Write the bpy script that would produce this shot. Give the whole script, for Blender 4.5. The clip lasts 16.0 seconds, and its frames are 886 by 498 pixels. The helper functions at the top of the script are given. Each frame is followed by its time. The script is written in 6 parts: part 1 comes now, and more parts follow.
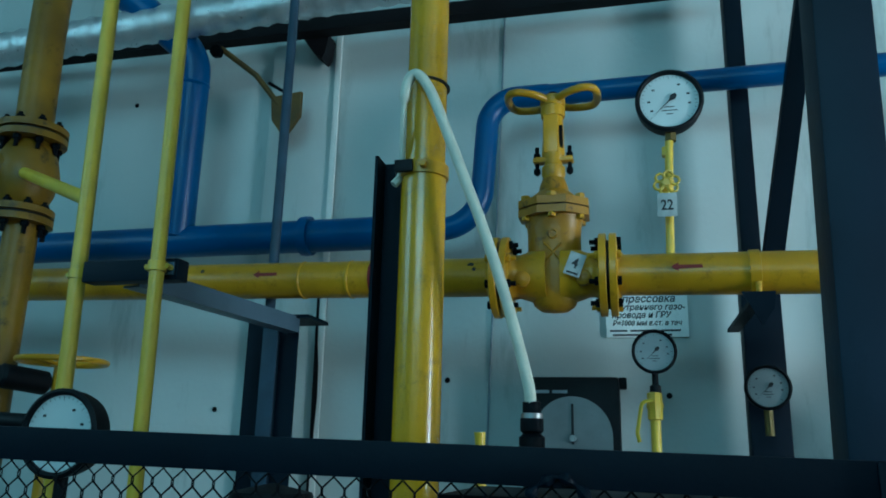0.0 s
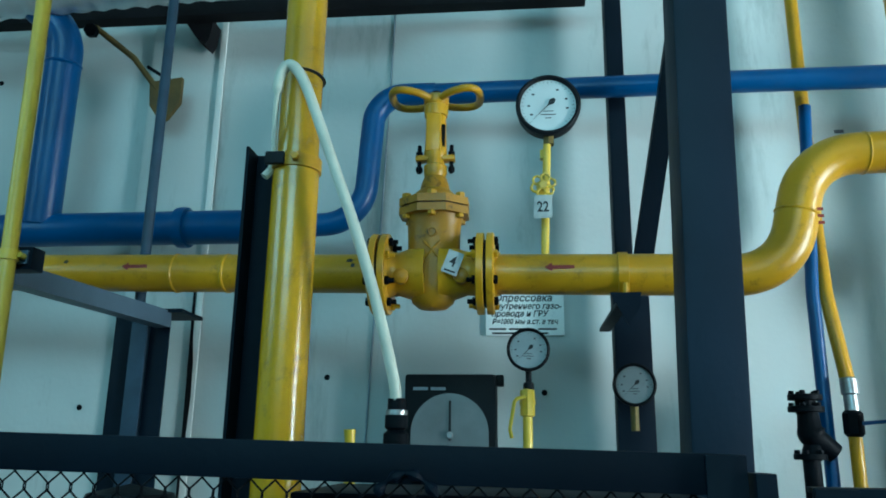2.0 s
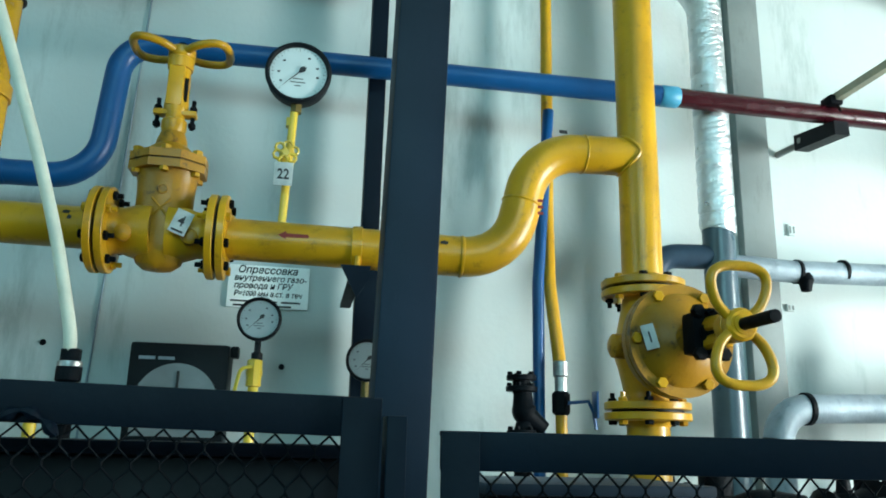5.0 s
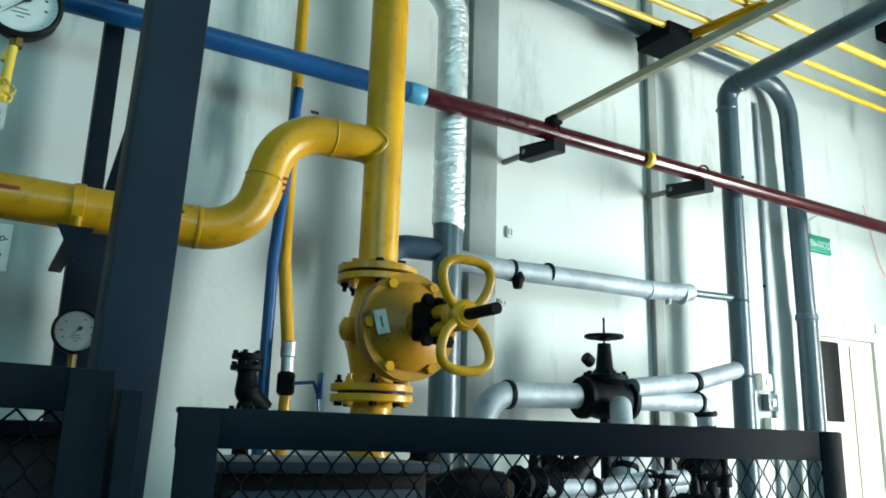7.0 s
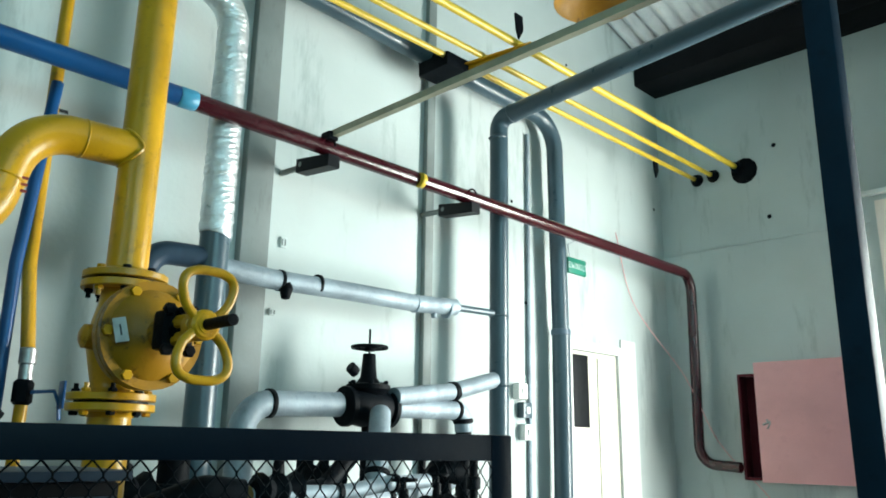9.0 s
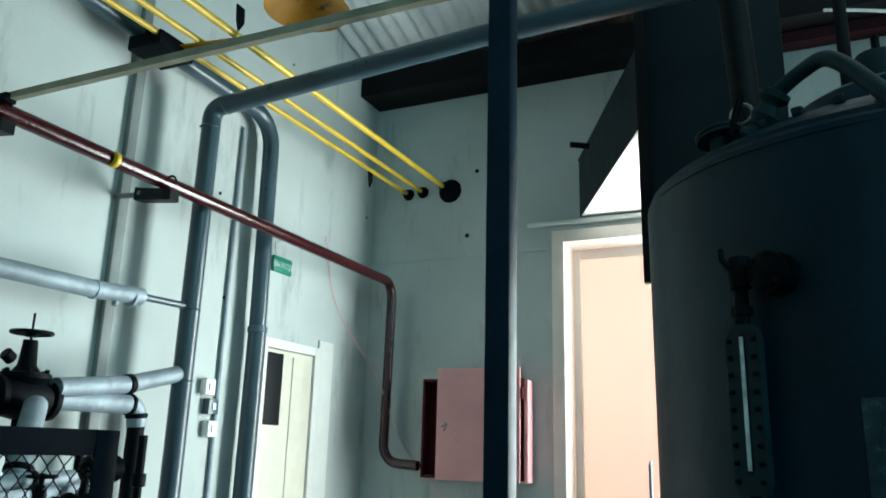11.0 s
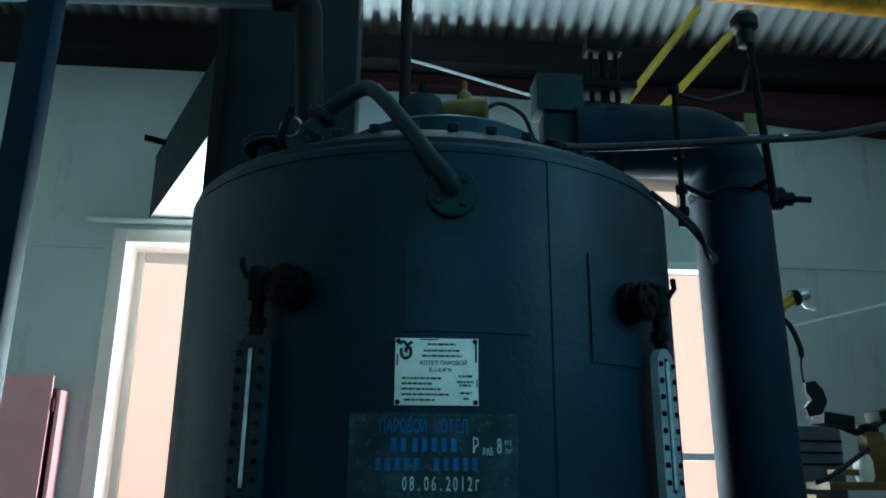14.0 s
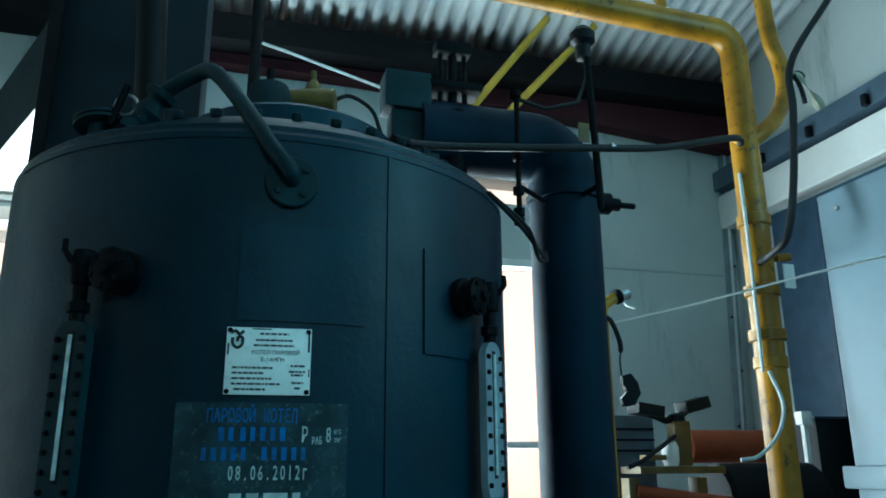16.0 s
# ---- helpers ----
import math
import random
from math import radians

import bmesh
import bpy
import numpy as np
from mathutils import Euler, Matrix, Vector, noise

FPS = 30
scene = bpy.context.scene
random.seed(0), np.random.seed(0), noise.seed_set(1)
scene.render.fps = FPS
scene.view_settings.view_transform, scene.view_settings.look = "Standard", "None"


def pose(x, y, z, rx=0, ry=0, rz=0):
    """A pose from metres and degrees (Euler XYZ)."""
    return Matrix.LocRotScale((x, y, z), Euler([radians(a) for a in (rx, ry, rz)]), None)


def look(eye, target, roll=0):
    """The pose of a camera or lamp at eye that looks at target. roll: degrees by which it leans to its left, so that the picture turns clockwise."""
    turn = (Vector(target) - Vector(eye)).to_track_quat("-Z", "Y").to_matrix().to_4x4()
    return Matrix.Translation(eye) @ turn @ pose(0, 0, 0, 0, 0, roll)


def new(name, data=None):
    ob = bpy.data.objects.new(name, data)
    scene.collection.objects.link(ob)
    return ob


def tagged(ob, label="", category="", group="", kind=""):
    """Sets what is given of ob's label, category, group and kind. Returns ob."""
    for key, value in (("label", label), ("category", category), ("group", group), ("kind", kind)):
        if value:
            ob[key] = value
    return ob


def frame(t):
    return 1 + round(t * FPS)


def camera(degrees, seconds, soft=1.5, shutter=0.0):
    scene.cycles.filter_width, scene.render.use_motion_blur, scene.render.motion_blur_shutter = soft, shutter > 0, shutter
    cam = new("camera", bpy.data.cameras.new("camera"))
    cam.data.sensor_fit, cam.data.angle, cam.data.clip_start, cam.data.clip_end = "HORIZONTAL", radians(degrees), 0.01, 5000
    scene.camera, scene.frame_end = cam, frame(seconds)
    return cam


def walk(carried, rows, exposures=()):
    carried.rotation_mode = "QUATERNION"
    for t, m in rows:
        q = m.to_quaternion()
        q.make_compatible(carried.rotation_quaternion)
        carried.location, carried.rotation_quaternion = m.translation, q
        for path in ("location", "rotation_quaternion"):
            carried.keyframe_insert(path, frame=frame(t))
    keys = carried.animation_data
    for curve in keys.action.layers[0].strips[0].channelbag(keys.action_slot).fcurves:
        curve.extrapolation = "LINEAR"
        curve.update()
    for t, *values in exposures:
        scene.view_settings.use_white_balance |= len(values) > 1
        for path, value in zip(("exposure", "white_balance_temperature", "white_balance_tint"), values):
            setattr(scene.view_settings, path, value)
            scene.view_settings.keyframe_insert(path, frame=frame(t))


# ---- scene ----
cam = camera(59.5, 16.0, soft=1.8)
PATH = [
    (0, (-0.047, 0.053, 1.539), (-0.51, 1.932, 2.043), 1.4),
    (0.5, (-0.028, 0.059, 1.525), (-0.386, 1.958, 2.042), 1.3),
    (1, (-0.01, 0.063, 1.537), (-0.316, 1.974, 2.042), 1.2),
    (1.5, (-0.01, 0.062, 1.53), (-0.258, 1.98, 2.041), 0.8),
    (2, (-0.002, 0.066, 1.539), (-0.202, 1.992, 2.042), 0.8),
    (2.5, (0.018, 0.08, 1.528), (-0.175, 2.006, 2.028), 1.1),
    (3, (0.024, 0.074, 1.534), (-0.143, 2.004, 2.034), 1.0),
    (5.5, (0.158, 0.09, 1.485), (0.716, 1.95, 1.965), 1.6),
    (6, (0.14, 0.101, 1.487), (0.918, 1.885, 1.947), 1.7),
    (6.5, (0.133, 0.111, 1.483), (1.023, 1.842, 1.943), 1.4),
    (7, (0.111, 0.091, 1.485), (1.1, 1.766, 1.95), 1.7),
    (7.5, (0.074, 0.076, 1.487), (1.155, 1.689, 1.964), 1.0),
    (8, (0.067, 0.041, 1.49), (1.235, 1.59, 1.978), 0.6),
    (8.5, (0.122, -0.023, 1.486), (1.359, 1.462, 2.003), 0.9),
    (9, (0.172, -0.08, 1.484), (1.546, 1.286, 1.98), 0.8),
    (9.5, (0.189, -0.109, 1.479), (1.685, 1.126, 1.964), 0.9),
    (12, (0.265, -0.366, 1.489), (2.122, 0.152, 2.024), 1.4),
    (12.5, (0.304, -0.391, 1.488), (2.191, -0.028, 2.043), 1.2),
    (13, (0.359, -0.416, 1.484), (2.262, -0.236, 2.073), 1.3),
    (13.5, (0.391, -0.446, 1.487), (2.302, -0.425, 2.075), 0.7),
    (14, (0.398, -0.467, 1.487), (2.31, -0.63, 2.05), 0.4),
    (14.5, (0.38, -0.47, 1.488), (2.282, -0.732, 2.05), -0.3),
    (15, (0.374, -0.468, 1.487), (2.266, -0.769, 2.061), -0.8),
    (15.5, (0.363, -0.478, 1.487), (2.245, -0.847, 2.053), -0.9),
    (16, (0.349, -0.508, 1.482), (2.2, -1.038, 2.022), -0.4),
]
EXPO = [(0.0, -0.5, 4950, -9), (1.0, -0.2, 5050, -7), (2.0, 0.02, 5300, -6), (3.2, 0.24, 5500, -6), (5.5, 0.3, 6150, 0), (6.5, 0.06, 6250, 1), (9.5, -0.09, 6300, 0), (12.0, -0.98, 5550, -4), (13.5, -0.9, 5300, -6), (16.0, -0.36, 5150, -9)]
walk(cam, [(t, look(eye, target, roll)) for t, eye, target, roll in PATH], EXPO)

# ---- light ----
world = bpy.data.worlds.new("world")
scene.world = world
world.use_nodes = True
wn = world.node_tree.nodes
sky = wn.new("ShaderNodeTexSky")
sky.sky_type, sky.sun_disc = "NISHITA", False
sky.sun_elevation, sky.sun_rotation = radians(28), radians(95)
world.node_tree.links.new(sky.outputs[0], wn["Background"].inputs[0])
wn["Background"].inputs[1].default_value = 0.1


def area(name, m, w, h, power, colour):
    d = bpy.data.lights.new(name, "AREA")
    d.shape, d.size, d.size_y, d.energy, d.color = "RECTANGLE", w, h, power, colour
    ob = new(name, d)
    ob.matrix_world = m
    return ob


EAST, NORTH, SOUTH, WEST = 5.58, 2.85, -4.5, -4.6
# daylight that enters by the gate and by the window beside it; south and west lamps are added, unseen fill
area("daylight_gate", look((EAST + 0.12, -0.28, 1.6), (EAST - 3, -0.1, 1.8)), 1.3, 2.9, 650, (0.97, 1.0, 0.97))
area("daylight_window", look((EAST + 0.12, -2.6, 2.0), (EAST - 3, -2.6, 1.9)), 0.72, 1.9, 70, (0.97, 1.0, 0.98))
area("fill_south", look((-0.3, SOUTH - 0.05, 3.7), (-0.3, 0, 3.8)), 3.2, 1.5, 128, (0.5, 0.92, 1.0))
area("fill_west", look((WEST - 0.05, -1.2, 3.5), (0, -1.2, 3.6)), 2.4, 1.7, 62, (0.55, 0.93, 1.0))

# ---- materials ----


def mat(name, colour, rough=0.5, metal=0.0, vary=0.25, size=2.0, bump=0.15, grime=(0.03, 0.03, 0.03), dirt=0.25, fine=60.0, spec=0.5, streak=1.0):
    """A painted or bare surface: base colour, cloudy variation, specks of dirt, fine relief."""
    m = bpy.data.materials.new(name)
    m.use_nodes = True
    nt = m.node_tree
    n, l = nt.nodes, nt.links
    b = n["Principled BSDF"]
    co = n.new("ShaderNodeTexCoord")
    info = n.new("ShaderNodeObjectInfo")
    a = n.new("ShaderNodeTexNoise")
    a.inputs["Scale"].default_value, a.inputs["Detail"].default_value = size, 6
    f = n.new("ShaderNodeTexNoise")
    f.inputs["Scale"].default_value, f.inputs["Detail"].default_value = fine, 4
    l.new(co.outputs["Object"], a.inputs["Vector"])
    l.new(co.outputs["Object"], f.inputs["Vector"])
    ramp = n.new("ShaderNodeValToRGB")
    ramp.color_ramp.elements[0].position, ramp.color_ramp.elements[1].position = 0.3, 0.72
    ramp.color_ramp.elements[0].color = (*[c * (1 - vary) for c in colour], 1)
    ramp.color_ramp.elements[1].color = (*[min(1, c * (1 + vary * 0.5)) for c in colour], 1)
    l.new(a.outputs["Fac"], ramp.inputs["Fac"])
    spots = n.new("ShaderNodeTexNoise")
    spots.inputs["Scale"].default_value, spots.inputs["Detail"].default_value, spots.inputs["Roughness"].default_value = size * 4.3, 8, 0.7
    mp_ = n.new("ShaderNodeMapping")
    mp_.inputs["Scale"].default_value = (1, 1, 1 / streak)
    l.new(co.outputs["Object"], mp_.inputs["Vector"])
    l.new(mp_.outputs["Vector"], spots.inputs["Vector"])
    cut = n.new("ShaderNodeMapRange")
    cut.inputs[1].default_value, cut.inputs[2].default_value, cut.inputs[4].default_value = 0.56, 0.78, dirt
    l.new(spots.outputs["Fac"], cut.inputs[0])
    mix = n.new("ShaderNodeMix")
    mix.data_type = "RGBA"
    l.new(cut.outputs[0], mix.inputs[0])
    l.new(ramp.outputs[0], mix.inputs[6])
    mix.inputs[7].default_value = (*grime, 1)
    hsv = n.new("ShaderNodeHueSaturation")
    val = n.new("ShaderNodeMapRange")
    val.inputs[3].default_value, val.inputs[4].default_value = 0.9, 1.08
    l.new(info.outputs["Random"], val.inputs[0])
    l.new(val.outputs[0], hsv.inputs["Value"])
    l.new(mix.outputs[2], hsv.inputs["Color"])
    l.new(hsv.outputs[0], b.inputs["Base Color"])
    rr = n.new("ShaderNodeMapRange")
    rr.inputs[3].default_value, rr.inputs[4].default_value = max(0.03, rough - 0.1), min(1, rough + 0.16)
    l.new(spots.outputs["Fac"], rr.inputs[0])
    l.new(rr.outputs[0], b.inputs["Roughness"])
    b.inputs["Metallic"].default_value = metal
    b.inputs["Specular IOR Level"].default_value = spec
    add = n.new("ShaderNodeMath")
    add.operation = "MULTIPLY_ADD"
    l.new(f.outputs["Fac"], add.inputs[0])
    add.inputs[1].default_value = 0.5
    l.new(spots.outputs["Fac"], add.inputs[2])
    bp = n.new("ShaderNodeBump")
    bp.inputs["Strength"].default_value, bp.inputs["Distance"].default_value = bump, 0.006
    l.new(add.outputs[0], bp.inputs["Height"])
    l.new(bp.outputs[0], b.inputs["Normal"])
    return m


def glow(name, colour, strength):
    m = bpy.data.materials.new(name)
    m.use_nodes = True
    b = m.node_tree.nodes["Principled BSDF"]
    b.inputs["Base Color"].default_value = (*colour, 1)
    b.inputs["Emission Color"].default_value = (*colour, 1)
    b.inputs["Emission Strength"].default_value = strength
    return m


def pane_glass(name):
    m = bpy.data.materials.new(name)
    m.use_nodes = True
    b = m.node_tree.nodes["Principled BSDF"]
    b.inputs["Roughness"].default_value = 0.04
    b.inputs["Transmission Weight"].default_value = 1.0
    b.inputs["IOR"].default_value = 1.45
    return m


YEL = mat("yellow_gas_paint", (0.49, 0.26, 0.006), 0.3, vary=0.3, size=5, grime=(0.12, 0.065, 0.008), dirt=0.9, bump=0.16, spec=0.36)
YELG = mat("glossy_yellow_gas_paint", (0.52, 0.29, 0.004), 0.2, vary=0.3, size=5, grime=(0.12, 0.065, 0.008), dirt=0.9, bump=0.1, spec=0.55)
# Oil stains, with shade on valves and gas loop put into the darker base.
OCH = mat("oily_shaded_ochre_paint", (0.37, 0.18, 0.005), 0.36, vary=0.5, size=4.5, grime=(0.04, 0.023, 0.006), dirt=1.9, bump=0.3, spec=0.36)
YELT = mat("thin_yellow_paint", (0.62, 0.43, 0.03), 0.35, vary=0.2, size=6, grime=(0.2, 0.12, 0.02), dirt=0.3)
BLU = mat("blue_pipe_paint", (0.008, 0.064, 0.195), 0.32, vary=0.25, size=4, grime=(0.01, 0.03, 0.09), dirt=0.4, spec=0.3)
RED = mat("dark_red_pipe_paint", (0.042, 0.004, 0.008), 0.16, vary=0.25, size=6, spec=0.5)
NAVY = mat("slate_blue_steel_paint", (0.0025, 0.0068, 0.0145), 0.5, vary=0.3, size=3, grime=(0.008, 0.009, 0.011), dirt=0.35, spec=0.1)
POSTB = mat("chalky_slate_post_paint", (0.012, 0.022, 0.04), 0.5, vary=0.3, size=3, grime=(0.006, 0.01, 0.016), dirt=0.5, spec=0.16, streak=3.0)
STEELB = mat("grey_blue_steel_paint", (0.085, 0.125, 0.17), 0.42, vary=0.3, size=4, grime=(0.05, 0.05, 0.06), spec=0.3)
GREYP = mat("grey_green_pipe_paint", (0.047, 0.08, 0.103), 0.28, vary=0.25, size=4, grime=(0.04, 0.05, 0.05), spec=0.45)
PALEG = mat("pale_grey_strip_paint", (0.19, 0.215, 0.21), 0.6, vary=0.3, size=3, streak=4.0, dirt=0.5)
BLACK = mat("black_paint", (0.004, 0.0055, 0.008), 0.5, vary=0.3, size=8, bump=0.1, spec=0.16)
IRON = mat("sooty_cast_iron", (0.003, 0.0045, 0.0068), 0.5, metal=0.0, vary=0.4, size=12, bump=0.3, spec=0.06)
STEEL = mat("bare_steel", (0.4, 0.4, 0.4), 0.35, metal=0.9, vary=0.3, size=15, grime=(0.1, 0.07, 0.05))
FOIL = mat("aluminium_foil_wrap", (0.72, 0.75, 0.77), 0.28, metal=0.75, vary=0.2, size=9, bump=0.7, grime=(0.2, 0.22, 0.23), fine=25)
WRAP = mat("grey_insulation_wrap", (0.28, 0.335, 0.38), 0.5, metal=0.2, vary=0.35, size=7, bump=0.6, fine=30, grime=(0.08, 0.09, 0.1), dirt=0.6)
BLUL = mat("pale_blue_paint", (0.06, 0.27, 0.42), 0.4, vary=0.15, size=9)
RODB = mat("dark_blue_rod_paint", (0.03, 0.055, 0.09), 0.45, vary=0.3, size=9, spec=0.25)
TAGG = mat("worn_grey_tag", (0.42, 0.45, 0.44), 0.5, vary=0.25, size=40)
WALL = mat("whitewashed_plaster", (0.52, 0.57, 0.56), 0.88, vary=0.14, size=1.1, bump=0.3, grime=(0.2, 0.24, 0.235), dirt=0.8, fine=45, spec=0.2, streak=5.0)
TRIM = mat("off_white_paint", (0.72, 0.73, 0.7), 0.5, vary=0.1, size=3, grime=(0.4, 0.4, 0.36))
FLOOR = mat("worn_concrete_floor", (0.075, 0.075, 0.072), 0.8, vary=0.35, size=1.5, bump=0.4, dirt=0.5)
ROOF = mat("galvanised_roof_sheet", (0.84, 0.93, 0.97), 0.3, metal=0.12, vary=0.25, size=2.5, grime=(0.12, 0.13, 0.14))
BEAM = mat("dark_tarred_steel", (0.006, 0.006, 0.008), 0.7, vary=0.4, size=4, spec=0.16)
MAROON = mat("maroon_painted_beam", (0.05, 0.014, 0.02), 0.6, vary=0.3, size=3, spec=0.16)
BOIL = mat("boiler_blue_grey_paint", (0.0018, 0.0235, 0.042), 0.42, vary=0.4, size=2.2, grime=(0.003, 0.009, 0.014), dirt=0.6, bump=0.3, spec=0.22)
BOILR = mat("dull_boiler_fitting_paint", (0.008, 0.026, 0.034), 0.5, vary=0.35, size=8, spec=0.16)
DUCT = mat("dull_dark_duct_paint", (0.0032, 0.016, 0.032), 0.6, vary=0.4, size=3, grime=(0.002, 0.006, 0.01), dirt=0.6, spec=0.12)
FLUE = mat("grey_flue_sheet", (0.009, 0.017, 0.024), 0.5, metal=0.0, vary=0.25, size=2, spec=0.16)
# Near-white base carries the gate's glare on the duct underside.
LITP = mat("gate_lit_underside", (0.86, 0.82, 0.78), 0.4, metal=0.0, vary=0.08, size=3, bump=0.05)
# Dusty grey face; on gauge GC the grey also stands for shade.
DIALG = mat("shaded_dusty_dial_face", (0.2, 0.22, 0.23), 0.3, vary=0.15, size=12)
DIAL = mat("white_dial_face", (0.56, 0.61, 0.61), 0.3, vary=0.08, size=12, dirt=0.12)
PLATE = mat("polished_name_plate", (0.93, 0.95, 0.91), 0.35, metal=0.0, vary=0.1, size=14, grime=(0.3, 0.32, 0.3), dirt=0.6)
DIRTY = mat("dirty_stencil_board", (0.03, 0.055, 0.068), 0.55, vary=0.6, size=11, grime=(0.20, 0.25, 0.26), dirt=0.8, spec=0.16)
STENB = mat("blue_stencil_paint", (0.014, 0.13, 0.42), 0.55, vary=0.5, size=30, grime=(0.05, 0.08, 0.1), dirt=0.9)
STENW = mat("white_stencil_paint", (0.55, 0.62, 0.62), 0.5, vary=0.3, size=30)
PAPER = mat("white_board_paint", (0.84, 0.86, 0.84), 0.5, vary=0.06, size=8)
INK = mat("black_lettering", (0.01, 0.01, 0.012), 0.6, vary=0.1, bump=0.0, dirt=0.0)
INKR = mat("red_arrow_paint", (0.16, 0.006, 0.003), 0.6, vary=0.2, bump=0.0)
PINK = mat("faded_pink_cabinet_paint", (0.74, 0.36, 0.37), 0.4, vary=0.12, size=3, grime=(0.35, 0.15, 0.16))
CRIM = mat("dark_crimson_cabinet_paint", (0.10, 0.012, 0.02), 0.5, vary=0.3, size=5, spec=0.16)
GREEN = mat("green_exit_sign", (0.01, 0.22, 0.14), 0.4, vary=0.1, size=9)
HOSE = mat("cream_rubber_hose", (0.6, 0.6, 0.5), 0.42, vary=0.15, size=20, grime=(0.25, 0.22, 0.15))
RUBBER = mat("black_rubber", (0.015, 0.016, 0.018), 0.5, vary=0.2, size=20, spec=0.16)
OLIVE = mat("weathered_olive_angle_bar", (0.26, 0.26, 0.19), 0.5, vary=0.3, size=8)
ORANGE = mat("orange_burner_paint", (0.26, 0.05, 0.008), 0.65, vary=0.3, size=6)
PALEB = mat("pale_blue_sheet_metal", (0.12, 0.18, 0.22), 0.5, metal=0.0, vary=0.2, size=2.2, grime=(0.2, 0.26, 0.3))
WOOD = mat("pale_door_paint", (0.62, 0.60, 0.50), 0.5, vary=0.12, size=4, grime=(0.4, 0.36, 0.25))
GLASS = pane_glass("clear_glass")
MILK = mat("sight_glass_tube", (0.6, 0.68, 0.68), 0.12, vary=0.4, size=25, grime=(0.1, 0.12, 0.12))
BRASS = mat("dull_brass", (0.13, 0.095, 0.02), 0.45, metal=0.4, vary=0.4, size=12)
OCHD = mat("oil_darkened_ochre_paint", (0.21, 0.115, 0.006), 0.38, vary=0.5, size=4.5, grime=(0.03, 0.02, 0.006), dirt=1.6, bump=0.3, spec=0.3)
# Oily dark yellow; on the wall bracket it also carries painted-in shade.
DIMYEL = mat("oily_shaded_yellow_paint", (0.11, 0.068, 0.008), 0.55, vary=0.5, size=8, grime=(0.03, 0.02, 0.01), dirt=0.7)
# Peach of the daylight glare, put into the gate frame's colour.
GATEP = mat("peach_lit_gate_paint", (0.84, 0.75, 0.68), 0.5, vary=0.1, size=3, grime=(0.4, 0.33, 0.28))
OUTSIDE = glow("hazy_daylight", (1.0, 0.76, 0.63), 1.3)
ot = OUTSIDE.node_tree
og = ot.nodes.new("ShaderNodeNewGeometry")
osep = ot.nodes.new("ShaderNodeSeparateXYZ")
orr = ot.nodes.new("ShaderNodeValToRGB")
om = ot.nodes.new("ShaderNodeMapRange")
om.inputs[1].default_value, om.inputs[2].default_value = 0.8, 3.4
ot.links.new(og.outputs["Position"], osep.inputs[0])
ot.links.new(osep.outputs["Z"], om.inputs[0])
ot.links.new(om.outputs[0], orr.inputs[0])
orr.color_ramp.elements[0].color, orr.color_ramp.elements[1].color = (1.0, 0.52, 0.39, 1), (1.0, 0.70, 0.56, 1)
ot.links.new(orr.outputs[0], ot.nodes["Principled BSDF"].inputs["Emission Color"])

# ---- mesh helpers ----
BASE = {}


def finish(name, bm, material, sharp=38):
    me = bpy.data.meshes.new(name)
    bmesh.ops.recalc_face_normals(bm, faces=bm.faces)
    for f in bm.faces:
        f.smooth = True
    bm.to_mesh(me)
    bm.free()
    me.set_sharp_from_angle(angle=radians(sharp))
    me.materials.append(material)
    return me


def part(name, bm, material, parent, label=""):
    bmesh.ops.translate(bm, verts=bm.verts, vec=-BASE[parent])
    ob = new(name, finish(name, bm, material))
    ob.parent = parent
    BASE[ob] = BASE[parent]
    return tagged(ob, label)


def thing(name, label, category, at=(0, 0, 0), group="", kind=""):
    ob = new(name)
    ob.empty_display_size = 0.1
    ob.location = at
    BASE[ob] = Vector(at)
    return tagged(ob, label, category, group, kind)


def solo(name, bm, material, label, category, group="", kind=""):
    """A thing of one mesh, with its origin at its middle."""
    c = sum((v.co for v in bm.verts), Vector()) / len(bm.verts)
    bmesh.ops.translate(bm, verts=bm.verts, vec=-c)
    ob = new(name, finish(name, bm, material))
    ob.location = c
    BASE[ob] = c
    return tagged(ob, label, category, group, kind)


def B():
    return bmesh.new()


def box(bm, x0, x1, y0, y1, z0, z1, bev=0.0, m=None):
    vs = bmesh.ops.create_cube(bm, size=1)["verts"]
    bmesh.ops.transform(bm, verts=vs, matrix=(m or Matrix()) @ Matrix.Translation(((x0 + x1) / 2, (y0 + y1) / 2, (z0 + z1) / 2)) @ Matrix.Diagonal((abs(x1 - x0), abs(y1 - y0), abs(z1 - z0), 1)))
    if bev:
        es = list({e for v in vs for e in v.link_edges})
        bmesh.ops.bevel(bm, geom=es, offset=bev, segments=2, affect="EDGES", profile=0.6)
    return bm


def axis(p, d, up=(0, 0, 1)):
    """A frame at p whose z runs along d."""
    z = Vector(d).normalized()
    u = Vector(up)
    if abs(z.dot(u)) > 0.95:
        u = Vector((1, 0, 0))
    x = u.cross(z).normalized()
    y = z.cross(x)
    return Matrix.Translation(p) @ Matrix((x, y, z)).transposed().to_4x4()


def lathe(bm, prof, m, n=24):
    """prof: (radius, height) pairs along local z of m."""
    rings = []
    for r, h in prof:
        if r < 1e-5:
            rings.append([bm.verts.new(m @ Vector((0, 0, h)))])
        else:
            rings.append([bm.verts.new(m @ Vector((r * math.cos(2 * math.pi * k / n), r * math.sin(2 * math.pi * k / n), h))) for k in range(n)])
    for a, b in zip(rings, rings[1:]):
        for k in range(n):
            q = [a[k % len(a)], a[(k + 1) % len(a)], b[(k + 1) % len(b)], b[k % len(b)]]
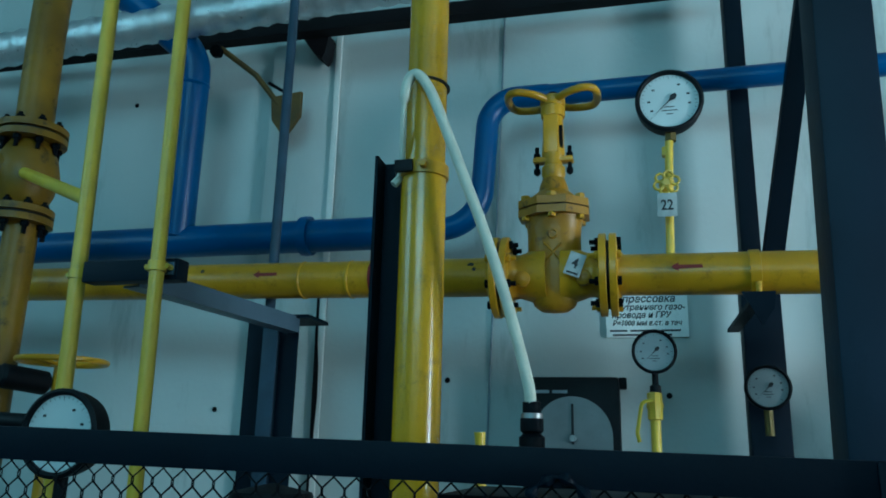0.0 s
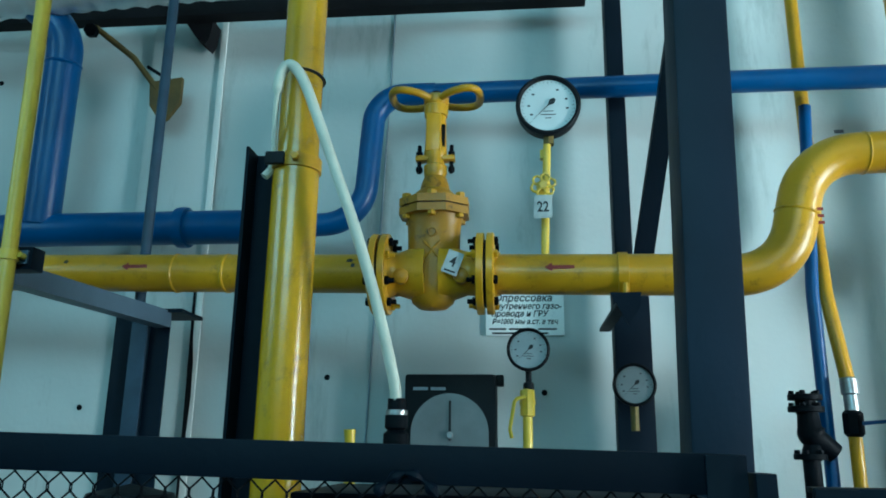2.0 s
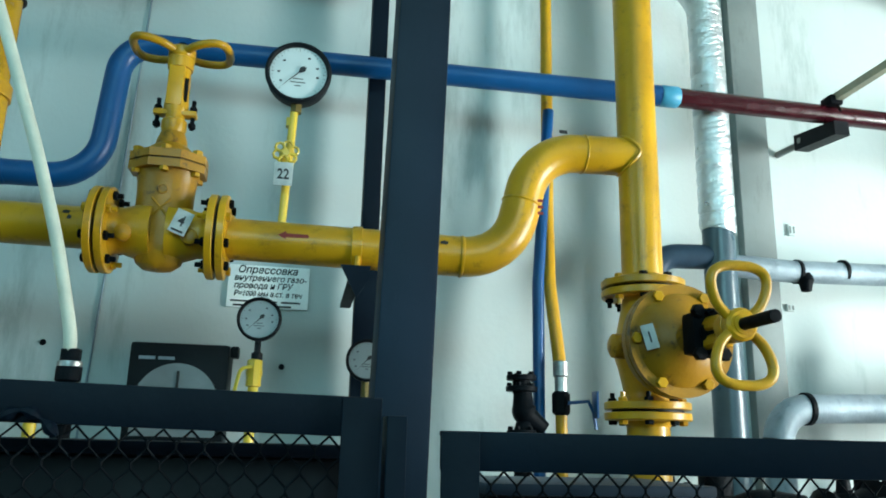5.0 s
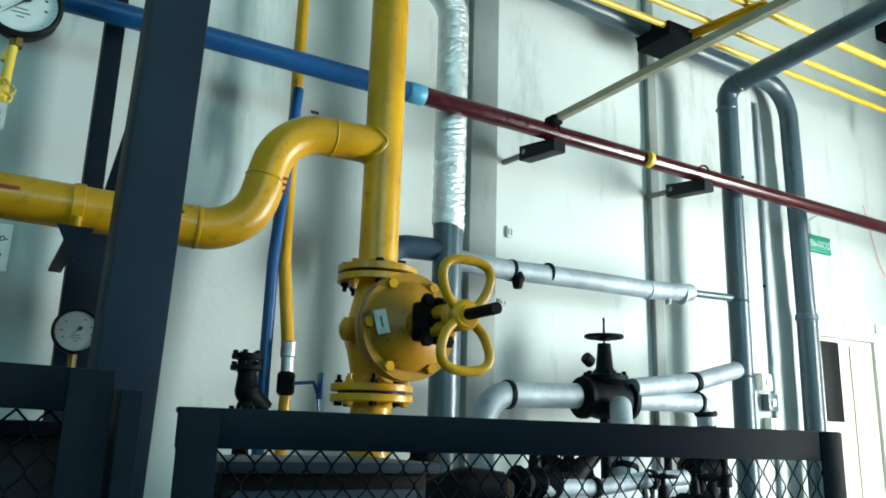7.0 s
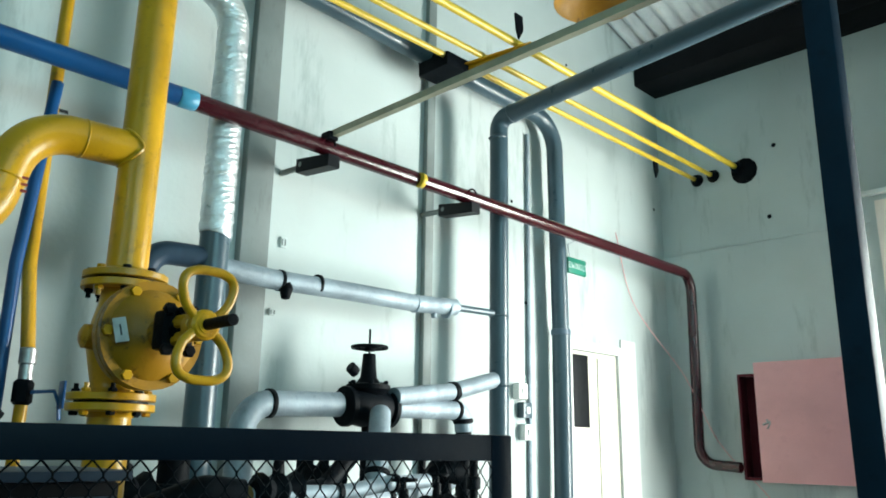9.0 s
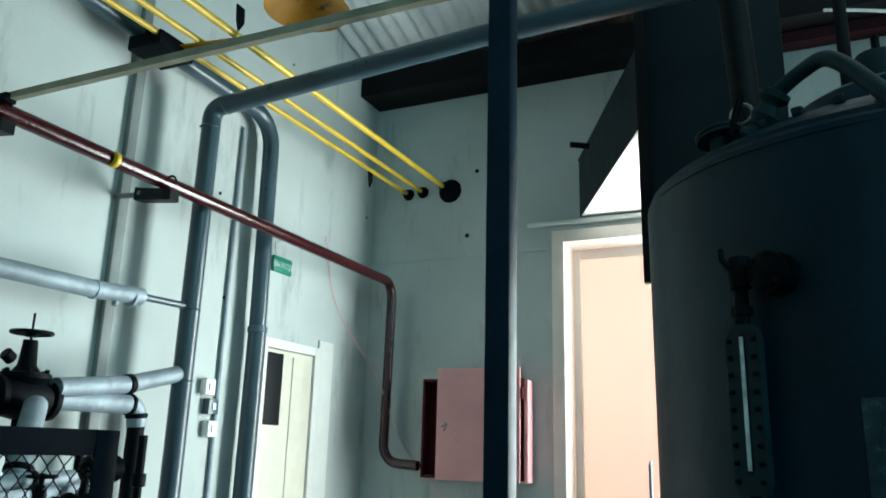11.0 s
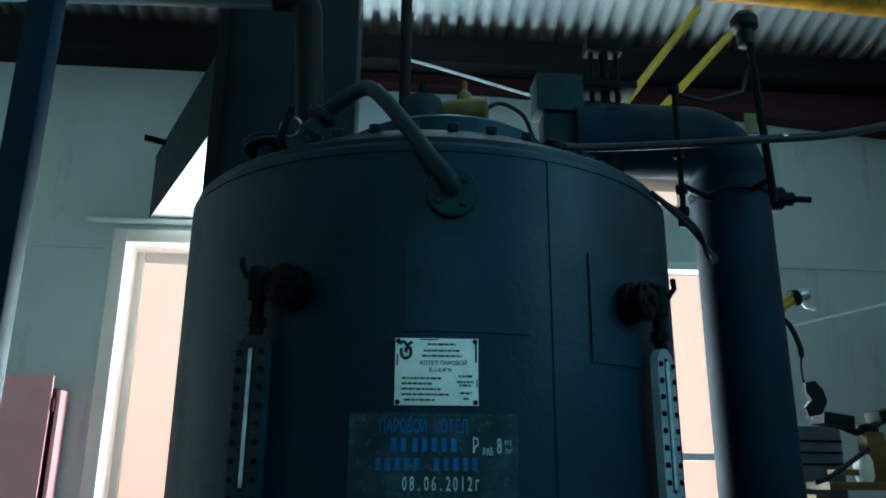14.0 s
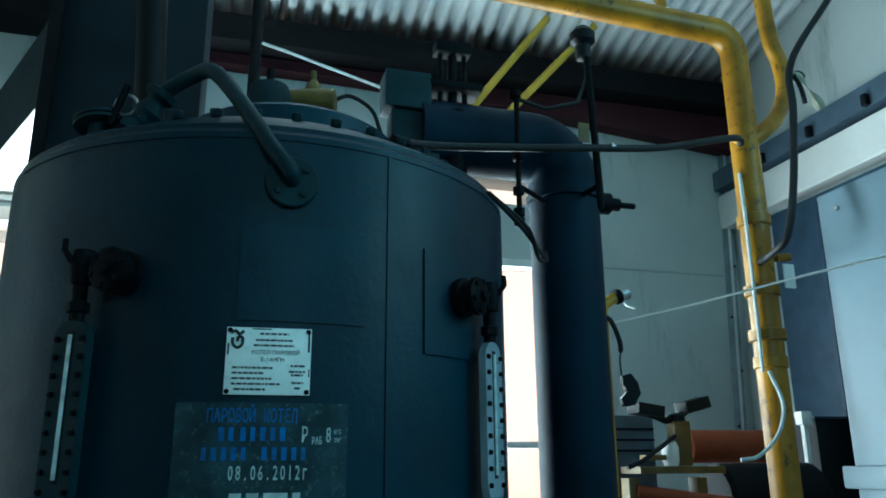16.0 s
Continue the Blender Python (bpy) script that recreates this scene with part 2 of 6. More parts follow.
            q = [v for i, v in enumerate(q) if v not in q[:i]]
            if len(q) > 2:
                bm.faces.new(q)
    for ring in (rings[0], rings[-1]):
        if len(ring) > 2:
            bm.faces.new(ring)
    return bm


def cyl(bm, p, q, r, n=16, bev=0.0):
    h = (Vector(q) - Vector(p)).length
    prof = [(r, 0), (r, h)] if not bev else [(r - bev, 0), (r, bev), (r, h - bev), (r - bev, h)]
    return lathe(bm, prof, axis(p, Vector(q) - Vector(p)), n)


def fillet(pts, rad, n=7):
    """Rounds the corners of a polyline."""
    pts = [Vector(p) for p in pts]
    out = [pts[0]]
    for k in range(1, len(pts) - 1):
        p, a, b = pts[k], pts[k - 1], pts[k + 1]
        u, v = (a - p), (b - p)
        ang = u.angle(v)
        if ang > 3.1:
            continue
        d = min(rad / math.tan(ang / 2), u.length * 0.49, v.length * 0.49)
        r = d * math.tan(ang / 2)
        u, v = u.normalized(), v.normalized()
        c = p + (u + v).normalized() * (r / math.sin(ang / 2))
        s, e = p + u * d - c, p + v * d - c
        tot = s.angle(e)
        for i in range(n + 1):
            f = i / n
            out.append(c + (s * math.sin((1 - f) * tot) + e * math.sin(f * tot)) / math.sin(tot))
    out.append(pts[-1])
    return out


def spline(pts, n=8):
    """A smooth line through the points."""
    pts = [Vector(p) for p in pts]
    q = [pts[0] * 2 - pts[1], *pts, pts[-1] * 2 - pts[-2]]
    out = []
    for k in range(1, len(q) - 2):
        a, b, c, d = q[k - 1:k + 3]
        for i in range(n):
            t = i / n
            out.append(0.5 * ((2 * b) + (c - a) * t + (2 * a - 5 * b + 4 * c - d) * t * t + (3 * b - a - 3 * c + d) * t ** 3))
    return out + [pts[-1]]


def sweep(bm, pts, r, n=14, closed=False, flat=1.0):
    """A round bar along a line of points; r may be a function of the share of the way."""
    pts = [Vector(p) for p in pts]
    m = len(pts)
    rings, x = [], None
    for k, p in enumerate(pts):
        a, b = (pts[(k - 1) % m], pts[(k + 1) % m]) if closed else (pts[max(k - 1, 0)], pts[min(k + 1, m - 1)])
        t = (b - a).normalized()
        if x is None:
            x = t.orthogonal().normalized()
        x = (x - t * x.dot(t)).normalized()
        y = t.cross(x)
        rr = r(k / max(1, m - 1)) if callable(r) else r
        rings.append([bm.verts.new(p + (x * math.cos(2 * math.pi * i / n) + y * math.sin(2 * math.pi * i / n) * flat) * rr) for i in range(n)])
    for k in range(m if closed else m - 1):
        a, b = rings[k], rings[(k + 1) % m]
        off = 0
        if closed and k == m - 1:
            off = min(range(n), key=lambda o: (a[0].co - b[o].co).length)
        for i in range(n):
            bm.faces.new((a[i], a[(i + 1) % n], b[(i + 1 + off) % n], b[(i + off) % n]))
    if not closed:
        bm.faces.new(rings[0])
        bm.faces.new(rings[-1])
    return bm


def prism(bm, outline, m, h):
    """A plate: a flat outline in local x, y of m, h thick along local z."""
    a = [bm.verts.new(m @ Vector((x, y, 0))) for x, y in outline]
    b = [bm.verts.new(m @ Vector((x, y, h))) for x, y in outline]
    bm.faces.new(a)
    bm.faces.new(b)
    for k in range(len(a)):
        j = (k + 1) % len(a)
        bm.faces.new((a[k], a[j], b[j], b[k]))
    return bm


def hexbolt(bm, p, d, r=0.011, h=0.012, shank=0.0):
    lathe(bm, [(r * 0.9, 0), (r, 0.002), (r, h - 0.002), (r * 0.85, h)], axis(p, d), 6)
    if shank:
        lathe(bm, [(r * 0.55, h), (r * 0.55, h + shank)], axis(p, d), 8)
    return bm


def angle_bar(bm, p, q, w=0.05, t=0.006, side=(0, 0, 1)):
    """A rolled L section from p to q; its legs run along side and across it."""
    m = axis(p, Vector(q) - Vector(p), side)
    h = (Vector(q) - Vector(p)).length
    return prism(bm, [(0, 0), (w, 0), (w, t), (t, t), (t, w), (0, w)], m, h)


def letters(name, body, size, m, material, parent, shear=0.0, label="", align="LEFT", squeeze=1.0, bold=0.0):
    """Lettering as flat raised mesh; m: local x runs along the line, z out of the board."""
    cu = bpy.data.curves.new(name, "FONT")
    cu.body, cu.size, cu.shear, cu.align_x, cu.extrude, cu.resolution_u = body, size, shear, align, 0.0006, 2
    cu.offset = bold * size
    tmp = bpy.data.objects.new(name, cu)
    me = bpy.data.meshes.new_from_object(tmp)
    bpy.data.objects.remove(tmp)
    me.transform(Matrix.Translation(-BASE[parent]) @ m @ Matrix.Diagonal((squeeze, 1, 1, 1)))
    me.materials.clear()
    me.materials.append(material)
    ob = new(name, me)
    ob.parent = parent
    BASE[ob] = BASE[parent]
    return tagged(ob, label)


def facing(p, n):
    """A frame on an upright board at p that faces along n: x to the reader's right, y up, z out."""
    z = Vector(n).normalized()
    x = Vector((0, 0, 1)).cross(z).normalized()
    return Matrix.Translation(p) @ Matrix((x, z.cross(x), z)).transposed().to_4x4()


# ---- the room ----
def wall_x(name, x0, x1, holes, y0, y1, z1, label):
    """A wall across x with rectangular holes (y0, y1, z0, z1)."""
    bm = B()
    ys = sorted({y0, y1, *[h[0] for h in holes], *[h[1] for h in holes]})
    for a, b in zip(ys, ys[1:]):
        spans = sorted((h[2], h[3]) for h in holes if h[0] <= a + 1e-6 and h[1] >= b - 1e-6)
        z = -0.1
        for s, e in spans + [(z1, z1)]:
            if s > z + 1e-6:
                box(bm, x0, x1, a, b, z, s)
            z = e
    bmesh.ops.remove_doubles(bm, verts=bm.verts, dist=0.0005)
    return solo(name, bm, WALL, label, "wall", kind="structure")


def wall_y(name, y0, y1, holes, x0, x1, z1, label):
    bm = B()
    xs = sorted({x0, x1, *[h[0] for h in holes], *[h[1] for h in holes]})
    for a, b in zip(xs, xs[1:]):
        spans = sorted((h[2], h[3]) for h in holes if h[0] <= a + 1e-6 and h[1] >= b - 1e-6)
        z = -0.1
        for s, e in spans + [(z1, z1)]:
            if s > z + 1e-6:
                box(bm, a, b, y0, y1, z, s)
            z = e
    bmesh.ops.remove_doubles(bm, verts=bm.verts, dist=0.0005)
    return solo(name, bm, WALL, label, "wall", kind="structure")


GATE = (-1.0, 1.32, -0.02, 3.08)
WIN_E = (-3.0, -2.2, 0.95, 2.97)
WIN_T = (-2.75, -2.2, 3.4, 3.62)
DOOR_N = (4.22, 4.88, -0.02, 2.17)


def roof_z(x):
    return 4.5 + (EAST - x) * 0.24


wall_x("wall_east", EAST, EAST + 0.3, [GATE, WIN_E, WIN_T], SOUTH - 0.3, NORTH + 0.3, 4.45, "whitewashed panel wall with a tall gate opening")
wall_y("wall_north", NORTH, NORTH + 0.3, [DOOR_N], WEST - 0.3, EAST, 7.2, "whitewashed wall behind the gas pipes, stained")
# The openings in the south and west walls are added for the fill lamps.
wall_y("wall_south", SOUTH - 0.3, SOUTH, [(-1.95, 1.35, 2.9, 4.5)], WEST - 0.3, EAST, 7.2, "plain whitewashed wall with an added opening for fill light")
wall_x("wall_west", WEST - 0.3, WEST, [(-2.5, 0.1, 2.6, 4.4)], SOUTH, NORTH, 7.2, "plain whitewashed wall with an added high opening for fill light")
solo("floor", box(B(), WEST - 0.3, EAST + 0.3, SOUTH - 0.3, NORTH + 0.3, -0.2, 0), FLOOR, "grey worn concrete floor", "floor", kind="structure")

# the roof: trapezoid sheet that falls towards the gate wall
bm = B()
y = SOUTH - 0.3
prof = []
while y < NORTH + 0.35:
    for dy, h in ((0.0, 0.0), (0.05, 0.0), (0.062, 0.06), (0.108, 0.06), (0.12, 0.0)):
        prof.append((y + dy, h))
    y += 0.12
rows = [[bm.verts.new((x, a, roof_z(x) + h)) for a, h in prof] for x in (WEST - 0.3, 0.5, EAST + 0.3)]
for a, b in zip(rows, rows[1:]):
    for k in range(len(prof) - 1):
        if abs(prof[k][0] - prof[k + 1][0]) + abs(prof[k][1] - prof[k + 1][1]) > 1e-4:
            bm.faces.new((a[k], a[k + 1], b[k + 1], b[k]))
roof = solo("ceiling", bm, ROOF, "galvanised corrugated roof sheet seen from below", "ceiling", kind="structure")
mod = roof.modifiers.new("sheet", "SOLIDIFY")
mod.thickness = 0.004

# the beam on top of the gate wall and its maroon plank
solo("beam", box(B(), EAST - 0.32, EAST + 0.02, SOUTH, NORTH, 4.3, 4.50, 0.01), BEAM, "dark tarred steel eaves beam on the gate wall", "beam", kind="structure")
YZ = Matrix(((0, 0, 1, 0), (1, 0, 0, 0), (0, 1, 0, 0), (0, 0, 0, 1)))
solo("beam", prism(B(), [(0.2, 4.215), (0.2, 4.29), (SOUTH, 4.29), (SOUTH, 3.98), (-3.2, 4.09), (-1.3, 4.206)], Matrix.Translation((EAST - 0.14, 0, 0)) @ YZ, 0.13), MAROON, "maroon painted plank under the eaves beam", "beam", kind="structure")
for px in (2.2, 4.0):
    solo("purlin", box(B(), px - 0.05, px + 0.05, SOUTH, NORTH, roof_z(px) - 0.17, roof_z(px) - 0.03, 0.004), BEAM, "dark steel purlin under the roof sheet", "purlin", "purlins", "structure")

# panel joint ledges of the gate wall
for a, b in ((1.36, NORTH), (SOUTH, -3.04)):
    solo("trim", box(B(), EAST - 0.012, EAST - 0.0005, a, b, 2.945, 2.96), WALL, "narrow plaster ledge along a wall panel joint", "trim", kind="structure")
solo("trim", box(B(), EAST - 0.05, EAST - 0.0005, -0.25, 1.5, 3.12, 3.15, 0.004), TRIM, "narrow white ledge over the gate", "trim", kind="structure")
# pilaster strips and joints of the north wall
for nm, x0, x1, d in (("trim", 1.84, 1.98, 0.05), ("trim", 2.95, 3.01, 0.035)):
    solo(nm, box(B(), x0, x1, NORTH - d, NORTH - 0.0005, 0, 5.0, 0.006), PALEG, "upright grey strip on the white wall", "trim", kind="structure")
solo("trim", box(B(), -1.50, -1.20, NORTH - 0.03, NORTH - 0.0005, 0, 5.0, 0.008), WALL, "shallow plastered wall pilaster", "trim", kind="structure")
solo("trim", box(B(), -1.21, -1.185, NORTH - 0.042, NORTH - 0.0305, 0, 5.0, 0.003), TRIM, "white cover strip on a panel joint", "trim", kind="structure")
for x, z in ((-2.17, 3.01), (-0.707, 1.79), (-1.64, 1.675), (0.074, 1.74), (-1.45, 2.98), (3.715, 2.966), (3.841, 2.346), (5.459, 3.315), (4.334, 4.132)):
    solo("wall_plug", lathe(B(), [(0.0, -0.006), (0.008, -0.005), (0.011, 0)], axis((x, NORTH - 0.001, z), (0, 1, 0)), 8), IRON, "small dark plug hole in the white wall", "plug", "wall plugs")
for y, z in ((1.931, 3.642), (2.008, 3.117), (1.1, 3.62), (1.02, 3.45)):
    solo("wall_plug", lathe(B(), [(0.0, -0.01), (0.012, -0.008), (0.017, 0)], axis((EAST - 0.001, y, z), (1, 0, 0)), 8), IRON, "small dark plug in the gate wall", "plug", "wall plugs")
for x, z, w, h in ((2.08, 2.378, 0.032, 0.05), (2.046, 2.053, 0.034, 0.03)):
    cp = thing("cover_plate", "small pale outlet plate on the white wall", "plate", (x, NORTH, z), "cover plates")
    part("plate", box(B(), x - w / 2, x + w / 2, NORTH - 0.012, NORTH - 0.0005, z - h / 2, z + h / 2, 0.003), WALL, cp)
    for dx in (-0.25, 0.25):
        part("slot", box(B(), x + w * dx - 0.004, x + w * dx + 0.004, NORTH - 0.0135, NORTH - 0.0115, z - h * 0.3, z + h * 0.3), PALEG, cp)
seam = prism(B(), [(-1.218, 0.0), (-1.208, 0.0), (-1.207, 1.45), (-1.197, 1.72), (-1.2, 1.84), (-1.209, 1.93), (-1.214, 2.13), (-1.222, 2.13), (-1.218, 1.8), (-1.216, 1.6)], facing((0, NORTH - 0.0425, 0), (0, -1, 0)), 0.003)
solo("trim", seam, BEAM, "dark open joint with crumbled filling beside the pilaster", "trim", kind="structure")
cable = sweep(B(), [(-0.495, NORTH - 0.006, 3.9), (-0.5, NORTH - 0.006, 3.2), (-0.53, NORTH - 0.006, 2.3), (-0.56, NORTH - 0.006, 1.5), (-0.57, NORTH - 0.006, 0.05)], 0.0045, 6)
solo("wall_cable", cable, WRAP, "thin pale cable clipped to the white wall", "cable")

# the gate: frame, leaves folded out, hazy daylight outside
gate = thing("door_1", "tall gate opening with white frame and glaring daylight", "gate", (EAST, 0.66, 0), kind="structure")
y0, y1, _, z1 = GATE
part("jamb", box(B(), EAST - 0.03, EAST + 0.2, y1 - 0.09, y1 - 0.001, 0, z1 - 0.001, 0.004), GATEP, gate)
part("jamb", box(B(), EAST - 0.03, EAST + 0.2, y0 + 0.001, y0 + 0.09, 0, z1 - 0.001, 0.004), GATEP, gate)
part("head", box(B(), EAST - 0.03, EAST + 0.2, y0 + 0.09, y1 - 0.09, z1 - 0.09, z1 - 0.001, 0.004), GATEP, gate)
part("leaf_edge", box(B(), EAST + 0.21, EAST + 0.25, y1 - 0.15, y1 - 0.091, 0.0, z1 - 0.092, 0.003), GATEP, gate)
part("leaf_head", box(B(), EAST + 0.215, EAST + 0.25, y0 + 0.091, y1 - 0.1505, z1 - 0.17, z1 - 0.092, 0.003), GATEP, gate)
part("pull_handle", sweep(B(), fillet([(EAST - 0.03, 0.66, 1.22), (EAST - 0.09, 0.66, 1.22), (EAST - 0.09, 0.66, 1.45), (EAST - 0.03, 0.66, 1.45)], 0.03), 0.011, 10), STEELB, gate)
win = thing("window_1", "bright narrow window with white frame", "window", (EAST, -2.6, 1), kind="structure")
y0, y1, z0, z1 = WIN_E
part("window_frame", box(box(B(), EAST, EAST + 0.15, y0, y0 + 0.06, z0, z1), EAST, EAST + 0.15, y1 - 0.06, y1, z0, z1), TRIM, win)
part("window_head", box(B(), EAST - 0.01, EAST + 0.15, y0 + 0.06, y1 - 0.06, z1 - 0.06, z1, 0.004), TRIM, win)
part("window_sill", box(B(), EAST - 0.05, EAST + 0.15, y0 + 0.06, y1 - 0.06, z0, z0 + 0.04, 0.004), TRIM, win)
part("mullion", box(B(), EAST + 0.05, EAST + 0.1, y0 + 0.06, y1 - 0.06, 1.6, 1.65, 0.004), TRIM, win)
win = thing("window_2", "small bright transom window high in the wall", "window", (EAST, -2.5, 3.4), kind="structure")
y0, y1, z0, z1 = WIN_T
part("window_frame", box(box(B(), EAST, EAST + 0.12, y0, y0 + 0.03, z0, z1), EAST, EAST + 0.12, y1 - 0.03, y1, z0, z1), TRIM, win)
solo("backdrop", box(B(), EAST + 1.0, EAST + 1.05, -5.5, 4.5, -1, 5.5), OUTSIDE, "hazy bright daylight outside the gate", "backdrop", kind="structure")

# ---- gas main with its valves ----
MZ = 1.998


def main_y(x):
    return 2.16 - 0.07 * x


def main_z(x):
    return 2.011 - 0.028 * x


def mp(x, z=None, dy=0.0):
    return (x, main_y(x) + dy, main_z(x) if z is None else z)


TX, TY = 1.07, main_y(1.07)
main = thing("gas_main", "yellow painted gas main with welded bends", "pipe", (-0.9, main_y(-0.9), MZ))
part("left_run", sweep(B(), [mp(-3.2), mp(-0.40)], 0.056, 24), YEL, main)
line = fillet([mp(-0.10), mp(0.685), mp(0.765, 2.319), mp(TX - 0.01, 2.319)], 0.155, 12)
part("right_run", sweep(B(), line, 0.056, 24), YEL, main)
for x, r in ((-0.86, 0.058), (-1.02, 0.058), (-1.52, 0.058), (0.555, 0.058)):
    part("weld_seam", lathe(B(), [(0.054, -0.007), (r, -0.004), (r + 0.001, 0), (r, 0.004), (0.054, 0.007)], axis(mp(x), (1, -0.07, -0.028)), 24), YEL, main)
part("weld_seam", lathe(B(), [(0.054, -0.007), (0.0585, 0), (0.054, 0.007)], axis(mp(0.725, 2.157), (0.25, 0, 1)), 24), YEL, main)
part("weld_seam", lathe(B(), [(0.054, -0.007), (0.0585, 0), (0.054, 0.007)], axis(mp(0.905, 2.319), (1, 0, 0)), 24), YEL, main)
part("paint_ring", lathe(B(), [(0.055, -0.006), (0.0568, -0.005), (0.0568, 0.005), (0.055, 0.006)], axis(mp(-0.785), (1, -0.07, 0)), 24), INKR, main, "dark red paint ring")


def on_main(x, z, lift=0.0007):
    """A frame on the near side of the main."""
    a = math.asin(max(-0.9, min(0.9, (z - main_z(x)) / 0.056)))
    n = Vector((-0.07 * 0, -math.cos(a), math.sin(a)))
    return facing((x, main_y(x) - (0.056 + lift) * math.cos(a), z), n)


ARROW = [(-0.045, 0), (-0.025, 0.012), (-0.025, 0.005), (0.04, 0.005), (0.04, -0.005), (-0.025, -0.005), (-0.025, -0.012)]
for x in (0.105, -1.128):
    part("flow_arrow", prism(B(), ARROW, on_main(x, main_z(x) + 0.008), 0.0012), INKR, main, "painted red flow arrow")
for x, z, w in ((-1.60, 2.02, 0.012), (-1.36, 2.02, 0.007), (-1.71, 1.99, 0.006), (0.50, 2.02, 0.012), (-0.48, 2.025, 0.01), (-0.47, 2.01, 0.006)):
    part("paint_chip", prism(B(), [(-w, -0.004), (w * 0.6, -0.006), (w, 0.003), (0, 0.007), (-w * 0.8, 0.004)], on_main(x, z + main_z(x) - MZ), 0.001), INK, main, "black paint chip")
part("ink_mark", box(B(), -0.012, 0.012, -0.005, 0.006, 0, 0.001, m=facing((0.83, main_y(0.83) - 0.0565, 2.36), (0, -1, 0.2))), INK, main, "black ink mark")
for k in range(3):
    part("ink_mark", box(B(), -0.008, 0.008, -0.004, 0.004, 0, 0.001, m=facing((0.762, main_y(0.76) - 0.0575, 2.115 + 0.018 * k), (0, -1, 0))), INKR, main, "red ink mark")

riser = thing("gas_riser", "upright yellow gas pipe with tee branch", "pipe", (TX, TY, 0))
part("upper_pipe", sweep(B(), [(TX, TY, 1.93), (TX, TY, 5.4)], 0.057, 24), YEL, riser)
part("lower_pipe", sweep(B(), [(TX, TY, 0.0), (TX, TY, 1.62)], 0.057, 24), YEL, riser)
saddle = [(TX - math.sqrt(0.0578 ** 2 - (0.0555 * math.cos(a)) ** 2), TY + 0.0555 * math.cos(a), 2.319 + 0.0555 * math.sin(a)) for a in np.linspace(0, 2 * math.pi, 33)[:-1]]
part("weld_seam", sweep(B(), saddle, 0.0055, 8, True), YEL, riser, "thick saddle weld round the branch")

# gate valve, pipe along local x, stem along local z


def gate_valve(m, label, hub, tip, bonnet, HL, gland_paint, sides):
    """m: its pose; hub: height of the handwheel; tip: the stem's end; bonnet: half width and depth of the bonnet flange."""
    u = hub - 0.565
    bs = 1 + (bonnet[1] - 0.085) * 5
    bx, by = bonnet
    valve = thing("gate_valve", label, "valve", (0, 0, 0), "gate valves")
    bm = lathe(B(), [(0.0, -0.104), (0.038, -0.1), (0.058, -0.084), (0.069, -0.045), (0.073, 0.015), (0.074, 0.075), (0.075, 0.12), (0.078, 0.15), (0.084, 0.165)], Matrix.Diagonal((1.0, 0.78, 1, 1)) @ Matrix.Diagonal((bs, bs, 1, 1)), 28)
    part("body", bm, OCH, valve)
    for s in (-1, 1):
        part("neck", lathe(B(), [(0.082, 0.02), (0.074, 0.06), (0.062, HL - 0.06), (0.062, HL - 0.045), (0.07, HL - 0.03)], axis((0, 0, 0), (s, 0, 0)), 24), YEL, valve)
        fl = part("flange", lathe(B(), [(0.05, HL - 0.032), (0.113, HL - 0.032), (0.115, HL - 0.030), (0.115, HL - 0.014), (0.113, HL - 0.012), (0.05, HL - 0.012)], axis((0, 0, 0), (s, 0, 0)), 36), YEL, valve)
        part("gasket", lathe(B(), [(0.05, HL - 0.013), (0.095, HL - 0.013), (0.095, HL - 0.003), (0.05, HL - 0.003)], axis((0, 0, 0), (s, 0, 0)), 32), BLACK, fl, "black gasket")
        fl = part("counter_flange", lathe(B(), [(0.05, HL - 0.004), (0.113, HL - 0.004), (0.115, HL - 0.002), (0.115, HL + 0.014), (0.112, HL + 0.016), (0.068, HL + 0.018), (0.058, HL + 0.032)], axis((0, 0, 0), (s, 0, 0)), 36), YEL, valve)
        for k in range(8):
            a = math.pi * (k + 0.5) / 4
            c = Vector((0, 0.092 * math.cos(a), 0.092 * math.sin(a)))
            part("bolt", hexbolt(B(), c + Vector((s * (HL + 0.015), 0, 0)), (s, 0, 0), 0.0125, 0.013), IRON if k % 3 else YEL, fl)
            part("nut", hexbolt(B(), c + Vector((s * (HL - 0.031), 0, 0)), (-s, 0, 0), 0.0125, 0.012, 0.014), IRON if k % 3 else YEL, fl)
    OCT = [(bx * math.cos(a), by * math.sin(a)) for a in (2 * math.pi * (k + 0.5) / sides for k in range(sides))]
    part("bonnet_flange", prism(B(), OCT, Matrix.Translation((0, 0, 0.165)), 0.022), OCH, valve)
    part("bonnet_gasket", prism(B(), [(x * 0.93, y * 0.93) for x, y in OCT], Matrix.Translation((0, 0, 0.186)), 0.007), BLACK, valve, "black gasket")
    part("bonnet", lathe(prism(B(), OCT, Matrix.Translation((0, 0, 0.192)), 0.022), [(min(bx, by) * 0.86, 0.2135), (min(bx, by) * 0.78, 0.226), (min(bx, by) * 0.5, 0.247), (0.04, 0.262), (0.032, 0.285), (0.0, 0.286)], Matrix(), 28), OCH, valve)
    for k in range(6):
        a = math.pi * (k + 0.5) / 3
        c = Vector(((bx - 0.018) * math.cos(a), (by - 0.016) * math.sin(a), 0))
        part("bonnet_bolt", hexbolt(B(), c + Vector((0, 0, 0.213)), (0, 0, 1), 0.0145, 0.014), YEL, valve)
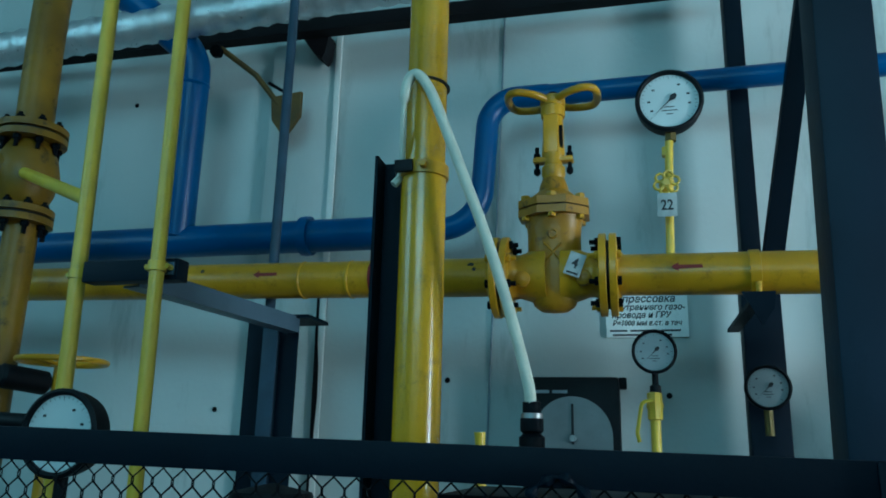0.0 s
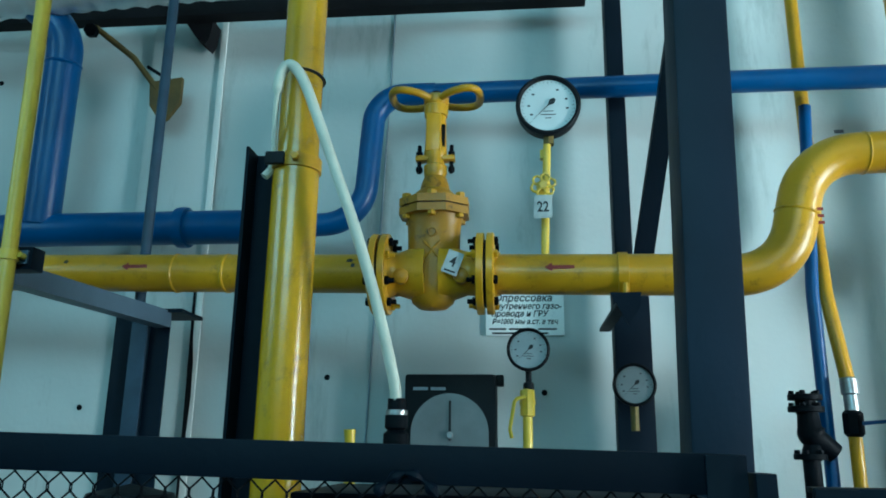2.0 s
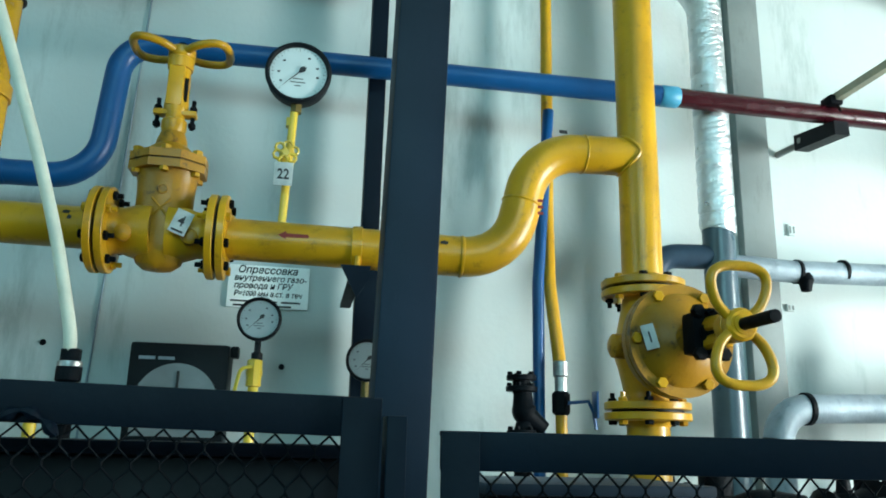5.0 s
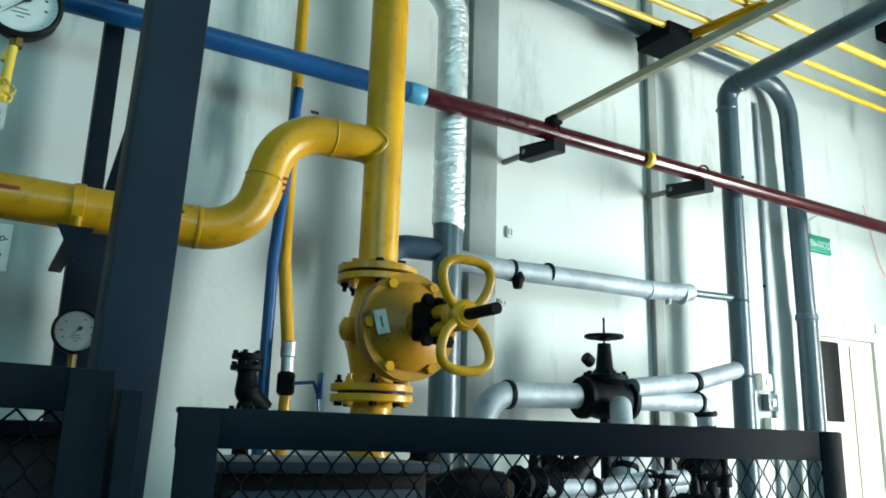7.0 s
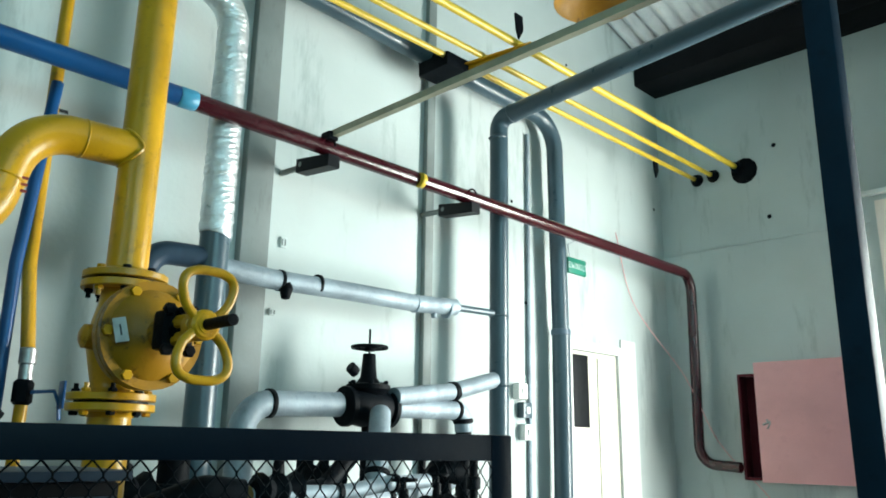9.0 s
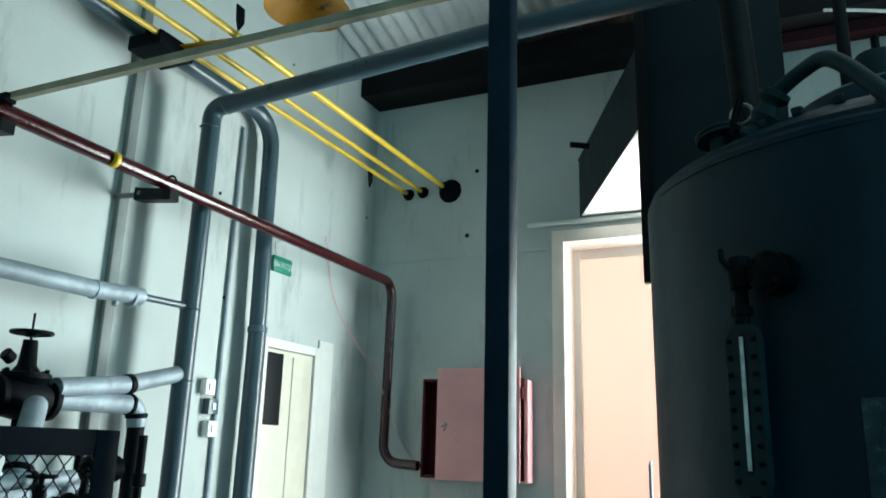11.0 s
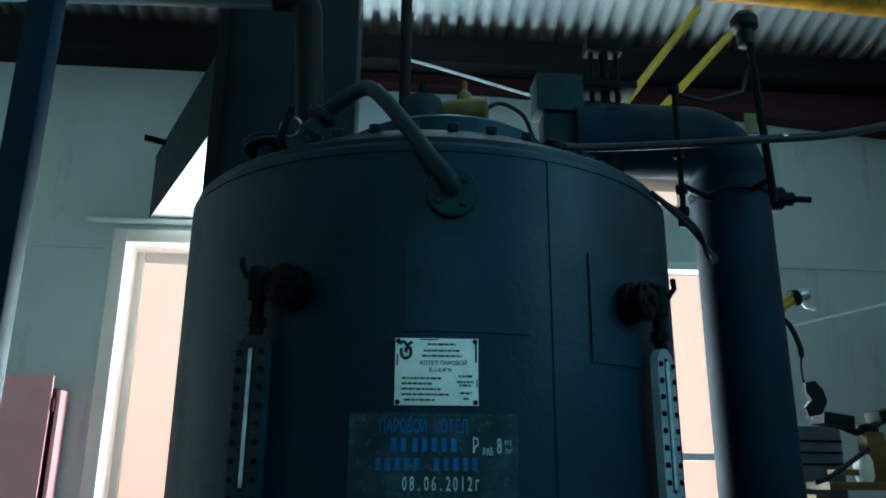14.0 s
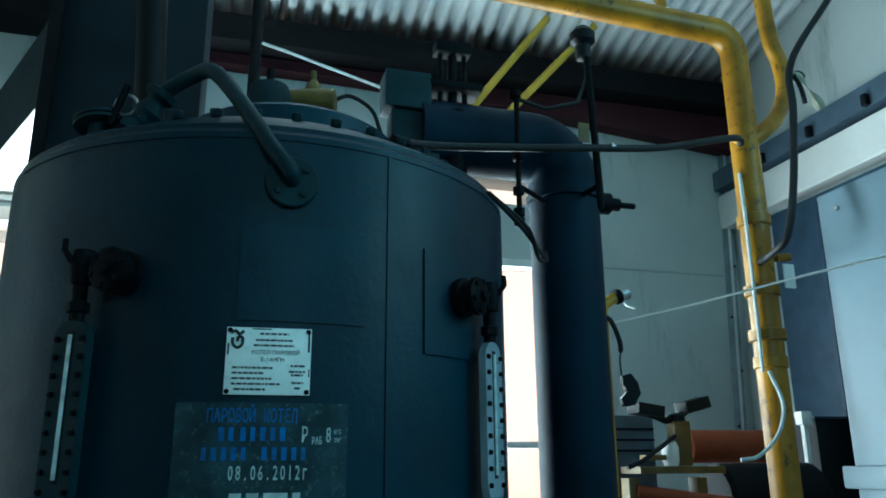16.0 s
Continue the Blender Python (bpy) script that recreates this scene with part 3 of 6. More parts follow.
        part("bonnet_nut", hexbolt(B(), c + Vector((0, 0, 0.166)), (0, 0, -1), 0.012, 0.012), YEL, valve)
    part("gland", box(lathe(B(), [(0.03, 0.285), (0.034, 0.3), (0.034, 0.32), (0.026, 0.325), (0.026, 0.36)], Matrix(), 20), -0.058, 0.058, -0.018, 0.018, 0.335, 0.352, 0.006), gland_paint, valve)
    for s in (-1, 1):
        part("gland_bolt", hexbolt(cyl(hexbolt(B(), (s * 0.047, 0, 0.352), (0, 0, 1), 0.011, 0.014, 0.02), (s * 0.047, 0, 0.30), (s * 0.047, 0, 0.34), 0.006, 8), (s * 0.047, 0, 0.318), (0, 0, -1), 0.011, 0.014), IRON, valve, "dark greasy bolt")
        if gland_paint is IRON:
            part("yoke_arm", sweep(B(), spline([(s * 0.021, 0, 0.345), (s * 0.021, 0, 0.39 + u * 0.4), (s * 0.019, 0, 0.44 + u * 0.7), (s * 0.017, 0, 0.53 + u)], 5), 0.0165, 10, flat=1.4), YEL, valve)
    if gland_paint is not IRON:
        part("yoke_column", box(lathe(B(), [(0.03, 0.345), (0.034, 0.36), (0.031, 0.40), (0.029, 0.5), (0.03, 0.525 + u)], Matrix.Diagonal((1, 0.85, 1, 1)), 20), -0.026, 0.018, -0.03, -0.018, 0.36, 0.52 + u, 0.005), YEL, valve)
        part("yoke_slot", box(B(), 0.018, 0.0292, -0.021, -0.012, 0.375, 0.485 + u, 0.002), IRON, valve, "dark slot beside the stem")
    part("yoke_head", lathe(B(), [(0.0, 0.515), (0.034, 0.517), (0.036, 0.53), (0.036, 0.548), (0.028, 0.556), (0.022, 0.585), (0.0, 0.586)], Matrix.Translation((0, 0, u)), 20), YEL, valve)
    part("stem", lathe(B(), [(0.014, 0.28), (0.014, tip), (0.0, tip + 0.001)], Matrix(), 12), IRON, valve, "dark greased stem")
    wheel = part("handwheel", lathe(B(), [(0.034, 0.551), (0.037, 0.555), (0.037, 0.576), (0.03, 0.583), (0.0, 0.583)], Matrix.Translation((0, 0, u)), 18), YEL, valve)
    for s in (-1, 1):
        loop = [(s * 0.016, -0.024), (s * 0.045, -0.052), (s * 0.085, -0.066), (s * 0.113, -0.06), (s * 0.127, -0.035), (s * 0.13, 0.0), (s * 0.127, 0.035), (s * 0.113, 0.06), (s * 0.085, 0.066), (s * 0.045, 0.052), (s * 0.016, 0.024)]
        part("wheel_loop", sweep(B(), spline([(x, y, hub + 0.012 * min(1, abs(x) / 0.1)) for x, y in loop], 4), 0.0115, 10), YEL, wheel)
    if gland_paint is not IRON:
        part("casting_mark", sweep(sweep(B(), [(-0.024, -0.0565, 0.03), (0.024, -0.0575, 0.082)], 0.0035, 6), [(0.024, -0.0565, 0.03), (-0.024, -0.0575, 0.082)], 0.0035, 6), OCH, valve)
        part("casting_mark", sweep(B(), [(0.012 * math.cos(a * 0.524), -0.0585, 0.108 + 0.012 * math.sin(a * 0.524)) for a in range(12)], 0.003, 6, True), OCH, valve)
        for s in (-1, 1):
            part("side_boss", lathe(B(), [(0.022, 0.0), (0.021, 0.016), (0.017, 0.019), (0.0, 0.02)], axis((s * 0.082, -0.058, -0.02), (0, -1, 0)), 16), OCH, valve)
    if gland_paint is IRON:
        part("gland_block", box(B(), -0.05, 0.05, -0.042, 0.042, 0.292, 0.352, 0.012), IRON, valve, "black greasy packing block")
        for x, y in ((-0.05, -0.03), (0.05, -0.03), (-0.05, 0.03), (0.05, 0.03)):
            part("block_nut", hexbolt(B(), (x, y, 0.345), (0, 0, 1), 0.016, 0.02), IRON, valve)
        part("side_boss", lathe(B(), [(0.034, 0.0), (0.032, 0.03), (0.02, 0.038), (0.0, 0.04)], axis((0.0, 0.085, 0.05), (0, 1, 0)), 18), OCH, valve)
        part("side_boss", lathe(B(), [(0.034, 0.0), (0.032, 0.03), (0.02, 0.038), (0.0, 0.04)], axis((0.0, -0.085, 0.05), (0, -1, 0)), 18), OCH, valve)
    valve.matrix_basis = m
    return valve


VX = -0.247
gate_valve(Matrix.Translation((VX, main_y(VX), main_z(VX))), "yellow gate valve with upright stem on the main", 0.525, 0.556, (0.106, 0.085), 0.155, YEL, 8)
gate_valve(Matrix.Translation((TX, TY, 1.757)) @ Matrix(((0, 1, 0), (0, 0, -1), (-1, 0, 0))).to_4x4(), "yellow gate valve with level stem in the riser", 0.475, 0.61, (0.142, 0.138), 0.175, IRON, 32)


def number_tag(p, n, w, h, text, tilt=0.0, bars=0, paint=None):
    tg = thing("number_tag", "small white enamel tag with black marking", "tag", p, "number tags")
    m = facing(p, n) @ Matrix.Rotation(radians(tilt), 4, "Z")
    part("plate", box(B(), -w / 2, w / 2, -h / 2, h / 2, 0, 0.002, 0.0008, m), paint or PAPER, tg)
    if text:
        letters("figures", text, h * 0.62, m @ Matrix.Translation((0, -h * 0.22 + bars * 0.004, 0.0022)), INK, tg, align="CENTER", squeeze=0.8, bold=0.02)
    for k in range(bars):
        part("print_bar", box(B(), -w * 0.35, w * 0.35, -h * 0.42, -h * 0.34, 0.002, 0.0026, m=m), INK, tg)
    return tg


number_tag((VX + 0.062, main_y(VX) - 0.093, MZ + 0.03), (0.1, -1, 0.05), 0.044, 0.066, "4", -20, 1, TAGG)
number_tag((TX - 0.1, TY - 0.246, 1.757), (-0.32, -1, 0.05), 0.032, 0.062, "1", 14, 0, TAGG)


# ---- pressure gauges ----
def gauge(p, r, label, dark=False, needle=225):
    """A round gauge at p that faces -y."""
    g = thing("pressure_gauge", label, "gauge", p, "pressure gauges")
    m = facing(p, (0, -1, 0))
    part("case", lathe(B(), [(0.0, -0.045), (r * 0.95, -0.045), (r * 1.0, -0.03), (r * 1.0, 0.0), (r * 1.05, 0.002), (r * 1.05, 0.012), (r * 0.97, 0.016), (r * 0.90, 0.012), (r * 0.90, 0.004), (0, 0.004)], m, 40), BLACK, g)
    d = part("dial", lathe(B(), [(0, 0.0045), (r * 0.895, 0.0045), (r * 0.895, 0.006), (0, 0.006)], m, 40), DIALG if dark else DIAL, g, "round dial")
    b = B()
    for k in range(31):
        a = radians(225 - 9 * k)
        l = 0.10 if k % 5 == 0 else 0.05
        box(b, r * (0.86 - l), r * 0.86, -r * 0.006, r * 0.006, 0.0062, 0.0066, m=m @ Matrix.Rotation(a, 4, "Z"))
    part("scale_marks", b, INK, d)
    for w, y in ((0.16, -0.2), (0.24, -0.32), (0.1, -0.44)):
        part("print_bar", box(B(), -r * w, r * w, r * y - r * 0.015, r * y + r * 0.015, 0.0062, 0.0066, m=m), INK, d)
    for a in (210, 180, 140, 60, 20, -10):
        q = m @ Matrix.Translation((r * 0.62 * math.cos(radians(a)), r * 0.62 * math.sin(radians(a)), 0))
        part("print_bar", box(B(), -r * 0.045, r * 0.045, -r * 0.03, r * 0.03, 0.0062, 0.0066, m=q), INK, d)
    nm = m @ Matrix.Rotation(radians(needle), 4, "Z")
    part("needle", prism(B(), [(-r * 0.3, -r * 0.05), (-r * 0.3, r * 0.05), (-r * 0.17, r * 0.1), (0, r * 0.018), (r * 0.76, 0), (0, -r * 0.018), (-r * 0.17, -r * 0.1)], nm @ Matrix.Translation((0, 0, 0.009)), 0.001), INK, g)
    return g


GA = (0.080, main_y(0.08) - 0.03, 2.494)
g = gauge(GA, 0.088, "large white-faced pressure gauge in a black case")
part("socket", cyl(B(), (GA[0], GA[1] + 0.02, GA[2] - 0.11), (GA[0], GA[1] + 0.02, GA[2] - 0.075), 0.017, 6), BRASS, g)
gx, gy = GA[0] - 0.012, main_y(0.07)
st = thing("gauge_stem", "thin yellow gauge stem with a small three-lobed cock", "stem", (gx, gy, MZ + 0.05))
part("pipe", sweep(B(), [(gx - 0.004, gy, MZ + 0.04), (gx, gy, MZ + 0.2), (gx + 0.008, GA[1] + 0.02, GA[2] - 0.10)], 0.0115, 12), YELT, st)
part("cock_body", lathe(B(), [(0.012, -0.03), (0.02, -0.025), (0.021, -0.008), (0.016, 0), (0.021, 0.008), (0.02, 0.025), (0.012, 0.03)], Matrix.Translation((gx - 0.004, gy, 2.25)), 6), YELT, st)
part("nut", cyl(B(), (gx + 0.002, gy, 2.345), (gx + 0.002, gy, 2.37), 0.017, 6), YELT, st)
for k in range(6):
    a = math.pi * k / 3 + 0.3
    c = Vector((gx - 0.006 + 0.022 * math.cos(a), gy - 0.035, 2.255 + 0.022 * math.sin(a)))
    part("wheel_lobe", sweep(B(), [c + Vector((0.0125 * math.cos(t * 0.7854), 0, 0.0125 * math.sin(t * 0.7854))) for t in range(8)], 0.004, 6, True), YELT, st)
part("wheel_hub", cyl(B(), (gx - 0.006, gy - 0.005, 2.255), (gx - 0.006, gy - 0.042, 2.255), 0.01, 10), YELT, st)
number_tag((gx - 0.008, gy - 0.048, 2.189), (0, -1, 0), 0.05, 0.066, "22", paint=TAGG)
GB = (0.016, 2.34, 1.826)
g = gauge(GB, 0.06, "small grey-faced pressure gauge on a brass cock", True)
part("socket", lathe(B(), [(0.012, -0.12), (0.016, -0.118), (0.016, -0.095), (0.009, -0.09), (0.009, -0.05)], Matrix.Translation((GB[0], GB[1] + 0.02, GB[2])), 10), BLACK, g)
st = thing("gauge_stem", "yellow gauge pipe with a lever ball cock", "stem", (GB[0] - 0.006, GB[1] + 0.02, 0))
part("pipe", sweep(B(), [(GB[0] - 0.008, GB[1] + 0.02, 0.05), (GB[0] - 0.004, GB[1] + 0.02, 1.64)], 0.0145, 12), YELT, st)
part("cock_body", lathe(B(), [(0.014, -0.04), (0.021, -0.036), (0.021, -0.01), (0.024, 0.0), (0.021, 0.012), (0.021, 0.036), (0.014, 0.04)], Matrix.Translation((GB[0] - 0.004, GB[1] + 0.02, 1.675)), 8), YELT, st)
part("lever", sweep(B(), fillet([(GB[0] - 0.01, GB[1] - 0.01, 1.69), (GB[0] - 0.04, GB[1] - 0.015, 1.685), (GB[0] - 0.055, GB[1] - 0.015, 1.6), (GB[0] - 0.05, GB[1] - 0.015, 1.575)], 0.02), 0.007, 8, flat=0.5), YELT, st)
GC = (0.345, 2.56, 1.745)
g = gauge(GC, 0.064, "small pressure gauge in a black case, shade painted into its dial", True)
part("socket", cyl(B(), (GC[0], GC[1] + 0.02, GC[2] - 0.14), (GC[0], GC[1] + 0.02, GC[2] - 0.05), 0.013, 8), BRASS, g)
GL = (-1.223, 1.50, 1.556)
g = gauge(GL, 0.089, "large gauge in a black case standing behind the fence", needle=190)
part("socket", cyl(B(), (GL[0] - 0.08, GL[1] + 0.02, GL[2] + 0.02), (GL[0] - 0.2, GL[1] + 0.02, GL[2] + 0.025), 0.02, 10), BLACK, g)
part("post", cyl(B(), (GL[0], GL[1] + 0.02, 0.0), (GL[0], GL[1] + 0.02, GL[2] - 0.08), 0.014, 10), BLACK, g)

# ---- writing board and chart recorder on the north wall ----
sg = thing("notice_board", "white board with handwritten black pressure test notice", "sign", (0.018, NORTH, 2.015))
part("board", box(B(), -0.131, 0.149, NORTH - 0.012, NORTH - 0.001, 1.94, 2.092, 0.002), PAPER, sg)
for k, (body, sz, dx) in enumerate((("Опрессовка", 0.036, 0.03), ("внутреннего газо-", 0.029, 0.02), ("провода и ГРУ", 0.029, 0.02), ("Р=1000 мм в.ст. в теч", 0.026, 0.022))):
    letters("writing", body, sz, facing((-0.131 + dx, NORTH - 0.0125, 2.064 - 0.0275 * k), (0, -1, 0)), INK, sg, 0.22, squeeze=0.98 if k != 3 else 0.9, bold=0.02)
for x0, x1, z in ((-0.10, -0.04, 1.963), (-0.03, 0.06, 1.963), (0.075, 0.14, 1.963), (-0.09, 0.0, 1.948), (0.05, 0.11, 1.948)):
    part("writing_bar", box(B(), x0 - 0.018, x1 - 0.018, NORTH - 0.0131, NORTH - 0.0121, z - 0.003, z + 0.003), INK, sg)
rec = thing("chart_recorder", "black wall-mounted chart recorder with half-round dial", "recorder", (-0.245, NORTH, 1.6))
part("case", box(B(), -0.4, -0.09, 2.70, NORTH - 0.001, 1.38, 1.79, 0.012), BLACK, rec)
b = B()
prism(b, [(0.13 * math.cos(math.pi * k / 24), 0.13 * math.sin(math.pi * k / 24)) for k in range(25)] + [(-0.13, -0.1), (0.13, -0.1)], facing((-0.245, 2.698, 1.595), (0, -1, 0)), 0.003)
part("dial", b, DIALG, rec, "dusty half-round chart window")
part("pen_arm", box(B(), -0.248, -0.240, 2.690, 2.695, 1.57, 1.70), INK, rec)
part("knob", cyl(B(), (-0.244, 2.696, 1.588), (-0.244, 2.678, 1.588), 0.012, 12, 0.003), STEEL, rec)
part("print_bar", box(B(), -0.37, -0.32, 2.6975, 2.6995, 1.735, 1.745), WRAP, rec)
part("print_bar", box(B(), -0.31, -0.26, 2.6975, 2.6995, 1.735, 1.745), WRAP, rec)
part("hinge_ear", box(B(), -0.092, -0.066, 2.74, 2.80, 1.755, 1.792, 0.005), BLACK, rec)

# ---- near upright pipe with hose ----
v1 = thing("upright_gas_pipe", "glossy yellow upright gas pipe behind the fence", "pipe", (-0.425, 1.42, 0))
part("lower_pipe", sweep(B(), [(-0.425, 1.42, 0), (-0.425, 1.42, 2.075)], 0.0435, 28), YELG, v1)
part("upper_pipe", sweep(B(), [(-0.424, 1.42, 2.065), (-0.42, 1.42, 5.6)], 0.0395, 28), YELG, v1)
c = part("clamp", lathe(B(), [(0.044, -0.013), (0.0475, -0.012), (0.0475, 0.012), (0.044, 0.013)], Matrix.Translation((-0.425, 1.42, 2.058)), 28), YEL, v1)
part("clamp_bolt", hexbolt(B(), (-0.425 + 0.012, 1.372, 2.06), (0, -1, 0), 0.008, 0.01), YEL, c)
part("clamp_strap", box(B(), -0.47, -0.434, 1.366, 1.378, 2.046, 2.07, 0.003), BLACK, c, "black strap")
part("wire_tie", lathe(B(), [(0.0405, -0.003), (0.044, 0), (0.0405, 0.003)], axis((-0.422, 1.42, 2.24), (0.05, 0.1, 1)), 24), RUBBER, v1, "black wire tie")
ap = solo("angle_post", angle_bar(B(), (-0.525, 1.47, 0), (-0.525, 1.47, 2.10), 0.055, 0.006, (1, 0, 0)), NAVY, "slate blue angle steel post beside the yellow pipe", "post")
hose = thing("rubber_hose", "cream rubber hose looped over the yellow pipe", "hose", (-0.28, 1.5, 1.55))
H = spline([(-0.462, 1.40, 2.055), (-0.458, 1.375, 2.12), (-0.452, 1.36, 2.19), (-0.444, 1.357, 2.228), (-0.425, 1.355, 2.236), (-0.40, 1.355, 2.20), (-0.372, 1.355, 2.13), (-0.335, 1.36, 2.03), (-0.295, 1.365, 1.92), (-0.255, 1.38, 1.79), (-0.222, 1.39, 1.66), (-0.217, 1.395, 1.62)], 7)
part("tube", sweep(B(), H, lambda f: 0.0055 if f < 0.17 else 0.0102, 12), HOSE, hose)
part("coupling", lathe(B(), [(0.012, 0.08), (0.016, 0.078), (0.016, 0.055), (0.02, 0.05), (0.02, 0.03), (0.015, 0.026), (0.022, 0.02), (0.022, -0.01), (0.015, -0.012), (0.015, -1.5)], Matrix.Translation((-0.216, 1.40, 1.545)), 10), IRON, hose, "dark threaded coupling")
for z, r in ((1.60, 0.019), (1.525, 0.0235), (1.512, 0.0235)):
    part("coupling_ring", lathe(B(), [(r - 0.004, -0.005), (r, -0.004), (r, 0.004), (r - 0.004, 0.005)], Matrix.Translation((-0.216, 1.40, z)), 16), STEEL, hose, "bright steel ring")
part("nozzle", sweep(B(), [(-0.462, 1.40, 2.065), (-0.468, 1.40, 2.045), (-0.478, 1.395, 2.03)], 0.008, 8), HOSE, hose)
sv = thing("lever_cock", "small yellow lever cock on a thin pipe", "valve", (-0.34, 1.75, 0))
part("pipe", cyl(B(), (-0.37, 1.75, 0), (-0.37, 1.75, 1.52), 0.012, 10), YELT, sv)
part("lever", sweep(B(), [(-0.37, 1.75, 1.50), (-0.372, 1.745, 1.58)], lambda f: 0.007 + 0.006 * f, 10), YELT, sv)

# ---- thin upright yellow pipes ----
for x, y, low, high, r in ((-1.322, 1.60, -1.27, -1.41, 0.0185), (-1.076, 1.55, -1.035, -1.15, 0.0165)):
    t = thing("thin_gas_pipe", "thin yellow upright gas pipe with clamp", "pipe", (x, y, 0), "thin gas pipes")
    part("pipe", sweep(B(), [(low, y, 0), (x, y, 1.93), (high, y, 5.6)], lambda f: 0.0165 if f < 0.4 else r, 16), YELT, t)
    part("clamp", lathe(B(), [(0.017, -0.012), (0.021, -0.011), (0.021, 0.011), (0.017, 0.012)], Matrix.Translation((x, y, 1.925)), 16), YELT, t)
    part("clamp_plate", box(B(), x - 0.035, x + 0.03, y + 0.018, y + 0.024, 1.91, 1.94, 0.002), STEELB, t)
    part("clamp_nut", hexbolt(B(), (x - 0.027, y + 0.018, 1.925), (0, -1, 0), 0.007, 0.02), YELT, t)
    part("clamp_nut", hexbolt(B(), (x + 0.024, y + 0.018, 1.925), (0, -1, 0), 0.007, 0.02), YELT, t)
brk = thing("pipe_bracket", "pale blue angle steel bracket with dark clamp block", "bracket", (-1.2, 1.7, 1.93))
part("block", box(B(), -1.29, -1.04, 1.575, 1.62, 1.90, 1.95, 0.003), NAVY, brk)
part("arm", angle_bar(B(), (-1.165, 1.621, 1.895), (-1.06, 2.30, 1.888), 0.05, 0.006, (0, 0, 1)), STEELB, brk)
pl = thing("steel_post", "grey blue rolled steel post under the main", "post", (-1.14, 2.34, 0))
part("flange_plate", box(B(), -1.183, -1.133, 2.3, 2.31, 0, 1.93, 0.002), RODB, pl)
part("web", box(B(), -1.162, -1.154, 2.3105, 2.4195, 0, 1.93), NAVY, pl)
part("flange_plate", box(B(), -1.246, -1.135, 2.42, 2.43, 0, 1.93, 0.002), RODB, pl)
part("side_leg", box(B(), -1.242, -1.184, 2.312, 2.32, 0, 1.93, 0.002), NAVY, pl)
part("side_leg", box(B(), -1.132, -1.07, 2.318, 2.326, 0, 1.93, 0.002), NAVY, pl)
part("cap_plate", box(B(), -1.25, -1.02, 2.28, 2.44, 1.931, 1.942), NAVY, pl)
# crossing yellow branch
solo("gas_branch", sweep(B(), [(-1.92, 1.994, 2.37), (-1.33, 1.602, 2.115)], 0.018, 14), YELT, "thin yellow branch pipe into the upright pipe", "pipe")

# big flanged yellow riser at the far left
lx, ly = -1.915, 2.02
lr = thing("flanged_riser", "oil-dark ochre upright gas pipe with bolted flanges and valve body", "pipe", (lx, ly, 0))
part("upper_pipe", sweep(B(), [(lx, ly, 2.52), (lx - 0.01, ly, 2.8), (lx - 0.02, ly, 5.6)], 0.058, 22), OCHD, lr)
part("lower_pipe", sweep(B(), [(lx + 0.02, ly, 0.0), (lx + 0.015, ly, 2.21)], 0.05, 22), OCHD, lr)
part("valve_body", lathe(B(), [(0.055, 2.24), (0.07, 2.26), (0.088, 2.30), (0.1, 2.36), (0.088, 2.42), (0.072, 2.45), (0.06, 2.475)], Matrix.Translation((lx, ly, 0)), 26), OCHD, lr)
part("side_neck", lathe(B(), [(0.07, 0.0), (0.06, 0.07), (0.058, 0.1), (0.085, 0.105), (0.085, 0.125), (0.0, 0.13)], axis((lx - 0.02, ly - 0.03, 2.36), (-0.8, -0.6, 0.0)), 22), OCHD, lr)
for z, fr in ((2.497, 0.106), (2.222, 0.1)):
    f = part("flange", lathe(lathe(B(), [(0.05, z - 0.026), (fr, z - 0.026), (fr, z - 0.005), (0.05, z - 0.005)], Matrix.Translation((lx, ly, 0)), 30), [(0.05, z + 0.005), (fr, z + 0.005), (fr, z + 0.026), (0.05, z + 0.026)], Matrix.Translation((lx, ly, 0)), 30), OCHD, lr)
    part("gasket", cyl(B(), (lx, ly, z - 0.006), (lx, ly, z + 0.006), fr - 0.012, 26), BLACK, f, "black gasket")
    for k in range(8):
        a = math.pi * k / 4 + 0.2
        c = (lx + (fr - 0.024) * math.cos(a), ly + (fr - 0.024) * math.sin(a))
        part("bolt", hexbolt(hexbolt(B(), (*c, z + 0.026), (0, 0, 1), 0.013, 0.016, 0.008), (*c, z - 0.026), (0, 0, -1), 0.013, 0.016, 0.024), IRON, f)
hw = thing("hand_valve", "yellow handwheel valve seen edge-on behind the fence", "valve", (-1.66, 2.0, 0))
part("rim", sweep(B(), [(-1.66 + 0.12 * math.cos(a * 0.2618), 2.0 + 0.12 * math.sin(a * 0.2618), 1.765) for a in range(24)], 0.009, 8, True), YEL, hw)
for k in range(3):
    part("spoke", sweep(B(), [(-1.66, 2.0, 1.755), (-1.66 + 0.12 * math.cos(2.09 * k + 0.4), 2.0 + 0.12 * math.sin(2.09 * k + 0.4), 1.765)], 0.007, 8), YEL, hw)
part("stem", lathe(B(), [(0.03, 0.0), (0.03, 1.62), (0.022, 1.66), (0.02, 1.75), (0.012, 1.79), (0, 1.79)], Matrix.Translation((-1.66, 2.0, 0)), 16), YEL, hw)
solo("pipe_end", cyl(B(), (-1.69, 1.985, 1.70), (-1.735, 1.85, 1.712), 0.034, 24, 0.008), BLACK, "black round end cap of a pipe fitting", "cap")

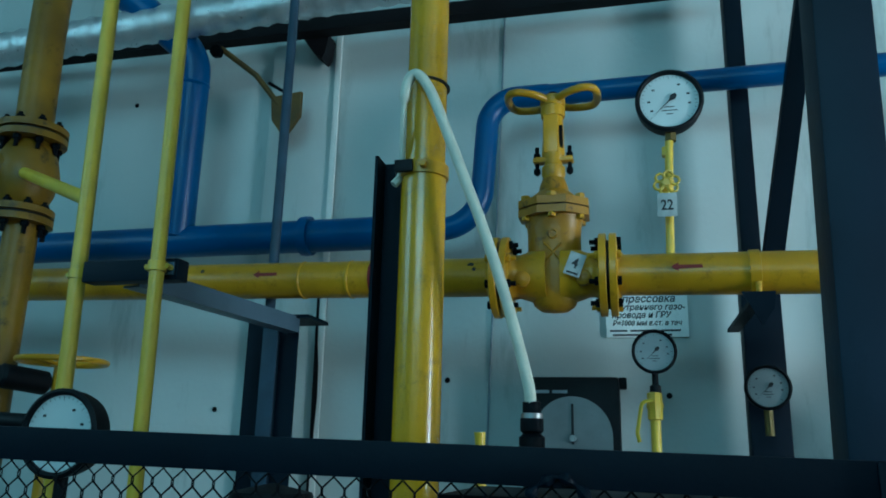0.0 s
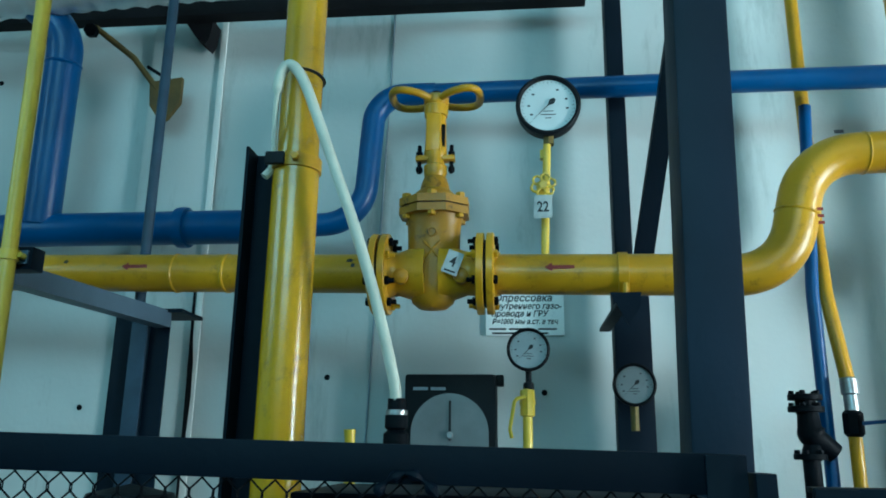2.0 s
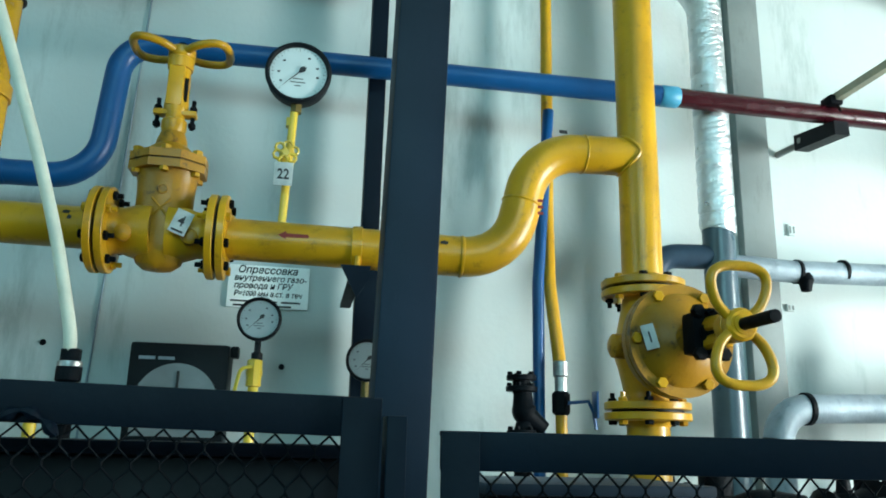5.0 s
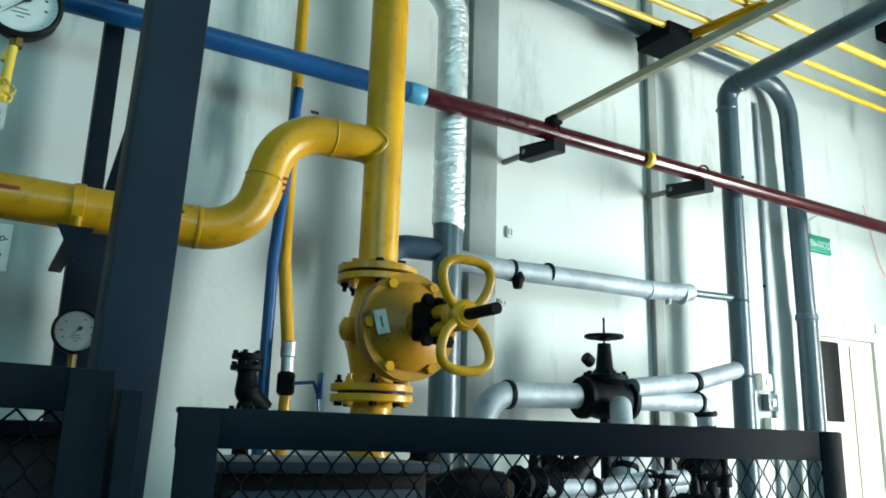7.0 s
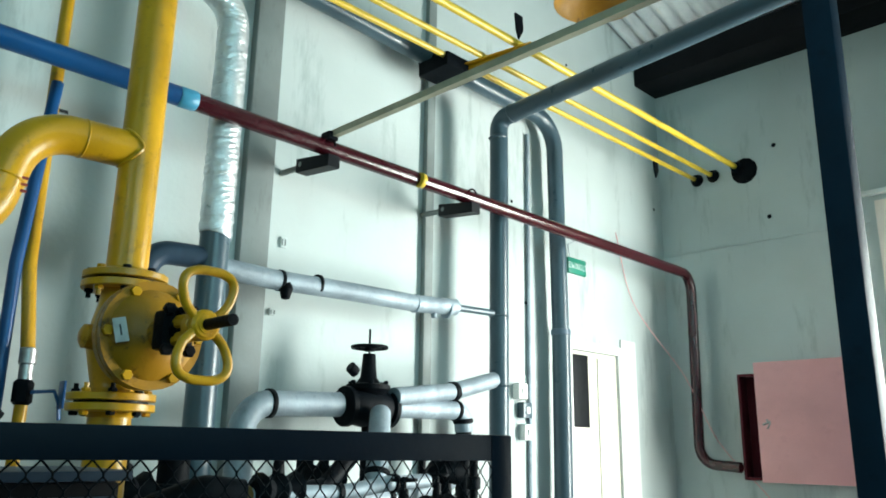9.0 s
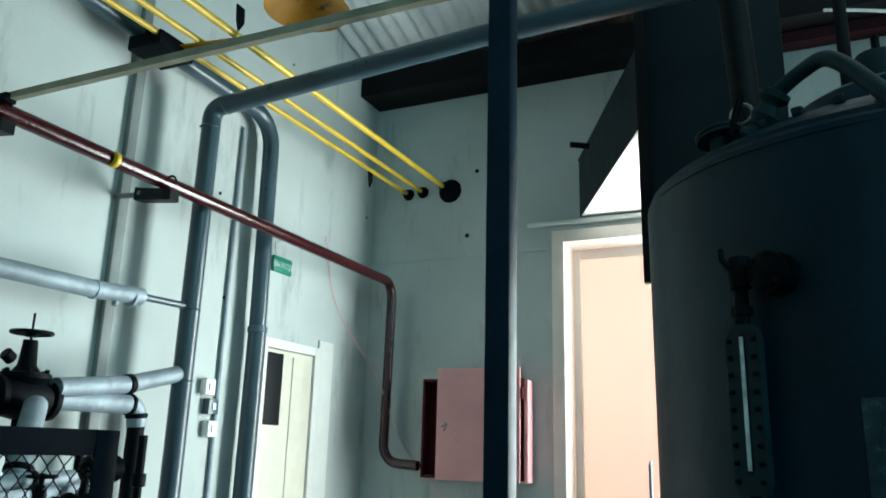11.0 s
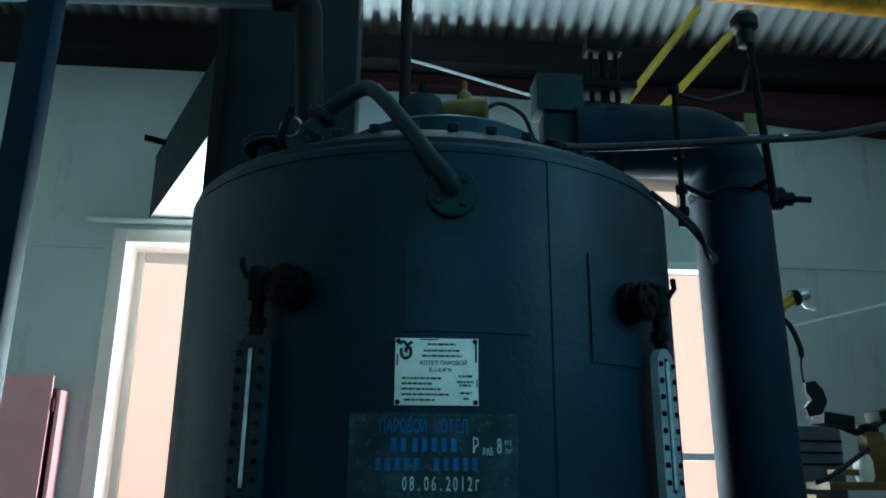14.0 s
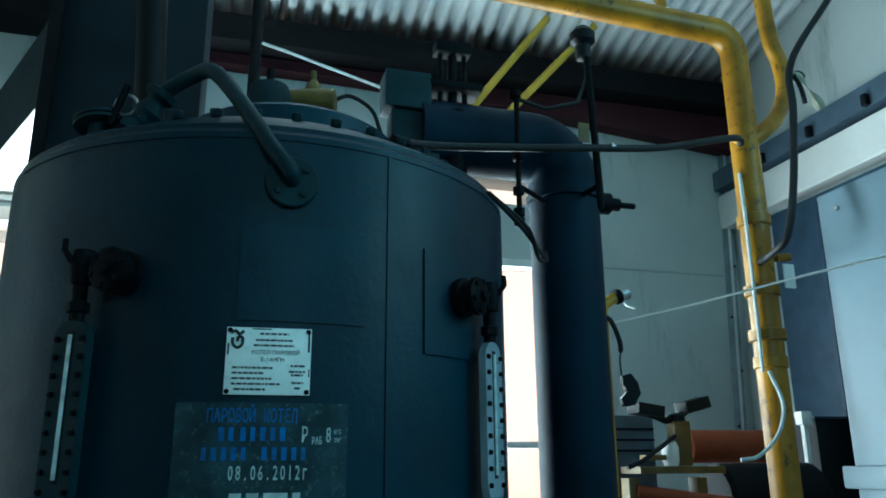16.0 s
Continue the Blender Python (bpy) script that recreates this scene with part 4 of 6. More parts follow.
# ---- blue pipes on the north wall ----
bp = thing("blue_header", "blue painted horizontal water header with collar", "pipe", (-1.6, 2.6, 2.3))
part("header", sweep(B(), [(-3.4, 2.6, 2.285), (-0.92, 2.6, 2.29)], 0.06, 24), BLU, bp)
part("collar", lathe(B(), [(0.058, -0.02), (0.072, -0.018), (0.074, 0.0), (0.072, 0.018), (0.058, 0.02)], axis((-1.19, 2.6, 2.29), (1, 0, 0)), 24), BLU, bp)
part("reducer", lathe(B(), [(0.06, 0), (0.058, 0.04), (0.042, 0.10), (0.042, 0.12)], axis((-0.93, 2.6, 2.29), (1, 0, 0.02)), 24), BLU, bp)
part("swan_neck", sweep(B(), fillet([(-0.83, 2.6, 2.292), (-0.545, 2.6, 2.295), (-0.515, 2.6, 2.775), (-0.30, 2.6, 2.775)], 0.17, 10), 0.041, 20), BLU, bp)
part("upper_run", sweep(B(), [(-0.31, 2.6, 2.775), (0.6, 2.56, 2.765), (1.40, 2.495, 2.737)], 0.038, 20), BLU, bp)
bd = thing("blue_riser", "thick blue upright pipe with an offset bend", "pipe", (-1.61, 2.5, 2.3))
part("pipe", sweep(B(), fillet([(-1.722, 2.59, 2.31), (-1.668, 2.5, 3.02), (-1.99, 2.3, 3.30), (-2.5, 2.1, 3.8)], 0.16, 9), 0.062, 22), BLU, bd)
part("weld_seam", lathe(B(), [(0.06, -0.008), (0.0655, 0), (0.06, 0.008)], axis((-1.676, 2.514, 2.90), (0.075, -0.125, 1)), 22), BLU, bd)
part("weld_seam", lathe(B(), [(0.06, -0.008), (0.0655, 0), (0.06, 0.008)], axis((-1.80, 2.414, 3.14), (-0.335, -0.2, 0.28)), 22), BLU, bd)
solo("thin_steel_rod", sweep(B(), [(-1.165, 2.30, 1.95), (-1.165, 2.30, 4.2)], 0.0165, 12), RODB, "thin grey blue upright pipe", "pipe")
br = thing("wall_bracket", "yellow pointed sheet bracket with thin arms", "bracket", (-1.36, 2.68, 2.8))
part("plate", prism(B(), [(-0.065, 0.07), (0.065, 0.085), (0.065, -0.02), (0.02, -0.085), (-0.005, -0.1), (-0.055, -0.03)], facing((-1.36, 2.70, 2.835), (0, -1, 0)), 0.02), DIMYEL, br)
part("arm", sweep(B(), [(-1.39, 2.69, 2.87), (-1.50, 2.68, 3.01), (-1.665, 2.66, 3.14)], 0.012, 8), DIMYEL, br)
part("arm", sweep(B(), [(-1.33, 2.69, 2.90), (-1.44, 2.68, 2.97)], 0.007, 6), IRON, br)
part("end_bolt", hexbolt(B(), (-1.67, 2.66, 3.12), (0, -1, -0.2), 0.028, 0.03), IRON, br)

# ---- overhead beam and foil-wrapped pipe ----
solo("black_beam", angle_bar(B(), (-4.0, 2.66, 3.172), (0.25, 2.66, 3.176), 0.06, 0.008, (0, 0, 1)), BEAM, "black angle steel beam along the wall", "beam")
solo("beam_bracket", prism(B(), [(-0.05, 0.06), (0.07, 0.06), (0.06, -0.02), (0.045, -0.05), (0.0, -0.01)], facing((-1.28, 2.80, 3.13), (0, -1, 0)), 0.08), BEAM, "sooty black beam bearing on the wall", "bracket")
foil = B()
random.seed(4)
fp = [(-3.6 + 0.02 * k, 2.40, 3.02 + 0.001 * k) for k in range(160)]
sweep(foil, fp, lambda f: 0.066 + 0.004 * math.sin(f * 250) + 0.003 * random.random(), 18)
solo("foil_pipe", foil, FOIL, "pipe wrapped in crumpled aluminium foil", "pipe")

# ---- posts in front of the main ----
solo("square_post", box(B(), 0.0, 0.096, 1.36, 1.46, 0, 6.2, 0.006, Matrix(((1, 0, 0.0227, 0.227), (0, 1, 0, 0), (0, 0, 1, 0), (0, 0, 0, 1)))), POSTB, "slate blue square steel post behind the fence", "post")
cb = thing("steel_frame_post", "slate blue channel post with diagonal brace", "post", (0.36, 2.72, 0))
part("post", box(B(), 0.305, 0.425, 2.68, 2.76, 0, 2.16, 0.004), NAVY, cb)
part("upper_post", box(B(), 0.315, 0.375, 2.66, 2.74, 2.16, 5.0, 0.004), NAVY, cb)
part("brace", angle_bar(B(), (0.36, 2.60, 2.1), (0.56, 2.2, 3.4), 0.06, 0.007, (0, 1, 0)), NAVY, cb)
MZ = main_z(0.27)
cl = thing("pipe_clamp", "yellow strap clamp on a dark steel cleat", "clamp", mp(0.27))
part("strap", lathe(B(), [(0.0565, -0.014), (0.061, -0.013), (0.061, 0.013), (0.0565, 0.014)], axis(mp(0.27), (1, -0.07, 0)), 24), YEL, cl)
part("strap_bolt", cyl(B(), mp(0.27, 1.93, -0.05), mp(0.27, 1.97, -0.05), 0.008, 8), YEL, cl)
part("cleat", prism(B(), [(-0.045, -0.0), (0.035, 0.0), (0.03, -0.04), (0.0, -0.085)], facing(mp(0.27, 1.94, -0.07), (0, -1, 0)), 0.006), NAVY, cl)
part("cleat_shelf", box(B(), 0.255, 0.29, main_y(0.27) - 0.02, 2.67, 1.928, 1.939), NAVY, cl)

# ---- upright pair at the wall beside the riser ----
yp = thing("kinked_gas_pipe", "thin yellow upright pipe with an offset and union", "pipe", (0.98, 2.7, 0))
part("pipe", sweep(B(), fillet([(1.0, 2.72, 5.0), (1.0, 2.72, 2.32), (0.985, 2.66, 2.05), (1.005, 2.62, 1.77)], 0.3, 6), 0.0225, 14), YEL, yp)
part("union", lathe(B(), [(0.022, 0), (0.027, 0.004), (0.027, 0.05), (0.022, 0.055), (0.022, 0.13)], axis((1.006, 2.615, 1.775), (0, -0.05, -1)), 12), STEEL, yp)
part("lower_pipe", cyl(B(), (1.005, 2.61, 0), (1.005, 2.61, 1.69), 0.02, 12), YEL, yp)
part("cock", lathe(B(), [(0.022, -0.04), (0.032, -0.03), (0.032, 0.03), (0.022, 0.04)], Matrix.Translation((1.005, 2.61, 1.635)), 8), IRON, yp)
part("lever", sweep(B(), [(1.02, 2.58, 1.635), (1.075, 2.54, 1.64), (1.09, 2.53, 1.60), (1.096, 2.53, 1.55)], 0.008, 8, flat=0.6), BLU, yp, "blue lever")
part("lever_plate", box(B(), 1.088, 1.096, 2.50, 2.545, 1.585, 1.672, 0.002), BLU, yp)
bu = solo("blue_upright", sweep(B(), [(0.94, 2.64, 0), (0.94, 2.65, 2.05), (1.0, 2.70, 2.73)], 0.021, 14), BLU, "thin blue upright pipe close to the wall", "pipe")
iv = thing("iron_valve", "black sooty flanged angle valve low on the wall", "valve", (0.87, 2.59, 0))
part("body", sweep(B(), fillet([(0.866, 2.59, 1.67), (0.868, 2.59, 1.60), (0.935, 2.59, 1.545)], 0.05, 6), lambda f: 0.03 + 0.012 * math.sin(math.pi * f), 16), IRON, iv)
for z, r in ((1.712, 0.05), (1.676, 0.052), (1.535, 0.048)):
    f = part("flange", lathe(B(), [(0.02, -0.009), (r - 0.002, -0.009), (r, -0.007), (r, 0.007), (r - 0.002, 0.009), (0.02, 0.009)], Matrix.Translation((0.862, 2.59, z)), 20), IRON, iv)
    for k in range(5):
        a = 2 * math.pi * k / 5 + z
        part("bolt", hexbolt(B(), (0.862 + (r - 0.012) * math.cos(a), 2.59 + (r - 0.012) * math.sin(a), z + 0.009), (0, 0, 1), 0.009, 0.011), IRON, f)
part("neck", cyl(B(), (0.862, 2.59, 1.66), (0.862, 2.59, 1.712), 0.03, 14), IRON, iv)
part("elbow_foot", sweep(B(), [(0.9, 2.59, 1.59), (0.872, 2.59, 1.56), (0.864, 2.59, 1.53)], 0.03, 12), IRON, iv)
part("post", cyl(B(), (0.864, 2.59, 0), (0.864, 2.59, 1.53), 0.026, 14), IRON, iv)

# ---- fence ----


def fence_panel(label, a, b, ztop, group, fall=0.0):
    """A chain-link panel in an angle steel frame from a to b."""
    a, b = Vector((*a, 0)), Vector((*b, 0))
    d = b - a
    f = thing("fence", label, "fence", (*a.xy, 0), group)
    rot = Matrix.Translation(a) @ Matrix.Rotation(math.atan2(d.y, d.x), 4, "Z") @ Matrix(((1, 0, 0, 0), (0, 1, 0, 0), (fall, 0, 1, 0), (0, 0, 0, 1)))
    L, w = d.length, 0.043
    part("top_rail", box(box(B(), 0, L, 0, 0.006, ztop - w, ztop, 0.0015, rot), 0, L, 0.006, 0.04, ztop - 0.006, ztop, 0.0015, rot), NAVY, f)
    part("bottom_rail", box(B(), 0, L, 0, 0.006, 0.08, 0.08 + w, 0.0015, rot), NAVY, f)
    for x in (0.001, L - w - 0.001):
        part("stile", box(B(), x, x + w, -0.001 - 0.004, -0.001, 0.0, ztop - 0.001, 0.0015, rot), NAVY, f)
    wires = B()
    s, hz = 0.0145, 0.0205
    for k in range(int(L / s)):
        pts = []
        for i in range(int((ztop - 0.75) / hz)):
            z = ztop - 0.02 - i * hz
            x = min(L - 0.008, max(0.008, k * s + (s if (i + k) % 2 else 0)))
            y = 0.012 + 0.002 * (1 if (i + k) % 2 else -1)
            pts += [rot @ Vector((x, y, z + 0.0028)), rot @ Vector((x, y, z - 0.0028))]
        sweep(wires, pts, 0.0013, 4)
    ob = part("chain_link", wires, IRON, f, "dark diamond wire mesh")
    tagged(ob, kind="stuff")
    return f


fence_panel("slate blue angle frame fence panel with chain-link mesh", (-2.3, 0.97), (0.235, 0.95), 1.582, "fence panels", -0.017)
fence_panel("slate blue gate panel with chain-link mesh, slightly ajar", (0.302, 0.958), (1.248, 0.818), 1.506, "fence panels")
fence_post = solo("fence_post", box(B(), 0.24, 0.262, 0.94, 0.99, 0, 1.52, 0.002), NAVY, "slim steel post between the fence panels", "post")
bead = sweep(B(), spline([(-0.165, 0.951, 1.492), (-0.15, 0.949, 1.506), (-0.13, 0.947, 1.514), (-0.112, 0.949, 1.506), (-0.096, 0.951, 1.49)], 6), lambda f: 0.005 + 0.0025 * math.sin(23 * f), 8)
solo("weld_bead", bead, NAVY, "lumpy arched weld bead on the fence rail", "weld")
cabd = thing("meter_cabinet", "dark steel meter cabinet behind the gate panel", "cabinet", (0.52, 1.15, 0))
part("body", box(B(), 0.39, 0.68, 1.08, 1.28, 0, 1.43, 0.006), BLACK, cabd)
part("lid", box(B(), 0.38, 0.69, 1.06, 1.30, 1.431, 1.446, 0.004), RODB, cabd)
for x0, x1, z0, z1 in ((0.40, 0.41, 0.2, 1.41), (0.66, 0.67, 0.2, 1.41), (0.4102, 0.6598, 1.395, 1.41)):
    part("door_frame", box(B(), x0, x1, 1.071, 1.0795, z0, z1, 0.002), RODB, cabd)
part("door_sheet", box(B(), 0.4105, 0.6595, 1.0745, 1.0795, 0.2, 1.3945), BLACK, cabd)
part("label_strip", box(B(), 0.50, 0.53, 1.070, 1.0744, 1.30, 1.385, 0.001), STEELB, cabd, "grey label strip")
part("dial_window", lathe(B(), [(0.035, 0.0), (0.035, 0.005), (0.028, 0.007), (0.0, 0.007)], axis((0.60, 1.0745, 1.31), (0, -1, 0)), 20), DIALG, cabd, "dusty round dial window")
cabe = thing("meter_cabinet", "dark steel cabinet behind the fence panel", "cabinet", (0.0, 1.2, 0))
part("body", box(B(), -0.28, 0.22, 1.06, 1.3, 0, 1.47, 0.006), BLACK, cabe)
part("lid", box(B(), -0.29, 0.225, 1.045, 1.31, 1.471, 1.487, 0.004), NAVY, cabe)
low = thing("low_pipe_set", "dark filter housing behind the fence", "filter", (-1.0, 1.7, 0))
part("housing", lathe(B(), [(0.0, 0.0), (0.13, 0.0), (0.13, 1.35), (0.09, 1.44), (0.0, 1.46)], Matrix.Translation((-0.85, 1.75, 0)), 26), BLACK, low)

# ---- red line along the wall, brackets ----
rd = thing("red_pipe", "dark red glossy pipe running to the fire cabinet", "pipe", (2.5, 2.49, 2.73))
part("run", sweep(B(), fillet([(1.40, 2.495, 2.737), (3.2, 2.49, 2.722), (5.42, 2.56, 2.74), (5.42, 2.58, 1.40), (5.40, 2.28, 1.38)], 0.13, 9), 0.036, 18), RED, rd)
part("band", lathe(B(), [(0.036, -0.012), (0.0375, -0.01), (0.0375, 0.01), (0.036, 0.012)], axis((2.60, 2.4915, 2.729), (1, 0, -0.007)), 18), YELT, rd, "yellow paint band")
part("band", lathe(B(), [(0.036, -0.045), (0.0395, -0.04), (0.0395, 0.02), (0.036, 0.025)], axis((1.40, 2.495, 2.737), (1, 0, 0)), 18), BLUL, rd, "pale blue paint end")
for x in (2.05, 2.95):
    bk = thing("pipe_bracket", "black angle bracket under the red pipe", "bracket", (x, 2.7, 2.68), "red pipe brackets")
    part("arm", prism(B(), [(-2.69, 2.66), (-2.69, 2.725), (-2.45, 2.69), (-2.45, 2.635)], facing((x + 0.03, 0, 0), (-1, 0, 0)), 0.06), BLACK, bk)
    part("wall_stud", cyl(B(), (x, 2.68, 2.695), (x, NORTH - 0.001, 2.705), 0.014, 10), PALEG, bk)
    part("end_hole", cyl(B(), (x - 0.031, 2.66, 2.693), (x - 0.0305, 2.66, 2.693), 0.012, 12), PALEG, bk)
    part("u_bolt", sweep(B(), [(x, 2.49 + 0.042 * math.cos(a), 2.728 + 0.042 * math.sin(a)) for a in np.linspace(0, math.pi, 9)], 0.005, 6), BLACK, bk)
strut = thing("angle_strut", "weathered olive angle bar strut across the pipes", "strut", (2.03, 2.45, 2.75))
part("bar", angle_bar(B(), (2.03, 2.46, 2.77), (2.03, -0.6, 2.77), 0.028, 0.005, (0, 0, 1)), OLIVE, strut)
part("hook", box(B(), 2.01, 2.06, 2.44, 2.50, 2.755, 2.79, 0.003), IRON, strut)

# ---- foil-wrapped riser and grey pipes ----
al = thing("foil_riser", "upright pipe wrapped in creased aluminium foil", "pipe", (1.60, 2.58, 0))
random.seed(7)
pts = [(1.60 + 0.002 * math.sin(k * 0.4), 2.58, 2.26 + 0.0035 * k) for k in range(250)]
arc = [(1.44 + 0.16 * math.cos(t), 2.58, 3.136 + 0.16 * math.sin(t)) for t in np.linspace(0.04, 1.2, 52)]
arc += [(arc[-1][0] - 0.0046 * k, 2.58, arc[-1][2] + 0.0018 * k) for k in range(1, 72)]
foil = sweep(B(), pts + arc, 0.0625, 36)
for v in foil.verts:
    c = min((Vector(p) for p in (pts + arc)[::5]), key=lambda q: (q - v.co).length_squared)
    a = math.atan2(v.co.y - 2.58, v.co.x - c.x)
    s = v.co.z * 270 - v.co.x * 90 + 2.6 * math.sin(2 * a + v.co.z * 11) + 3.0 * math.sin(a + v.co.z * 4)
    e = math.sin(s) * (0.55 + 0.45 * math.sin(v.co.z * 23 + 2 * a)) + 0.5 * math.sin(s * 2.37 + a * 3)
    v.co += (v.co - c).normalized() * (0.0017 * e + 0.0011 * random.uniform(-1, 1))
part("foil", foil, FOIL, al)
part("bare_pipe", sweep(B(), [(1.60, 2.58, 0), (1.60, 2.58, 2.27)], 0.057, 20), GREYP, al)
part("elbow", sweep(B(), fillet([(1.60, 2.58, 2.17), (1.38, 2.62, 2.17), (1.34, 2.64, 2.0)], 0.08), 0.045, 16), RODB, al)
fx = thing("wrapped_branch", "horizontal pipe in pale insulation with bands", "pipe", (2.5, 2.62, 2.16))
part("wrap", sweep(B(), [(1.62, 2.62, 2.155), (1.90, 2.62, 2.145), (2.3, 2.62, 2.155), (2.72, 2.62, 2.158), (2.98, 2.62, 2.176)], 0.042, 16), WRAP, fx)
part("bare_end", cyl(B(), (2.98, 2.62, 2.176), (3.32, 2.62, 2.185), 0.018, 10), GREYP, fx)
for x in (1.93, 2.12, 2.70, 2.92):
    part("band", lathe(B(), [(0.042, -0.008), (0.046, -0.006), (0.046, 0.006), (0.042, 0.008)], axis((x, 2.62, 2.146 if x < 2 else 2.157), (1, 0, 0)), 16), IRON if x < 2.5 else WRAP, fx)
part("drip_cock", lathe(B(), [(0.0, -0.075), (0.018, -0.07), (0.024, -0.045), (0.03, -0.03), (0.02, 0.0)], Matrix.Translation((1.95, 2.60, 2.14)), 10), IRON, fx)
part("plug", lathe(B(), [(0.0, -0.05), (0.014, -0.045), (0.018, 0.0)], Matrix.Translation((2.83, 2.62, 2.15)), 10), WRAP, fx)

ga = thing("grey_riser", "grey painted upright pipe with welded bend overhead", "pipe", (3.32, 2.62, 0), "grey risers")
part("pipe", sweep(B(), fillet([(3.31, 2.62, 0), (3.33, 2.62, 3.32), (3.34, 1.03, 3.43), (3.34, 0.02, 3.456)], 0.07, 5), 0.052, 20), GREYP, ga)
for z in (3.20, 2.17, 1.80):
    part("weld_seam", lathe(B(), [(0.05, -0.008), (0.0565, 0), (0.05, 0.008)], Matrix.Translation((3.322, 2.62, z)), 20), GREYP, ga)
part("weld_seam", lathe(B(), [(0.05, -0.008), (0.0565, 0), (0.05, 0.008)], axis((3.331, 2.52, 3.327), (0, -1, 0.06)), 20), GREYP, ga)
gb = thing("grey_riser", "grey painted upright pipe with swept bend from the wall run", "pipe", (4.05, 2.75, 0), "grey risers")
part("pipe", sweep(B(), fillet([(1.2, 2.70, 3.60), (2.1, 2.71, 3.56), (4.02, 2.74, 3.55), (4.06, 2.75, 2.0)], 0.2, 9), 0.052, 20), GREYP, gb)
part("lower_pipe", sweep(B(), [(4.06, 2.75, 2.2), (4.04, 2.75, 0)], 0.056, 20), GREYP, gb)
part("coupling", lathe(B(), [(0.05, -0.02), (0.061, -0.015), (0.061, 0.015), (0.05, 0.02)], Matrix.Translation((4.058, 2.75, 2.18)), 20), STEELB, gb)
part("clip", lathe(B(), [(0.052, -0.02), (0.066, -0.015), (0.066, 0.015), (0.052, 0.02)], axis((2.86, 2.725, 3.553), (1, 0, 0)), 16), IRON, gb)
solo("hanger_block", box(B(), 2.78, 3.02, 2.50, 2.72, 3.42, 3.50, 0.01), IRON, "dark clump of hanger brackets under the pipe run", "bracket")

# three thin yellow lines into the gate wall
for y, z in ((2.21, 3.515), (2.40, 3.495), (2.53, 3.49)):
    t = thing("thin_gas_line", "thin bright yellow gas line through the wall", "pipe", (4, y, z), "thin gas lines")
    part("pipe", sweep(B(), [(1.2, y, z - 0.02), (EAST + 0.05, y, z + 0.02)], 0.0165 if y > 2.3 else 0.02, 12), YELT, t)
    part("wall_sleeve", lathe(B(), [(0.018, -0.05), (0.034, -0.045), (0.05, -0.002)], axis((EAST, y, z + 0.02), (1, 0, 0)), 14), IRON, t, "sooty wall sleeve")
lump = lathe(B(), [(0.0, -0.02), (0.07, -0.016), (0.10, -0.001)], axis((EAST, 2.16, 3.50), (1, 0, 0)), 12)
solo("soot_patch", lump, IRON, "rough dark mortar patch round the pipe hole", "patch")
for x, y, z in ((4.95, 2.49, 3.45), (2.98, 2.14, 3.60)):
    hb = thing("line_hanger", "small dark hanger clip on the yellow lines", "hanger", (x, y, z), "line hangers")
    part("plate", prism(B(), [(-0.03, 0.06), (0.03, 0.06), (0.035, -0.02), (0.0, -0.08), (-0.02, -0.03)], facing((x, y + 0.05, z), (0, -1, 0)), 0.01), IRON, hb)
solo("hanger_bar", angle_bar(B(), (2.93, 2.60, 3.474), (3.02, 2.12, 3.484), 0.035, 0.005, (0, 0, -1)), YEL, "dull yellow hanger bar under the thin gas lines", "bracket")
# Made-up bowl on a rod in place of a yellow pipe bend overhead; no lamp.
lamp = thing("overhead_yellow_bowl", "yellow bell-shaped bowl standing in for a hanging pipe bend", "lamp", (2.33, 1.29, 3.1))
part("shade", lathe(B(), [(0.02, 0.16), (0.05, 0.15), (0.07, 0.09), (0.19, 0.01), (0.20, 0.0), (0.185, 0.004), (0.06, 0.08), (0.0, 0.085)], Matrix.Translation((2.33, 1.29, 3.06)) @ Matrix.Diagonal((0.8, 0.8, 1, 1)), 28), OCH, lamp)
part("rod", cyl(B(), (2.33, 1.29, 3.2), (2.33, 1.29, 5.275), 0.012, 8), IRON, lamp)

# ---- black valve and wrapped pipes behind the gate panel ----
v3 = thing("globe_valve", "black cast iron globe valve with handwheel", "valve", (2.41, 2.60, 1.65))
c = Vector((2.41, 2.60, 1.65))
part("body", lathe(B(), [(0.05, -0.15), (0.085, -0.12), (0.1, -0.04), (0.1, 0.04), (0.085, 0.12), (0.05, 0.15)], axis(c, (1, 0, 0)), 20), IRON, v3)
for s in (-1, 1):
    part("flange", cyl(B(), c + Vector((s * 0.13, 0, 0)), c + Vector((s * 0.165, 0, 0)), 0.10, 22, 0.004), IRON, v3)
part("bonnet", lathe(B(), [(0.08, 0.06), (0.12, 0.09), (0.12, 0.112), (0.07, 0.12), (0.045, 0.15), (0.034, 0.27), (0.0, 0.275)], Matrix.Translation(c), 18), IRON, v3)
for k in range(6):
    part("bonnet_bolt", hexbolt(B(), c + Vector((0.102 * math.cos(k * 1.047), 0.102 * math.sin(k * 1.047), 0.112)), (0, 0, 1), 0.012, 0.02), IRON, v3)
part("stem", cyl(B(), c + Vector((0, 0, 0.27)), c + Vector((0, 0, 0.40)), 0.006, 8), IRON, v3)
w = part("handwheel", lathe(B(), [(0.0, 0.285), (0.03, 0.285), (0.03, 0.31), (0.0, 0.31)], Matrix.Translation(c), 12), IRON, v3)
part("rim", sweep(B(), [c + Vector((0.095 * math.cos(a * 0.2618), 0.095 * math.sin(a * 0.2618), 0.305)) for a in range(24)], 0.009, 8, True), IRON, w)
